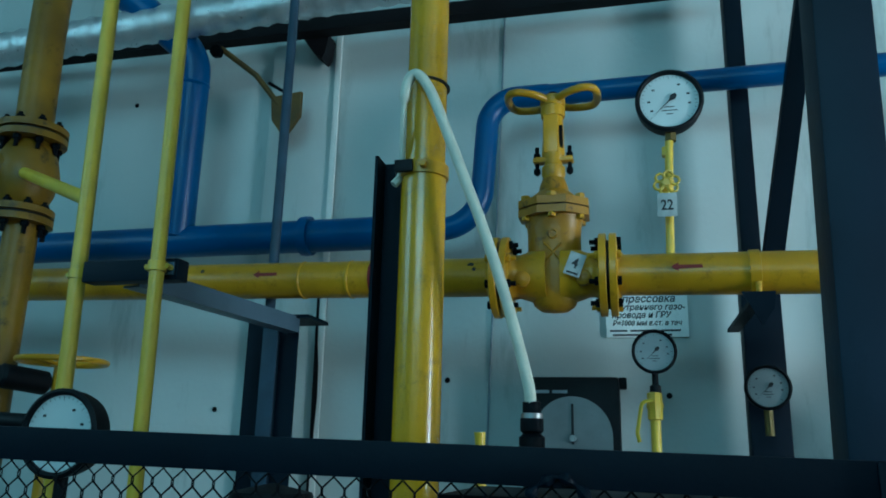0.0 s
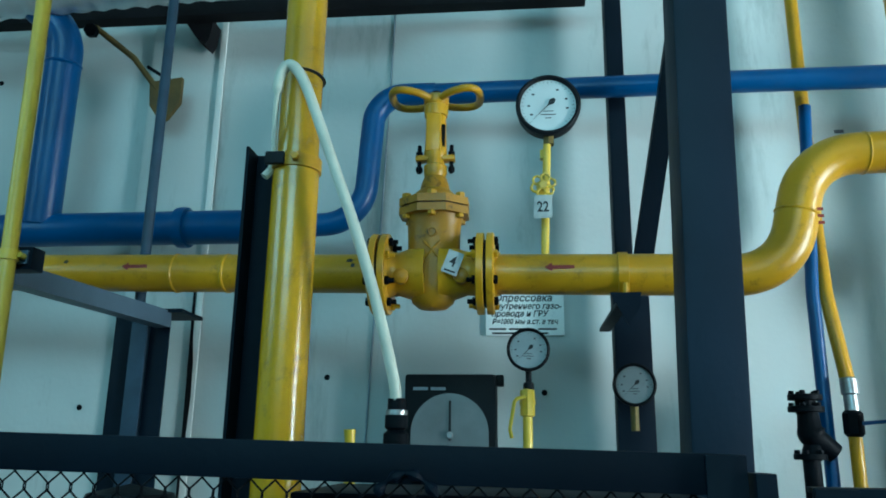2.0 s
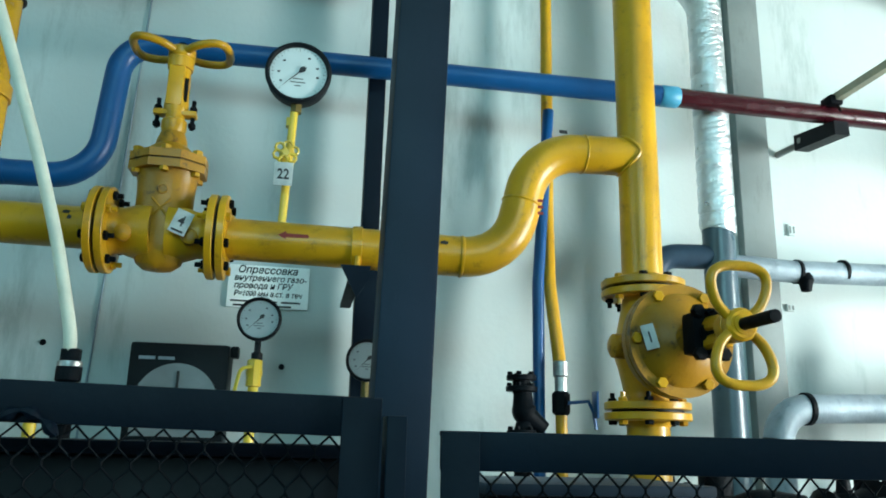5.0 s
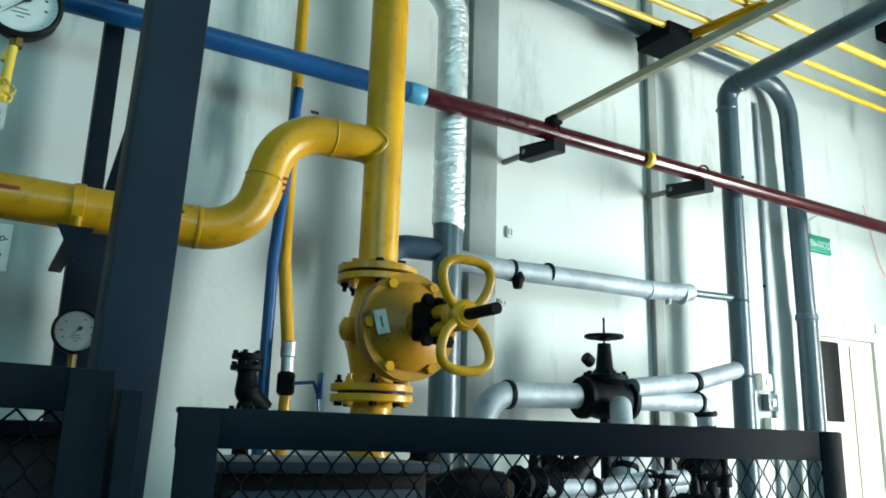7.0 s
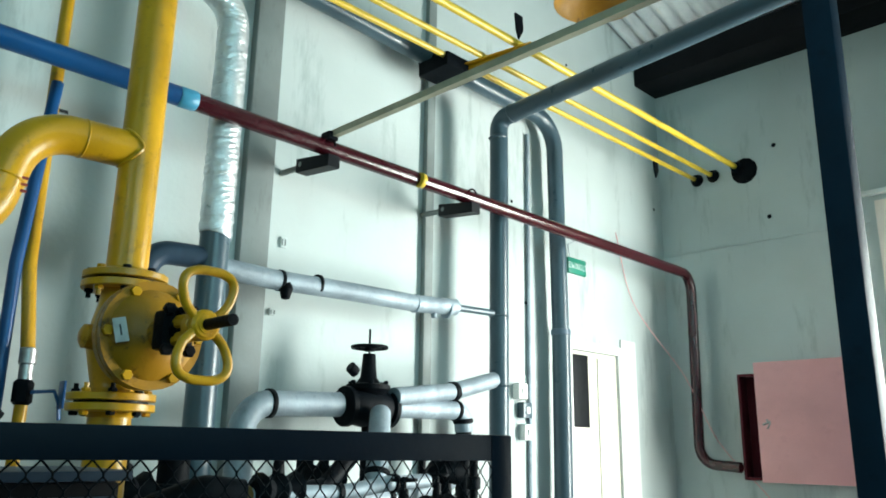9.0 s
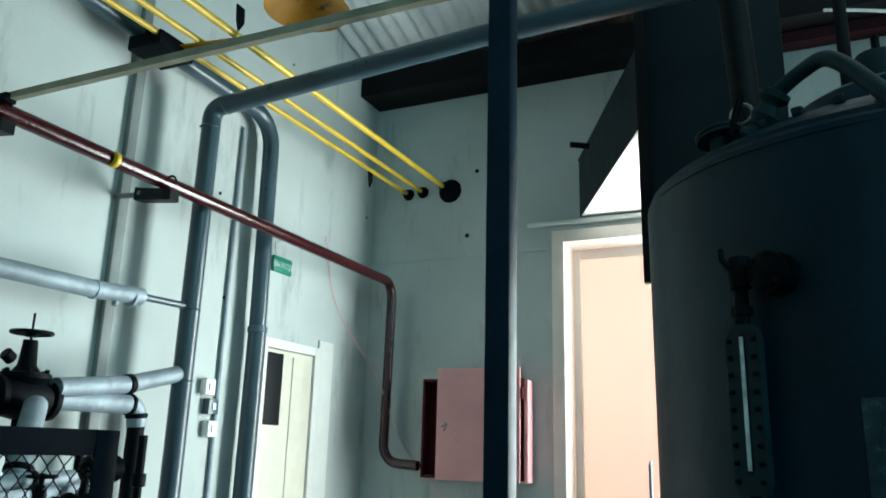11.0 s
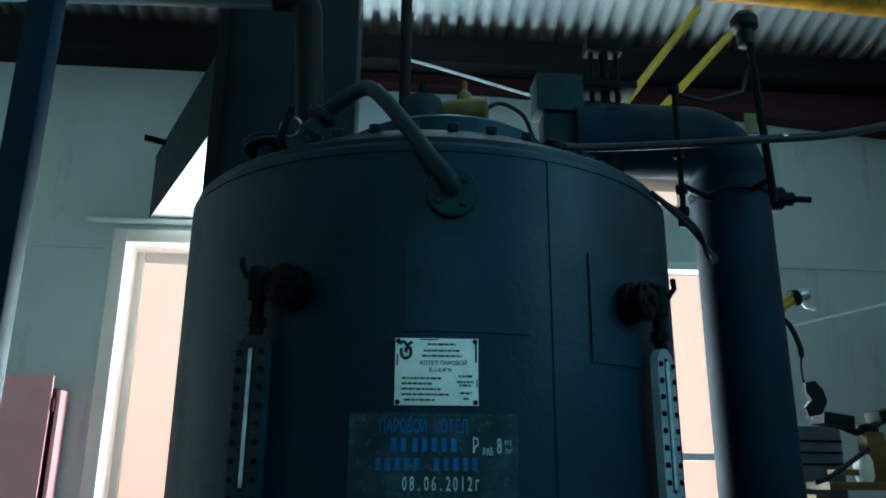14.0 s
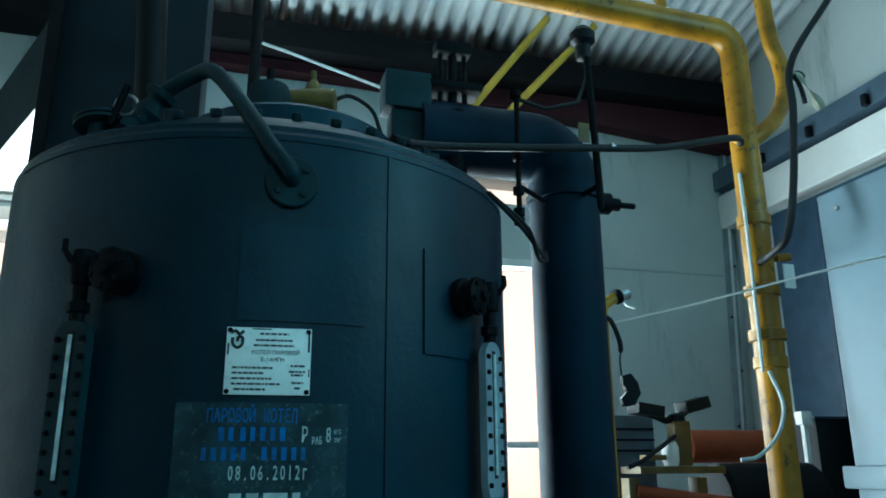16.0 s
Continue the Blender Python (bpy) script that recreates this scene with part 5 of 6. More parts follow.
for k in range(4):
    part("spoke", sweep(B(), [c + Vector((0, 0, 0.30)), c + Vector((0.095 * math.cos(k * 1.571), 0.095 * math.sin(k * 1.571), 0.305))], 0.006, 6), IRON, w)
part("side_knob", cyl(B(), c + Vector((-0.07, 0.02, 0.17)), c + Vector((-0.115, 0.02, 0.20)), 0.03, 12, 0.005), IRON, v3)
part("stool", cyl(B(), c + Vector((0, 0, -1.90)), c + Vector((0, 0, -0.09)), 0.03, 10), IRON, v3)
v3.scale = (0.82, 0.82, 0.866)


def wrapped(pts, r, label, rad=0.12, material=None):
    t = thing("wrapped_pipe", label, "pipe", pts[0], "wrapped pipes")
    line = fillet(pts, rad, 7)
    part("wrap", sweep(B(), line, r, 18), material or WRAP, t)
    for k in (1, -2):
        p, q = Vector(line[k]), Vector(line[k + 1])
        part("band", lathe(B(), [(r, -0.012), (r + 0.006, -0.008), (r + 0.006, 0.008), (r, 0.012)], axis(p, q - p), 18), IRON, t)
    return t


wrapped([(1.78, 2.62, 0.0), (1.79, 2.60, 1.64), (2.25, 2.60, 1.655)], 0.052, "pale wrapped pipe rising into the black valve")
wrapped([(2.57, 2.60, 1.655), (3.02, 2.60, 1.66), (3.03, 2.60, 1.56)], 0.045, "pale wrapped pipe leaving the black valve", 0.08)
solo("iron_pipe", cyl(B(), (3.03, 2.60, 0), (3.03, 2.60, 1.57), 0.04, 14), IRON, "black upright iron pipe under the wrapped bend", "pipe", "iron pipes")
for x, r, h in ((1.43, 0.052, 1.46), (2.557, 0.017, 1.5), (2.885, 0.02, 1.52)):
    ip = thing("iron_pipe", "black upright iron pipe behind the mesh", "pipe", (x, 2.4, 0), "iron pipes")
    part("pipe", cyl(B(), (x, 2.40, 0), (x, 2.40, h), r, 14), IRON, ip)
    part("collar", lathe(B(), [(r, -0.03), (r + 0.012, -0.026), (r + 0.012, 0.026), (r, 0.03)], Matrix.Translation((x, 2.40, 1.33)), 14), IRON, ip)
solo("iron_pipe", cyl(B(), (1.95, 2.40, 0), (1.95, 2.40, 1.47), 0.032, 14), IRON, "black upright iron pipe behind the fence", "pipe", "iron pipes")
solo("iron_slant_pipe", sweep(B(), fillet([(2.16, 2.32, 1.5), (1.93, 2.25, 1.34), (1.72, 2.2, 1.33)], 0.06), 0.033, 14), IRON, "black slanting pipe behind the fence", "pipe")
wrapped([(2.52, 2.55, 1.70), (2.95, 2.60, 1.75), (3.28, 2.62, 1.83)], 0.042, "pale wrapped pipe sloping to the grey riser")
wrapped([(2.40, 2.50, 1.62), (2.18, 2.25, 1.42), (2.0, 2.1, 0.9)], 0.045, "pale wrapped pipe slanting down from the valve")
wrapped([(1.41, 1.9, 1.347), (1.74, 1.9, 1.345), (1.93, 1.9, 1.368), (2.12, 1.92, 1.372)], 0.024, "pale wrapped low pipe behind the fence", 0.3)
solo("pipe_end", cyl(B(), (1.385, 1.9, 1.347), (1.409, 1.9, 1.347), 0.027, 16, 0.004), DIMYEL, "dull yellow union on the low pipe", "union")
solo("iron_pipe", sweep(B(), fillet([(1.385, 1.9, 1.346), (1.28, 1.92, 1.36), (1.15, 2.0, 1.30), (1.15, 2.0, 0.0)], 0.06), 0.045, 14), IRON, "sooty thick pipe bending down behind the fence", "pipe", "iron pipes")
wrapped([(1.72, 2.2, 1.29), (2.2, 2.2, 1.30), (2.62, 2.3, 1.35)], 0.04, "pale wrapped low header behind the fence")
for x, y, z, r in ((1.5, 1.9, 1.36, 0.05), (1.95, 1.85, 1.27, 0.05), (2.2, 1.95, 1.28, 0.045), (2.42, 2.12, 1.39, 0.05), (2.0, 2.35, 1.36, 0.06), (1.25, 2.35, 1.34, 0.06)):
    t = thing("small_valve", "small black iron valve on the low pipes", "valve", (x, y, z), "small low valves")
    part("body", lathe(B(), [(r * 0.5, -0.09), (r, -0.07), (r * 0.6, -0.03), (r * 1.0, 0.0), (r * 0.6, 0.03), (r, 0.07), (r * 0.5, 0.09)], axis((x, y, z), (1, 0.2, 0)), 14), IRON, t)
    part("stem", lathe(B(), [(r * 0.45, 0), (r * 0.3, 0.08), (0.008, 0.085), (0.008, 0.12)], Matrix.Translation((x, y, z)), 10), IRON, t)
    part("handwheel", sweep(B(), [(x + 0.04 * math.cos(a * 0.524), y + 0.04 * math.sin(a * 0.524), z + 0.11) for a in range(12)], 0.006, 6, True), IRON, t)
    part("leg", cyl(B(), (x, y, 0), (x, y, z - r * 0.5), 0.022, 10), IRON, t)

# ---- north door, exit sign, switches ----
dn = thing("door_2", "pale door with a dark pane in a white frame", "door", (4.7, NORTH, 0), kind="structure")
x0, x1, _, z1 = DOOR_N
part("jamb", box(B(), x0, x0 + 0.06, NORTH - 0.025, NORTH + 0.2, 0, z1 - 0.001, 0.004), TRIM, dn)
part("jamb", box(B(), x1 - 0.06, x1, NORTH - 0.025, NORTH + 0.2, 0, z1 - 0.001, 0.004), TRIM, dn)
part("head", box(B(), x0 + 0.06, x1 - 0.06, NORTH - 0.025, NORTH + 0.2, z1 - 0.06, z1 - 0.001, 0.004), TRIM, dn)
part("reveal", box(B(), x1 + 0.001, x1 + 0.19, NORTH - 0.012, NORTH - 0.0005, 0, z1 + 0.06, 0.003), TRIM, dn)
lf = part("leaf", box(B(), x0 + 0.062, x1 - 0.062, NORTH - 0.006, NORTH + 0.034, 0.01, z1 - 0.065, 0.004), WOOD, dn, "pale yellowish door leaf")
part("dark_pane", box(B(), x0 + 0.075, x0 + 0.25, NORTH - 0.012, NORTH - 0.0062, 1.62, z1 - 0.09, 0.002), BLACK, lf, "dark glazed pane")
part("leaf_strip", box(B(), x1 - 0.30, x1 - 0.18, NORTH - 0.014, NORTH - 0.0062, 0.1, z1 - 0.1, 0.003), WOOD, lf)
part("door_handle", sweep(B(), [(x0 + 0.40, NORTH - 0.005, 1.12), (x0 + 0.40, NORTH - 0.05, 1.12), (x0 + 0.47, NORTH - 0.05, 1.12)], 0.009, 8), STEEL, lf)
solo("backdrop", box(B(), 3.6, 5.6, NORTH + 1.2, NORTH + 1.3, -0.1, 2.6), BLACK, "dark unlit room behind the pale door", "backdrop", kind="structure")
ex = thing("exit_sign", "small green exit sign with white lettering", "sign", (4.37, NORTH, 2.66))
part("panel", box(B(), 4.27, 4.47, NORTH - 0.022, NORTH - 0.002, 2.61, 2.715, 0.003), GREEN, ex)
letters("lettering", "ВЫХОД", 0.055, facing((4.37, NORTH - 0.0225, 2.643), (0, -1, 0)), STENW, ex, align="CENTER")
part("wire", sweep(B(), [(4.30, NORTH - 0.01, 2.715), (4.28, NORTH - 0.012, 2.8), (4.40, NORTH - 0.01, 2.86)], 0.003, 6), WRAP, ex)
for x, z, m in ((3.75, 1.807, TRIM), (3.79, 1.70, GREYP), (3.80, 1.575, TRIM)):
    sw = thing("switch_box", "small surface-mounted switch box on the wall", "switch", (x, NORTH, z), "switch boxes")
    part("box", box(B(), x - 0.04, x + 0.04, NORTH - 0.05, NORTH - 0.0005, z - 0.045, z + 0.045, 0.006), m, sw)
    part("rocker", box(B(), x - 0.015, x + 0.015, NORTH - 0.056, NORTH - 0.049, z - 0.02, z + 0.02, 0.002), DIAL, sw)
solo("conduit", sweep(B(), [(3.84, NORTH - 0.014, 0.0), (3.86, NORTH - 0.014, 3.45)], 0.013, 8), WRAP, "thin pale conduit under the switches", "conduit")
solo("pink_cord", sweep(B(), spline([(4.86, NORTH - 0.02, 3.0), (5.05, NORTH - 0.03, 2.5), (5.35, 2.62, 2.0), (5.45, 2.45, 1.55), (5.50, 2.2, 1.25), (5.50, 1.9, 0.9)], 6), 0.0035, 6), PINK, "thin pinkish cord hanging in the corner", "cord")

# ---- fire hose cabinet with open door ----
fc = thing("fire_cabinet", "crimson wall cabinet with faded pink doors standing open", "cabinet", (EAST - 0.15, 1.9, 1.3))
part("back", box(B(), EAST - 0.03, EAST - 0.001, 1.52, 2.28, 1.30, 2.0, 0.003), CRIM, fc)
part("side", box(B(), EAST - 0.14, EAST - 0.03, 2.262, 2.28, 1.30, 2.0, 0.003), CRIM, fc)
part("side", box(B(), EAST - 0.14, EAST - 0.03, 1.52, 1.538, 1.30, 2.0, 0.003), CRIM, fc)
part("top", box(B(), EAST - 0.14, EAST - 0.03, 1.538, 2.262, 1.982, 2.0, 0.003), CRIM, fc)
part("bottom", box(B(), EAST - 0.14, EAST - 0.03, 1.538, 2.262, 1.30, 1.318, 0.003), CRIM, fc)
d = part("door", box(B(), 0.0, 0.63, 0.0, 0.02, 1.29, 2.07, 0.004, Matrix.Translation((EAST - 0.152, 1.515, 0)) @ Matrix.Rotation(radians(90.5), 4, "Z")), PINK, fc, "faded pink door")
part("handle", sweep(sweep(B(), [(EAST - 0.19, 2.10, 1.66), (EAST - 0.215, 2.085, 1.66), (EAST - 0.215, 2.045, 1.675)], 0.008, 8), [(EAST - 0.21, 2.07, 1.69), (EAST - 0.212, 2.05, 1.66), (EAST - 0.21, 2.07, 1.63)], 0.006, 8), STEEL, d)
part("side_door", box(B(), EAST - 0.15, EAST - 0.02, 1.465, 1.49, 1.29, 1.985, 0.004), PINK, fc, "second pink door seen edge-on")
part("hinge", cyl(B(), (EAST - 0.158, 1.502, 1.85), (EAST - 0.158, 1.502, 1.93), 0.01, 8), CRIM, fc)
part("link_plate", box(B(), EAST - 0.05, EAST - 0.021, 1.4905, 1.5195, 1.29, 1.985), CRIM, fc)

# ---- column near the boiler ----
cc = thing("steel_column", "slate blue square steel column by the boiler", "column", (2.845, 0.715, 0))
part("shaft", box(B(), 2.80, 2.89, 0.66, 0.754, 0.02, 5.02, 0.008), DUCT, cc)
part("base_plate", box(B(), 2.745, 2.945, 0.615, 0.815, 0.0, 0.0195), NAVY, cc)

# ---- flue ----
fl = thing("flue_duct", "grey sheet metal flue with horizontal duct to the wall", "duct", (4.3, 0.0, 2.7))
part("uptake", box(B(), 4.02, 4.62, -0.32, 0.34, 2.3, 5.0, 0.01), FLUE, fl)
part("corner_post", box(B(), 3.955, 4.01, 0.33, 0.385, 2.3, 5.0, 0.004), BEAM, fl)
dv = Vector((EAST - 4.03, 1.11 - 0.37, 0)).normalized()
nv = Vector((dv.y, -dv.x, 0))
m = Matrix((dv, -nv, Vector((0, 0, 1)))).transposed().to_4x4()
L = 1.78
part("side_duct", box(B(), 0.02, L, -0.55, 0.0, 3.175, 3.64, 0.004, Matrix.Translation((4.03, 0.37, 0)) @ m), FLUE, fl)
# Thin sheet under the dark duct, coloured as if brightly lit from below.
part("duct_floor", box(B(), 0.04, L - 0.06, -0.545, -0.005, 3.169, 3.1745, 0.0, Matrix.Translation((4.03, 0.37, 0)) @ m), LITP, fl, "underside with the gate's glare put into its pale colour")
part("damper_rod", cyl(B(), (5.05, 0.90, 3.5), (5.0, 1.02, 3.51), 0.02, 10), IRON, fl)
solo("thin_pole", cyl(B(), (3.8, -0.565, 2.75), (3.8, -0.565, 4.95), 0.028, 12), BEAM, "thin black pipe from the boiler to the roof", "pipe")
solo("vent_pipe", sweep(B(), fillet([(3.34, 0.02, 3.456), (3.34, -0.13, 3.46), (3.5, -0.17, 2.55)], 0.12), 0.06, 16), BLACK, "black bent vent pipe on the boiler", "pipe")

# ---- steam boiler ----
CX, CY, R = 3.354, -0.665, 0.905
bo = thing("steam_boiler", "dark blue grey upright cylindrical steam boiler", "boiler", (CX, CY, 0))
bm = lathe(B(), [(R, 0.12), (R, 2.405), (R - 0.012, 2.42), (R - 0.012, 2.435), (R - 0.03, 2.45), (R - 0.20, 2.545), (R - 0.42, 2.64), (R - 0.5, 2.66), (0.0, 2.67)], Matrix.Translation((CX, CY, 0)), 96)
part("shell", bm, BOIL, bo)
part("base_ring", lathe(B(), [(R - 0.1, 0.0), (R + 0.03, 0.0), (R + 0.03, 0.12), (R - 0.1, 0.12)], Matrix.Translation((CX, CY, 0)), 64), BOIL, bo)


def on_shell(az, z, lift=0.0):
    """A frame on the shell: azimuth in degrees from the west side, turning to the south."""
    a = radians(180 + az)
    n = Vector((math.cos(a), math.sin(a), 0))
    return facing((CX + (R + lift) * n.x, CY + (R + lift) * n.y, z), n)


def curved_plate(name, az0, az1, z0, z1, t, material, parent, label="", n=14):
    b = B()
    rows = []
    for k in range(n + 1):
        a = radians(180 + az0 + (az1 - az0) * k / n)
        rows.append([b.verts.new((CX + r * math.cos(a), CY + r * math.sin(a), z)) for r, z in ((R + 0.0005, z0), (R + t, z0), (R + t, z1), (R + 0.0005, z1))])
    for a, c in zip(rows, rows[1:]):
        for i in range(4):
            b.faces.new((a[i], a[(i + 1) % 4], c[(i + 1) % 4], c[i]))
    b.faces.new(rows[0])
    b.faces.new(rows[-1])
    return part(name, b, material, parent, label)


curved_plate("seam_strip", -62, 62, 2.385, 2.40, 0.004, BOIL, bo, n=40)
curved_plate("seam_strip", 18.5, 19.3, 0.2, 2.385, 0.004, BOIL, bo, n=3)
curved_plate("inspection_cover", 27, 58, 1.80, 2.12, 0.006, BOIL, bo, n=20)
curved_plate("raised_panel", -8, 14, 1.86, 2.13, 0.005, BOIL, bo, n=14)
for k in range(15):
    a = radians(115 + k * 9.5)
    part("rim_bolt", hexbolt(B(), (CX + (R - 0.16) * math.cos(a), CY + (R - 0.16) * math.sin(a), 2.524), (0.3 * math.cos(a), 0.3 * math.sin(a), 1), 0.018, 0.025), BOILR, bo)
part("crown_ring", lathe(B(), [(0.42, 2.6), (0.43, 2.66), (0.43, 2.755), (0.39, 2.782), (0.0, 2.79)], Matrix.Translation((CX + 0.05, CY - 0.06, 0)), 48), BOIL, bo)

# name plate and stencil board
pm = on_shell(-2.4, 1.752, 0.006)
npl = part("name_plate", box(B(), -0.11, 0.11, -0.088, 0.088, 0, 0.003, 0.001, pm), PLATE, bo, "bright maker's plate with black engraving")
letters("engraving", "КОТЕЛ ПАРОВОЙ", 0.0145, pm @ Matrix.Translation((-0.045, 0.018, 0.0032)), INK, npl, bold=0.015)
letters("engraving", "Е-1-0,9ГН", 0.014, pm @ Matrix.Translation((-0.02, -0.001, 0.0032)), INK, npl, bold=0.015)
random.seed(11)
for x0, x1, y in ((-0.025, 0.05, 0.072), (-0.035, 0.06, 0.055), (-0.04, 0.065, 0.041), (-0.092, 0.012, -0.018), (-0.092, -0.012, -0.032), (-0.092, 0.01, -0.046), (-0.092, 0.032, -0.06), (-0.085, -0.005, -0.074), (0.058, 0.096, -0.012), (0.054, 0.098, -0.027), (0.06, 0.09, -0.036), (0.062, 0.092, -0.056), (0.07, 0.086, -0.07)):
    x = x0
    while x < x1:
        w = random.uniform(0.005, 0.017)
        part("engraved_bar", box(B(), x, min(x + w, x1), y - 0.0026, y + 0.0026, 0.003, 0.0036, m=pm), INK, npl)
        x += w + 0.0025
for cx, cy, w, h in ((-0.1045, 0.03, 0.004, 0.03), (0.104, 0.05, 0.005, 0.05), (-0.02, 0.0845, 0.05, 0.003), (0.106, -0.03, 0.003, 0.02)):
    part("worn_edge", box(B(), cx - w / 2, cx + w / 2, cy - h / 2, cy + h / 2, 0.0029, 0.0034, m=pm), IRON, npl)
part("plate_mark", sweep(B(), spline([pm @ Vector(p) for p in ((-0.094, 0.06, 0.004), (-0.094, 0.045, 0.004), (-0.083, 0.034, 0.004), (-0.07, 0.042, 0.004), (-0.07, 0.06, 0.004), (-0.08, 0.062, 0.004), (-0.082, 0.05, 0.004))], 4), 0.0042, 6), INK, npl)
part("plate_mark", sweep(B(), spline([pm @ Vector(p) for p in ((-0.1, 0.072, 0.004), (-0.088, 0.078, 0.004), (-0.078, 0.07, 0.004), (-0.066, 0.078, 0.004))], 4), 0.004, 6), INK, npl)
for x, y in ((-0.102, -0.08), (0.102, -0.08), (-0.102, 0.08), (0.102, 0.08)):
    part("rivet", lathe(B(), [(0.007, 0.0), (0.006, 0.003), (0, 0.004)], pm @ Matrix.Translation((x, y, 0.003)), 8), IRON, npl)
sb = curved_plate("stencil_board", -16.8, 11.4, 1.36, 1.645, 0.003, DIRTY, bo, "dirty board with blue and white stencilled figures", n=14)


def stencil(az, z, body, size, material):
    """Lettering wrapped on the shell letter by letter."""
    az -= 1.2
    step = math.degrees(size * 0.37 / R)
    for ch in body:
        if ch != " ":
            letters("stencil_figure", ch, size, on_shell(az, z, 0.0034), material, sb, align="CENTER", squeeze=0.52, bold=0.01)
        az += step


def stencil_bars(az, z, widths, size, material):
    az -= 1.2
    for w in widths:
        part("stencil_bar", box(B(), 0, w, 0, size, 0, 0.0007, m=on_shell(az, z, 0.0034)), material, sb)
        az += math.degrees((w + 0.012) / R)


stencil(-10, 1.595, "ПАРОВОЙ КОТЕЛ", 0.048, STENB)
stencil_bars(-8.5, 1.548, (0.014, 0.012), 0.034, STENB)
stencil_bars(-5, 1.548, (0.013, 0.012, 0.014, 0.012, 0.014), 0.034, STENB)
stencil_bars(-11, 1.500, (0.012, 0.014, 0.012, 0.013, 0.012), 0.032, STENB)
stencil_bars(-1.5, 1.500, (0.013, 0.012, 0.014, 0.012, 0.012), 0.032, STENB)
stencil(5.3, 1.545, "Р", 0.055, STENW)
stencil(6.75, 1.54, "РАБ", 0.026, STENW)
stencil(9.3, 1.545, "8", 0.055, STENW)
stencil(10.35, 1.567, "кгс", 0.02, STENW)
stencil(10.5, 1.545, "см²", 0.02, STENW)
stencil(-6.2, 1.452, "08.06.2012г", 0.05, STENW)
stencil_bars(-6.2, 1.385, (0.03, 0.03, 0.06, 0.02), 0.035, STENW)


def sight_glass(az, side):
    """A flat bolted water gauge on the shell with its cock above."""
    m = on_shell(az, 1.645, 0.05)
    g = thing("water_gauge", "bolted steel water gauge with glass slot", "gauge", m.translation, "boiler water gauges")
    out = [(0.054 * math.cos(a), 0.165 + 0.05 * math.sin(a)) for a in np.linspace(0, math.pi, 11)] + [(-0.054, -0.22), (-0.042, -0.255), (0.042, -0.255), (0.054, -0.22)]
    part("frame", prism(B(), out, m @ Matrix.Translation((0, 0, -0.012)), 0.024), WRAP if side < 0 else BOILR, g)
    part("slot", box(B(), -0.011, 0.011, -0.20, 0.185, 0.0125, 0.0135, m=m), BLACK, g)
    part("glass", cyl(B(), m @ Vector((0, -0.19, 0.0135)), m @ Vector((0, 0.175, 0.0135)), 0.0065, 10), MILK, g, "streaky glass tube")
    for k in range(9):
        for s in (-1, 1):
            part("bolt", hexbolt(B(), m @ Vector((s * 0.04, 0.165 - 0.048 * k, 0.012)), m.to_3x3() @ Vector((0, 0, 1)), 0.0085, 0.009), IRON, g)
    for z in (0.15, -0.05, -0.15):
        part("level_mark", box(B(), 0.012, 0.046, z, z + 0.002, 0.0125, 0.0132, m=m), INK, g)
    part("upper_pipe", cyl(B(), m @ Vector((0, 0.215, 0)), m @ Vector((0, 0.34, -0.0)), 0.02, 12), IRON, g)
    ck = part("cock", lathe(B(), [(0.02, -0.05), (0.03, -0.045), (0.034, 0.0), (0.03, 0.045), (0.02, 0.05)], m @ Matrix.Translation((0, 0.36, 0)) @ Matrix.Rotation(radians(90), 4, "X"), 12), IRON, g)
    cap = part("cap", lathe(B(), [(0.0, -0.05), (0.052, -0.048), (0.062, -0.044), (0.062, -0.026), (0.05, -0.02), (0.05, 0.004), (0.06, 0.008), (0.06, 0.022), (0.045, 0.03), (0.02, 0.034), (0.018, 0.045), (0.0, 0.047)], m @ Matrix.Translation((side * 0.10, 0.345, -0.0)), 26), IRON, g, "sooty round cap")
    for k in range(6):
        a = k * 1.047 + 0.3
        part("cap_bolt", hexbolt(B(), m @ Vector((side * 0.10 + 0.047 * math.cos(a), 0.345 + 0.047 * math.sin(a), 0.022)), m.to_3x3() @ Vector((0, 0, 1)), 0.009, 0.012), IRON, cap)
    part("cock_lever", sweep(B(), [m @ Vector((-side * 0.01, 0.37, 0.03)), m @ Vector((-side * 0.025, 0.40, 0.045)), m @ Vector((-side * 0.03, 0.43, 0.04))], 0.009, 8), IRON, g)
    part("gland_nut", hexbolt(B(), m @ Vector((0, 0.235, 0)), m.to_3x3() @ Vector((0, 1, 0)), 0.03, 0.03), IRON, g)
    part("link", cyl(B(), m @ Vector((0, 0.35, -0.005)), m @ Vector((side * 0.07, 0.345, -0.005)), 0.018, 10), IRON, g)
    part("lower_pipe", cyl(B(), m @ Vector((0, -0.255, 0)), m @ Vector((0, -0.32, 0)), 0.018, 10), IRON, g)
    part("shell_stub", cyl(B(), m @ Vector((side * 0.10, 0.345, -0.03)), m @ Vector((side * 0.10, 0.345, -0.07)), 0.03, 12), IRON, g)
    return g


sight_glass(-34, 1)
sight_glass(43.5, -1)

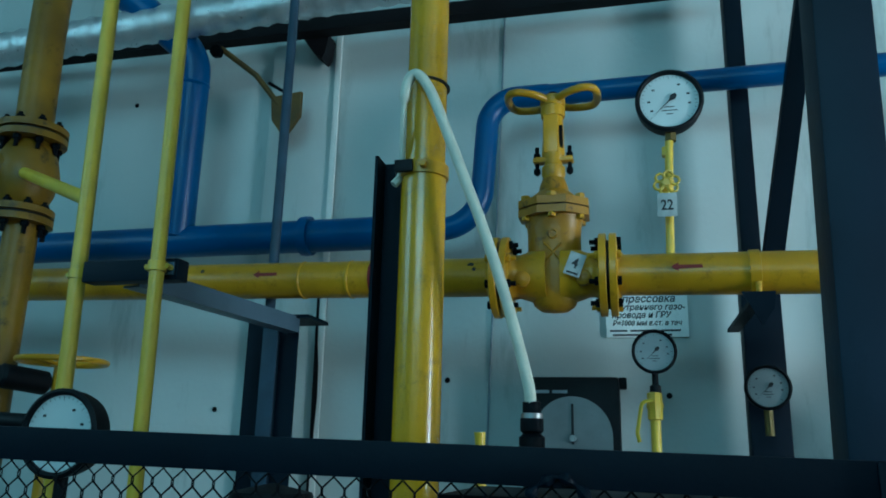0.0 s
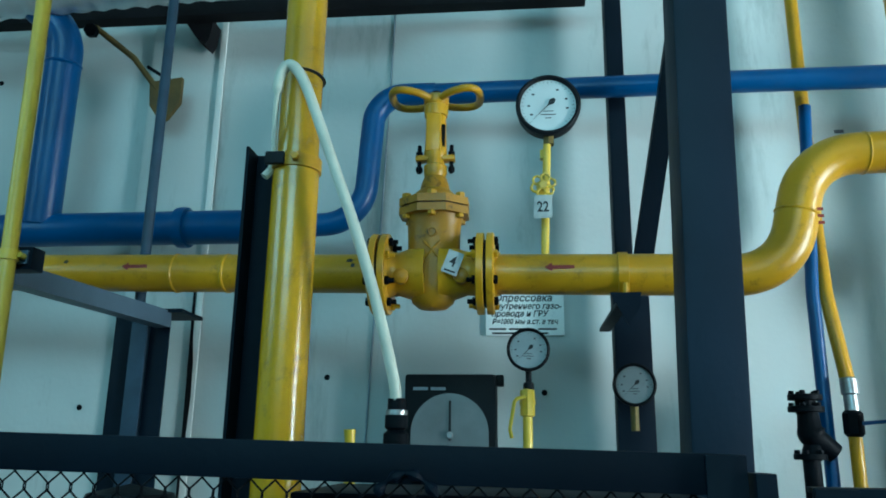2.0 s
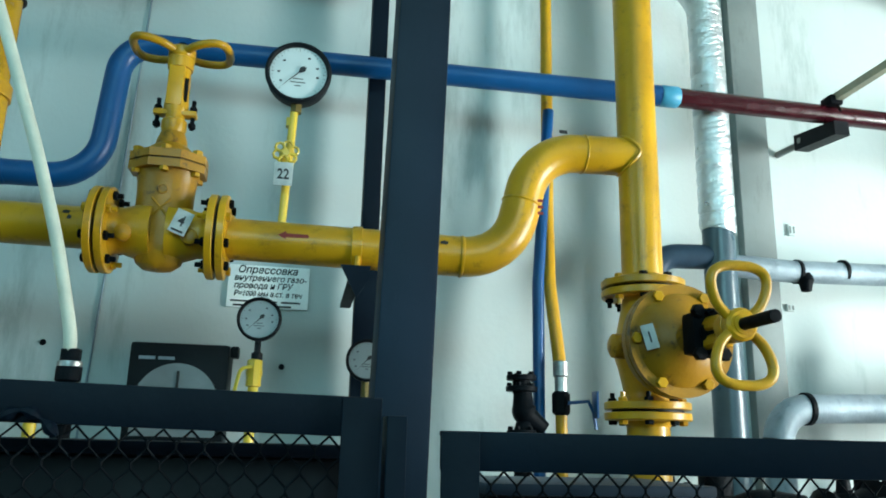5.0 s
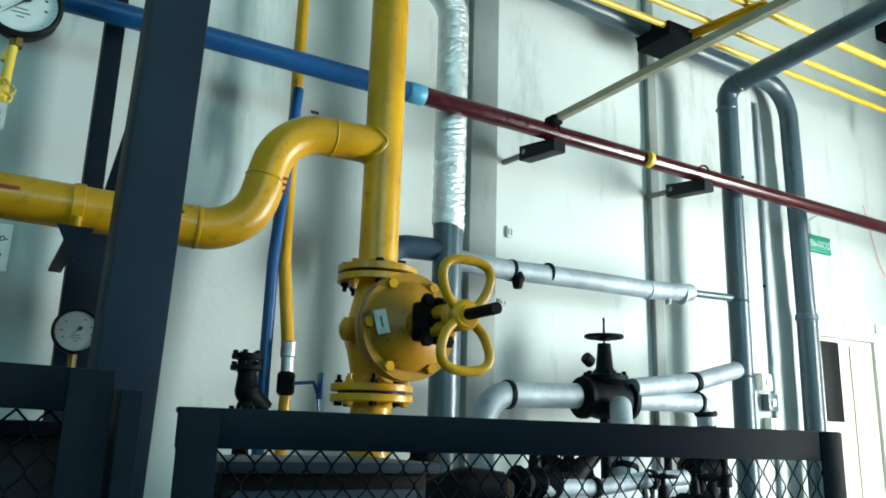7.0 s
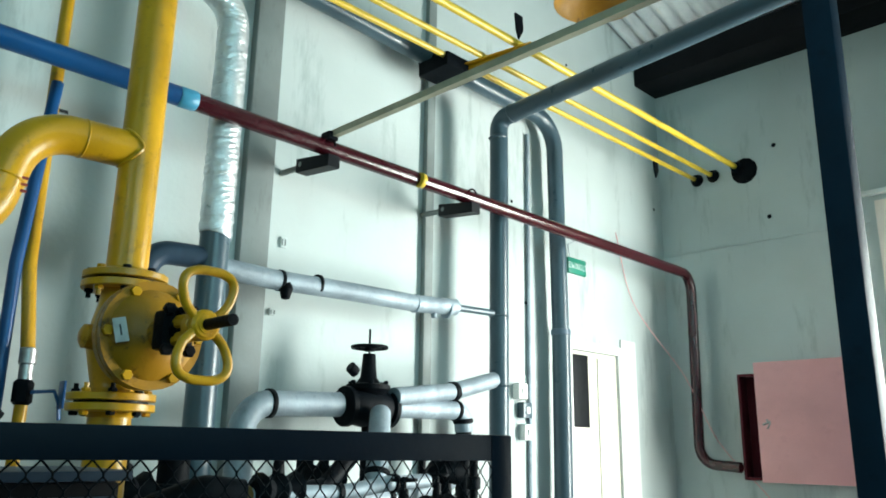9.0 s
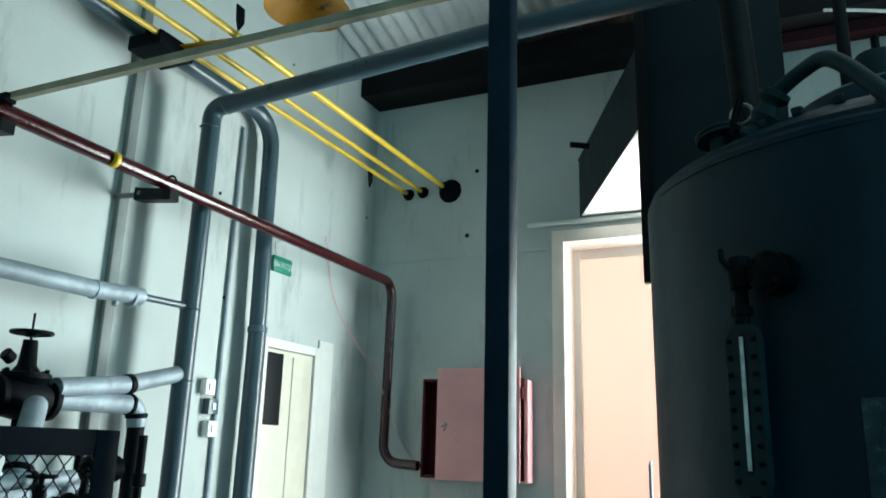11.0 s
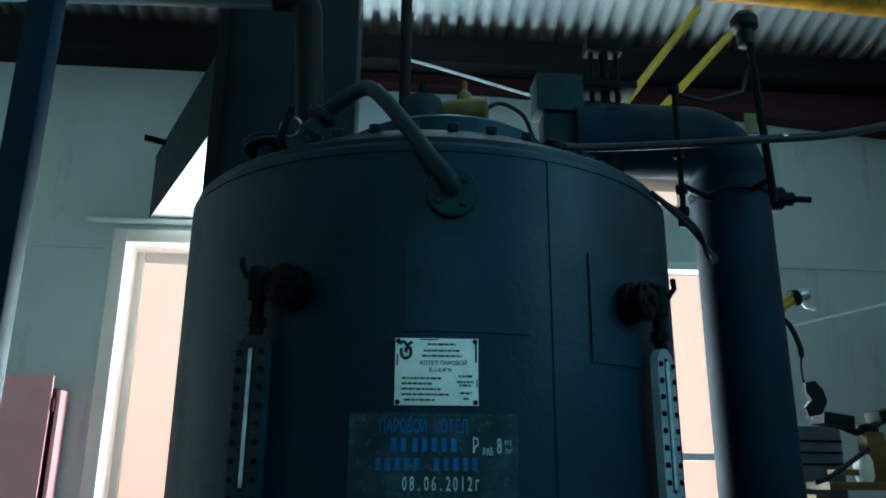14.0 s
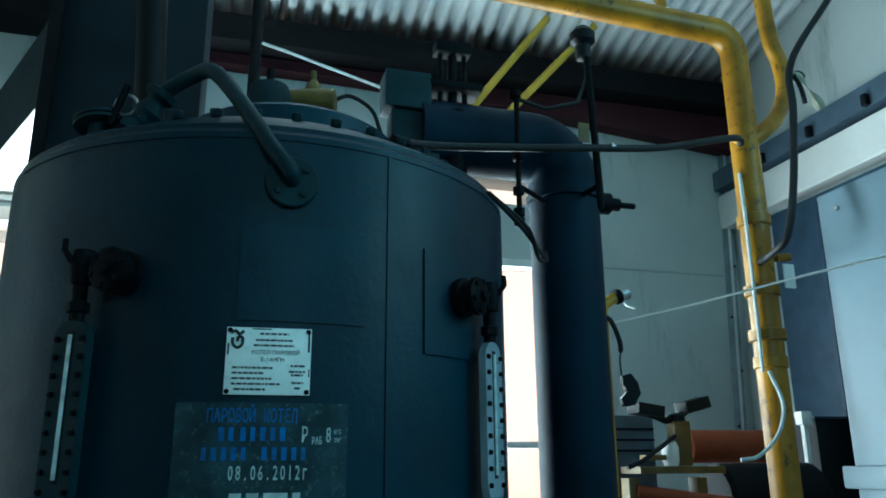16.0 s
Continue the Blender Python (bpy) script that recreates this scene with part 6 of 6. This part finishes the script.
# flange and swan pipe on the shell
m = on_shell(0.0, 2.256, 0.0)
ff = thing("steam_branch", "grey bent steam pipe on a round bolted flange", "pipe", m.translation)
part("flange", lathe(B(), [(0.0, 0.0), (0.073, 0.0), (0.075, 0.004), (0.075, 0.018), (0.071, 0.022), (0.0, 0.022)], m, 30), BOILR, ff)
for k in range(4):
    a = math.pi * k / 2 + 0.7
    part("bolt", hexbolt(B(), m @ Vector((0.05 * math.cos(a), 0.05 * math.sin(a), 0.022)), m.to_3x3() @ Vector((0, 0, 1)), 0.009, 0.01), BOILR, ff)
part("pipe", sweep(B(), spline([m @ Vector((0.0, 0, 0.0)), m @ Vector((-0.01, 0.02, 0.05)), (2.43, -0.60, 2.36), (2.50, -0.53, 2.49), (2.58, -0.455, 2.62), (2.64, -0.41, 2.675), (2.70, -0.36, 2.68), (2.74, -0.29, 2.645), (2.76, -0.25, 2.60)], 6), 0.025, 16), BOILR, ff)
part("valve", lathe(B(), [(0.02, -0.09), (0.05, -0.08), (0.05, -0.06), (0.028, -0.04), (0.045, 0.0), (0.028, 0.04), (0.05, 0.06), (0.05, 0.08), (0.03, 0.09)], axis((2.77, -0.23, 2.57), (0.1, 0.35, -0.6)), 14), BOILR, ff)
for s in (-1, 1):
    part("joint_flange", lathe(B(), [(0.02, s * 0.0085 - 0.0055), (0.075, s * 0.0085 - 0.0055), (0.075, s * 0.0085 + 0.0055), (0.02, s * 0.0085 + 0.0055)], axis((2.83, -0.08, 2.545), (0.1, 0.2, 1)), 20), BOILR, ff)
part("neck", cyl(B(), (2.83, -0.08, 2.40), (2.83, -0.08, 2.56), 0.03, 12), BOILR, ff)
part("handle_ring", sweep(B(), [(2.80 + 0.012 * math.cos(a * 0.524), -0.16 + 0.035 * math.cos(a * 0.524), 2.60 + 0.035 * math.sin(a * 0.524)) for a in range(12)], 0.006, 6, True), STEEL, ff)
part("stem", cyl(B(), (2.78, -0.12, 2.52), (2.78, -0.16, 2.66), 0.012, 8), IRON, ff)


def crown_item(name, label, category, x, y, build, lift=0.0):
    t = thing(name, label, category, (x, y, 2.7))
    build(t, x, y)
    t.location.z += lift
    return t


def motor(t, x, y):
    part("body", lathe(B(), [(0.0, 2.70), (0.09, 2.70), (0.09, 2.80), (0.075, 2.85), (0.0, 2.87)], Matrix.Translation((x, y, 0)), 20), BOILR, t)
    part("top_nut", cyl(B(), (x, y, 2.86), (x, y, 2.93), 0.015, 8), IRON, t)


def brass_valve(t, x, y):
    part("body", lathe(B(), [(0.0, -0.1), (0.055, -0.09), (0.06, 0.0), (0.055, 0.09), (0.0, 0.1)], axis((x, y, 2.82), (0.3, 1, 0)), 18), BRASS, t)
    part("foot", cyl(B(), (x, y, 2.68), (x, y, 2.78), 0.03, 12), IRON, t)
    part("spring_cap", lathe(B(), [(0.035, 0.05), (0.03, 0.08), (0.012, 0.1), (0.012, 0.14)], Matrix.Translation((x, y, 2.82)), 12), BRASS, t)
    part("lever", sweep(B(), spline([(x, y - 0.08, 2.84), (x, y - 0.15, 2.87), (x, y - 0.24, 2.82), (x, y - 0.28, 2.72)], 5), 0.009, 8), RUBBER, t)


def relay_box(t, x, y):
    part("box", box(B(), x - 0.07, x + 0.07, y - 0.10, y + 0.10, 2.93, 3.10, 0.01), BOILR, t)
    part("foot", box(B(), x - 0.05, x + 0.06, y - 0.14, y + 0.07, 2.58, 2.929, 0.012), BOILR, t)


def safety_valve(t, x, y):
    part("body", lathe(B(), [(0.06, 2.60), (0.06, 2.90), (0.09, 2.91), (0.09, 2.94), (0.05, 2.96)], Matrix.Translation((x, y, 0)), 18), IRON, t)
    for s in (-1, 1):
        part("yoke", cyl(B(), (x, y + s * 0.055, 2.94), (x, y + s * 0.055, 3.24), 0.012, 8), IRON, t)
    part("yoke_head", box(B(), x - 0.04, x + 0.04, y - 0.08, y + 0.08, 3.235, 3.29, 0.008), IRON, t)
    part("spring", cyl(B(), (x, y, 2.95), (x, y, 3.23), 0.022, 10), IRON, t)
    part("base_plate", box(B(), x - 0.07, x + 0.07, y - 0.12, y + 0.12, 3.05, 3.08, 0.005), IRON, t)


crown_item("control_motor", "round grey actuator on the boiler crown", "actuator", 3.22, -0.62, motor, 0.085)
crown_item("safety_valve", "brass yellow relief valve with black lever", "valve", 3.22, -0.79, brass_valve, 0.07)
crown_item("relay_box", "grey relay box on the boiler crown", "box", 3.3, -1.19, relay_box)
crown_item("safety_valve", "dark spring safety valve with yoke", "valve", 3.3, -1.40, safety_valve)
for x, y, r in ((2.95, -0.90, 0.06), (3.0, -1.06, 0.07), (2.95, -0.45, 0.045), (3.05, -0.30, 0.04)):
    t = thing("crown_plug", "sooty plug lid on the boiler crown", "lid", (x, y, 2.6), "crown plugs")
    part("lid", lathe(B(), [(r, -0.1), (r, 0.03), (r * 0.8, 0.05), (0, 0.055)], Matrix.Translation((x, y, 2.60)), 16), IRON, t)
solo("overhead_wire", sweep(B(), [(5.27, -0.6, 4.31), (5.2, -0.77, 4.23), (5.2, -1.49, 4.03), (5.44, -1.62, 4.12)], 0.011, 8), STENW, "thin pale wire under the eaves beam", "wire")

# ---- big duct beside the boiler ----
du = thing("air_duct", "thick dark blue round duct with elbow into the boiler", "duct", (3.35, -1.93, 0))
part("duct", sweep(B(), fillet([(3.35, -1.93, 0), (3.35, -1.93, 2.86), (3.35, -1.25, 2.86)], 0.17, 10), 0.155, 36), DUCT, du)
part("collar", lathe(B(), [(0.155, -0.02), (0.168, -0.015), (0.168, 0.015), (0.155, 0.02)], Matrix.Translation((3.35, -1.93, 2.62)), 36), DUCT, du)
part("probe", lathe(B(), [(0.05, 0.0), (0.05, 0.05), (0.03, 0.055), (0.03, 0.1), (0.014, 0.105), (0.014, 0.18), (0.0, 0.185)], axis((3.34, -2.095, 2.62), (0, -1, 0)), 12), IRON, du)
lg = thing("level_pipe", "thin dark pipe with cocks between boiler and duct", "pipe", (3.05, -1.61, 2.4))
part("pipe", sweep(B(), [(3.1, -1.62, 2.99), (3.1, -1.615, 2.40)], 0.012, 8), IRON, lg)
for z in (2.98, 2.70, 2.55, 2.46, 2.42):
    part("fitting", lathe(B(), [(0.012, -0.02), (0.024, -0.015), (0.024, 0.015), (0.012, 0.02)], Matrix.Translation((3.1, -1.615, z)), 8), IRON, lg)
part("cross_arm", sweep(B(), [(3.1, -1.62, 2.96), (3.1, -1.75, 2.93), (3.1, -1.9, 2.98), (3.1, -1.95, 3.1)], 0.009, 8), RUBBER, lg)
part("link", cyl(B(), (3.1, -1.615, 2.57), (3.25, -1.8, 2.57), 0.012, 8), IRON, lg)
sn = thing("sensor_mast", "dark sensor mast with bulb beside the duct", "sensor", (3.08, -1.94, 2.5))
part("mast", sweep(B(), [(3.08, -1.97, 2.5), (3.08, -1.945, 3.22)], 0.016, 8), IRON, sn)
part("bulb", lathe(B(), [(0.0, 3.17), (0.03, 3.18), (0.035, 3.24), (0.055, 3.26), (0.055, 3.30), (0.03, 3.33), (0.0, 3.33)], Matrix.Translation((3.08, -1.93, 0)), 14), BLACK, sn)
part("tag", box(B(), 3.055, 3.063, -1.925, -1.875, 2.78, 2.865, 0.003), DIMYEL, sn, "dull yellow tag")
part("bracket", cyl(B(), (3.08, -1.965, 2.6), (3.2, -1.95, 2.6), 0.012, 8), IRON, sn)
bh = thing("black_hose", "black hose slung from boiler to gas pipe", "hose", (2.9, -1.05, 2.62))
part("tube", sweep(B(), spline([(2.9, -1.05, 2.62), (2.98, -1.238, 2.655), (3.0, -1.55, 2.69), (3.0, -1.884, 2.726), (3.05, -2.26, 2.79), (3.2, -2.717, 2.95), (3.4, -2.94, 3.05), (3.47, -2.99, 3.06)], 8), 0.016, 12), RUBBER, bh)
part("end_fitting", lathe(B(), [(0.014, -0.04), (0.022, -0.035), (0.022, 0.0), (0.028, 0.004), (0.028, 0.03), (0.014, 0.034)], axis((2.915, -1.08, 2.623), (-0.3, 0.8, -0.1)), 10), IRON, bh, "dark screwed hose end")
part("hose_clip", lathe(B(), [(0.0145, -0.012), (0.0185, -0.01), (0.0185, 0.01), (0.0145, 0.012)], axis((3.012, -2.0, 2.745), (0.1, -1, 0.16)), 14), STEEL, bh, "bright hose clip")
for k in range(2):
    solo("coiled_wire", sweep(B(), spline([(2.75, -1.36, 2.40), (2.72, -1.47 - 0.02 * k, 2.27), (2.8, -1.56, 2.22 - 0.03 * k), (3.0, -1.68, 2.24), (3.1, -1.72, 2.3)], 6), 0.008, 6), RUBBER, "loose black wire loop beside the boiler", "wire", "loose wires")

# ---- yellow gas frame on the south side ----
yf = thing("gas_loop", "thick yellow gas pipe frame with couplings", "pipe", (3.5, -3.04, 0))
# The backlit darkness of this pipe is painted in by OCH.
part("pipe", sweep(B(), fillet([(3.5, -1.2, 3.80), (3.5, -3.04, 3.72), (3.5, -3.04, 0)], 0.14, 9), 0.07, 24), OCH, yf)
part("spur", cyl(B(), (3.5, -2.62, 3.75), (3.5, -2.62, 4.6), 0.03, 12), OCH, yf)
for z, r in ((2.66, 0.082), (2.30, 0.085), (2.08, 0.088), (1.95, 0.08)):
    part("coupling", lathe(B(), [(0.07, -0.03), (r, -0.025), (r, 0.025), (0.07, 0.03)], Matrix.Translation((3.5, -3.04, z)), 24), OCH, yf)
part("side_bow", sweep(B(), spline([(3.5, -2.99, 3.05), (3.47, -3.119, 3.135), (3.47, -3.243, 3.253), (3.47, -3.309, 3.41), (3.47, -3.3, 3.578), (3.47, -3.256, 3.742), (3.47, -3.225, 4.3)], 7), 0.043, 14), OCH, yf)
part("cord", sweep(B(), spline([(3.47, -2.965, 2.9), (3.46, -2.962, 2.6), (3.455, -2.958, 2.2), (3.45, -2.95, 1.9)], 6), 0.009, 8), STENW, yf, "white cord along the pipe")
part("cord", sweep(B(), spline([(3.42, -2.96, 1.9), (3.40, -3.0, 1.75), (3.40, -2.96, 1.62), (3.42, -2.86, 1.52), (3.45, -2.78, 1.50)], 6), 0.009, 8), STENW, yf, "white cord tail")
part("tag", box(B(), 3.40, 3.41, -3.16, -3.10, 2.30, 2.42, 0.003), PAPER, yf, "white tag")
part("side_cock", cyl(B(), (3.45, -3.1, 2.46), (3.45, -3.18, 2.47), 0.02, 10), OCH, yf)
for y0, y1 in ((-2.09, -2.62), (-2.36, -3.0)):
    solo("yellow_stay", sweep(B(), [(5.0, y0 + 0.05, 3.85), (4.93, y1, 4.62)], 0.028, 12), YELT, "thin yellow stay pipe under the roof", "pipe", "yellow stays")
solo("black_cable", sweep(B(), spline([(3.2, -3.7, 4.2), (3.2, -3.419, 3.809), (3.2, -3.131, 3.406), (3.2, -3.102, 3.126), (3.2, -3.043, 2.741), (3.2, -2.975, 2.5), (3.3, -2.97, 2.44), (3.44, -3.0, 2.43)], 8), 0.018, 8), RUBBER, "black cable hanging by the yellow frame", "cable")
hk = thing("rope_knot", "knotted yellow cord end on the black cable", "cord", (3.2, -3.25, 3.25))
part("cord", sweep(B(), spline([(3.2, -3.125, 3.34), (3.19, -3.17, 3.30), (3.19, -3.22, 3.24), (3.19, -3.265, 3.165)], 6), lambda f: 0.014 + 0.012 * math.sin(9 * f), 8), OLIVE, hk)
part("loop", sweep(B(), [(3.2, -3.165 + 0.028 * math.cos(a * 0.524), 3.335 + 0.022 * math.sin(a * 0.524)) for a in range(12)], 0.008, 6, True), RUBBER, hk)
part("tail", sweep(B(), spline([(3.19, -3.13, 3.33), (3.18, -3.15, 3.25), (3.19, -3.17, 3.18)], 5), 0.012, 7), RUBBER, hk)
solo("white_rope", sweep(B(), spline([(3.62, -2.245, 2.125), (3.4, -2.555, 2.185), (3.05, -2.875, 2.257), (2.69, -3.198, 2.319)], 6), 0.005, 6), TRIM, "thin white rope stretched from gas lance to cabinet", "rope")

# conduits in the corner
rw = thing("cable_raceway", "pale flat steel raceway with round top in the corner", "raceway", (EAST, -4.3, 0))
ends = [(0.036 * math.cos(a), 0.036 * math.sin(a)) for a in np.linspace(0, math.pi, 9)]
part("channel", prism(B(), [(-4.465 + y, 4.09 + z) for y, z in ends] + [(-4.306, 0.01), (-4.234, 0.01)], Matrix.Translation((EAST - 0.045, 0, 0)) @ YZ, 0.044), WRAP, rw)
part("inner_strip", prism(B(), [(-4.462 + 0.3 * y, 4.06 + 0.3 * z) for y, z in ends] + [(-4.282, 0.02), (-4.262, 0.02)], Matrix.Translation((EAST - 0.05, 0, 0)) @ YZ, 0.0049), TRIM, rw)
for k in range(9):
    z = 0.5 + 0.42 * k
    part("bolt", hexbolt(B(), (EAST - 0.0452, -4.243 - 0.0475 * z + (0.008 if k % 2 else -0.05), z), (-1, 0, 0), 0.011, 0.012), IRON, rw)

# ---- burner set low behind the duct ----
bu = thing("gas_burner", "yellow and orange gas burner with black control boxes", "burner", (4.0, -2.9, 0))
part("orange_body", cyl(B(), (4.25, -3.0, 1.58), (4.25, -3.55, 1.58), 0.09, 26, 0.02), ORANGE, bu, "orange fan housing")
part("black_drum", cyl(B(), (4.0, -3.0, 1.32), (4.0, -3.6, 1.32), 0.17, 26, 0.02), BLACK, bu)
part("yellow_block", box(B(), 3.85, 4.05, -2.98, -2.50, 1.44, 1.475, 0.006), DIMYEL, bu)
part("yellow_stalk", box(B(), 3.92, 4.0, -2.845, -2.751, 1.476, 1.70, 0.01), DIMYEL, bu)
part("yellow_legs", box(box(B(), 3.9, 3.98, -2.52, -2.46, 0, 1.42, 0.005), 3.9, 3.98, -2.90, -2.84, 0, 1.42, 0.005), DIMYEL, bu)
part("black_box", box(B(), -0.06, 0.06, -0.072, 0.072, -0.03, 0.03, 0.006, Matrix.Translation((3.95, -2.886, 1.78)) @ Matrix.Rotation(radians(-14), 4, "X")), BLACK, bu)
part("black_box", box(B(), -0.06, 0.06, -0.075, 0.075, -0.028, 0.028, 0.006, Matrix.Translation((3.95, -2.614, 1.752)) @ Matrix.Rotation(radians(8), 4, "X")), BLACK, bu)
part("box_arm", sweep(B(), [(3.95, -2.62, 1.74), (3.95, -2.72, 1.70), (3.96, -2.8, 1.715), (3.95, -2.87, 1.765)], 0.018, 8), BLACK, bu)
part("fan_cap", lathe(B(), [(0.045, 0.0), (0.045, 0.03), (0.02, 0.04), (0.0, 0.042)], Matrix.Translation((3.96, -2.79, 1.70)), 14), BLACK, bu)
part("yellow_bar", box(B(), 3.86, 3.94, -2.713, -2.549, 1.504, 1.53, 0.005), DIMYEL, bu)
part("black_lead", sweep(B(), spline([(3.84, -2.70, 1.62), (3.83, -2.6, 1.56), (3.83, -2.5, 1.50), (3.83, -2.42, 1.47)], 6), 0.012, 8), RUBBER, bu)
part("beacon", lathe(B(), [(0.0, 1.60), (0.03, 1.595), (0.042, 1.565), (0.042, 1.5), (0.034, 1.476), (0.0, 1.476)], Matrix.Translation((3.88, -2.69, 0)), 14), TRIM, bu, "white round lamp")
part("shaft", cyl(B(), (3.9, -2.5, 1.36), (3.78, -2.95, 1.30), 0.03, 12), ORANGE, bu)
tr = thing("cable_tray", "grey perforated cable tray cabinet", "tray", (4.15, -2.55, 0))
part("body", box(B(), 4.12, 4.32, -2.749, -2.43, 0, 1.736, 0.006), STEELB, tr)
for k in range(3):
    part("rail", box(B(), 4.11, 4.12, -2.745, -2.435, 1.55 + 0.055 * k, 1.56 + 0.055 * k), NAVY, tr)
lp = thing("gas_lance", "thin yellow pipe with swivel end and hanging plug", "pipe", (3.6, -2.23, 0))
part("pipe", sweep(B(), fillet([(3.6, -2.214, 0), (3.6, -2.218, 2.205), (3.6, -2.319, 2.272)], 0.06), 0.026, 12), YEL, lp)
part("collar", lathe(B(), [(0.026, 0), (0.036, 0.003), (0.036, 0.03), (0.026, 0.033)], axis((3.6, -2.285, 2.248), (0, -1, 0.38)), 12), IRON, lp)
part("tip", lathe(B(), [(0.032, 0), (0.032, 0.04), (0.0, 0.042)], axis((3.6, -2.318, 2.263), (0, -1, 0.38)), 12), STEEL, lp)
part("ribbon", sweep(B(), [(3.6, -2.33, 2.24), (3.59, -2.345, 2.215), (3.6, -2.39, 2.205)], 0.008, 6), TRIM, lp, "white tape")
pg = thing("hanging_plug", "black plug hanging on a bent cable", "plug", (3.6, -2.4, 1.8))
part("cable", sweep(B(), spline([(3.58, -2.2, 2.14), (3.56, -2.215, 2.145), (3.56, -2.247, 2.111), (3.56, -2.278, 2.019), (3.56, -2.27, 1.94), (3.56, -2.275, 1.86)], 6), lambda f: 0.012 if f < 0.7 else 0.004, 8), RUBBER, pg)
part("plug", prism(B(), [(-0.03, 0.06), (0.01, 0.07), (0.04, 0.03), (0.05, -0.02), (0.02, -0.07), (-0.03, -0.08), (-0.04, -0.04), (-0.01, -0.01), (-0.03, 0.02)], facing((3.56, -2.297, 1.813), (-1, 0.2, 0)), 0.04), BLACK, pg)
vs = thing("brass_valve_set", "brass yellow valve set beside the boiler", "valve", (3.9, -2.0, 0))
part("body", lathe(B(), [(0.03, 1.2), (0.07, 1.25), (0.05, 1.33), (0.08, 1.38), (0.04, 1.45), (0.04, 1.52), (0.0, 1.53)], Matrix.Translation((4.3, -2.25, 0)), 14), YELT, vs)
part("leg", cyl(B(), (4.3, -2.25, 0), (4.3, -2.25, 1.21), 0.03, 10), IRON, vs)
part("gauge_head", cyl(B(), (4.26, -2.25, 1.66), (4.20, -2.25, 1.66), 0.06, 18, 0.006), STEEL, vs)
part("neck", cyl(B(), (4.29, -2.25, 1.52), (4.24, -2.25, 1.62), 0.012, 8), STEEL, vs)

# ---- south side: crane beam, pale cabinet ----
solo("crane_beam", box(box(B(), 1.5, EAST - 0.01, SOUTH + 0.001, SOUTH + 0.12, 3.34, 3.62, 0.008), 1.5, EAST - 0.01, SOUTH + 0.121, SOUTH + 0.125, 3.36, 3.60), TRIM, "white beam along the south wall", "beam", kind="structure")
solo("cable_duct", box(B(), 1.5, EAST - 0.02, SOUTH + 0.001, SOUTH + 0.16, 3.66, 3.82, 0.006), STEELB, "grey blue cable duct over the white beam", "duct", kind="structure")
for k in range(5):
    solo("duct_clip", box(B(), 2.9 + 0.5 * k, 2.94 + 0.5 * k, SOUTH + 0.161, SOUTH + 0.20, 3.66, 3.74, 0.006), BLACK, "small black clip on the cable duct", "clip", "duct clips")
pc = thing("pale_cabinet", "tall pale blue sheet metal cabinet", "cabinet", (2.6, -3.5, 0))
part("body", box(B(), 2.0, 3.24, -3.9, -3.2, 0, 2.714, 0.01), PALEB, pc)
part("ledge", box(B(), 1.98, 3.275, -3.93, -3.16, 1.377, 1.472, 0.01), PALEB, pc)
part("rivet", hexbolt(B(), (3.12, -3.2, 2.62), (0, 1, 0), 0.012, 0.01), STEEL, pc)
mp2 = thing("switch_post", "slim white control post with a square head", "switch", (4.2, -3.775, 0))
part("post", box(B(), 4.18, 4.21, -3.79, -3.76, 0, 1.70, 0.004), TRIM, mp2)
part("head", box(B(), 4.17, 4.23, -3.815, -3.745, 1.70, 1.775, 0.008), TRIM, mp2)
dk = thing("dark_cabinet", "low black switch cabinet beside the white post", "cabinet", (4.3, -4.0, 0))
part("body", box(B(), 4.2, 4.5, -4.1, -3.86, 0, 1.735, 0.008), BLACK, dk)
part("lid", box(B(), 4.19, 4.51, -4.11, -3.85, 1.7355, 1.75, 0.004), RODB, dk)
# Ribbed dark sheet added to darken this stretch of the south wall.
tp = thing("dark_wall_sheet", "tall dark slate sheet added over a dark stretch of south wall", "panel", (4.3, -4.4, 0))
part("sheet", box(B(), 3.5, 4.92, SOUTH + 0.001, -4.33, 0, 3.25, 0.006), RODB, tp)
for x in (3.97, 4.44):
    part("rib", box(B(), x, x + 0.03, -4.33, -4.315, 0.05, 3.2, 0.003), RODB, tp)
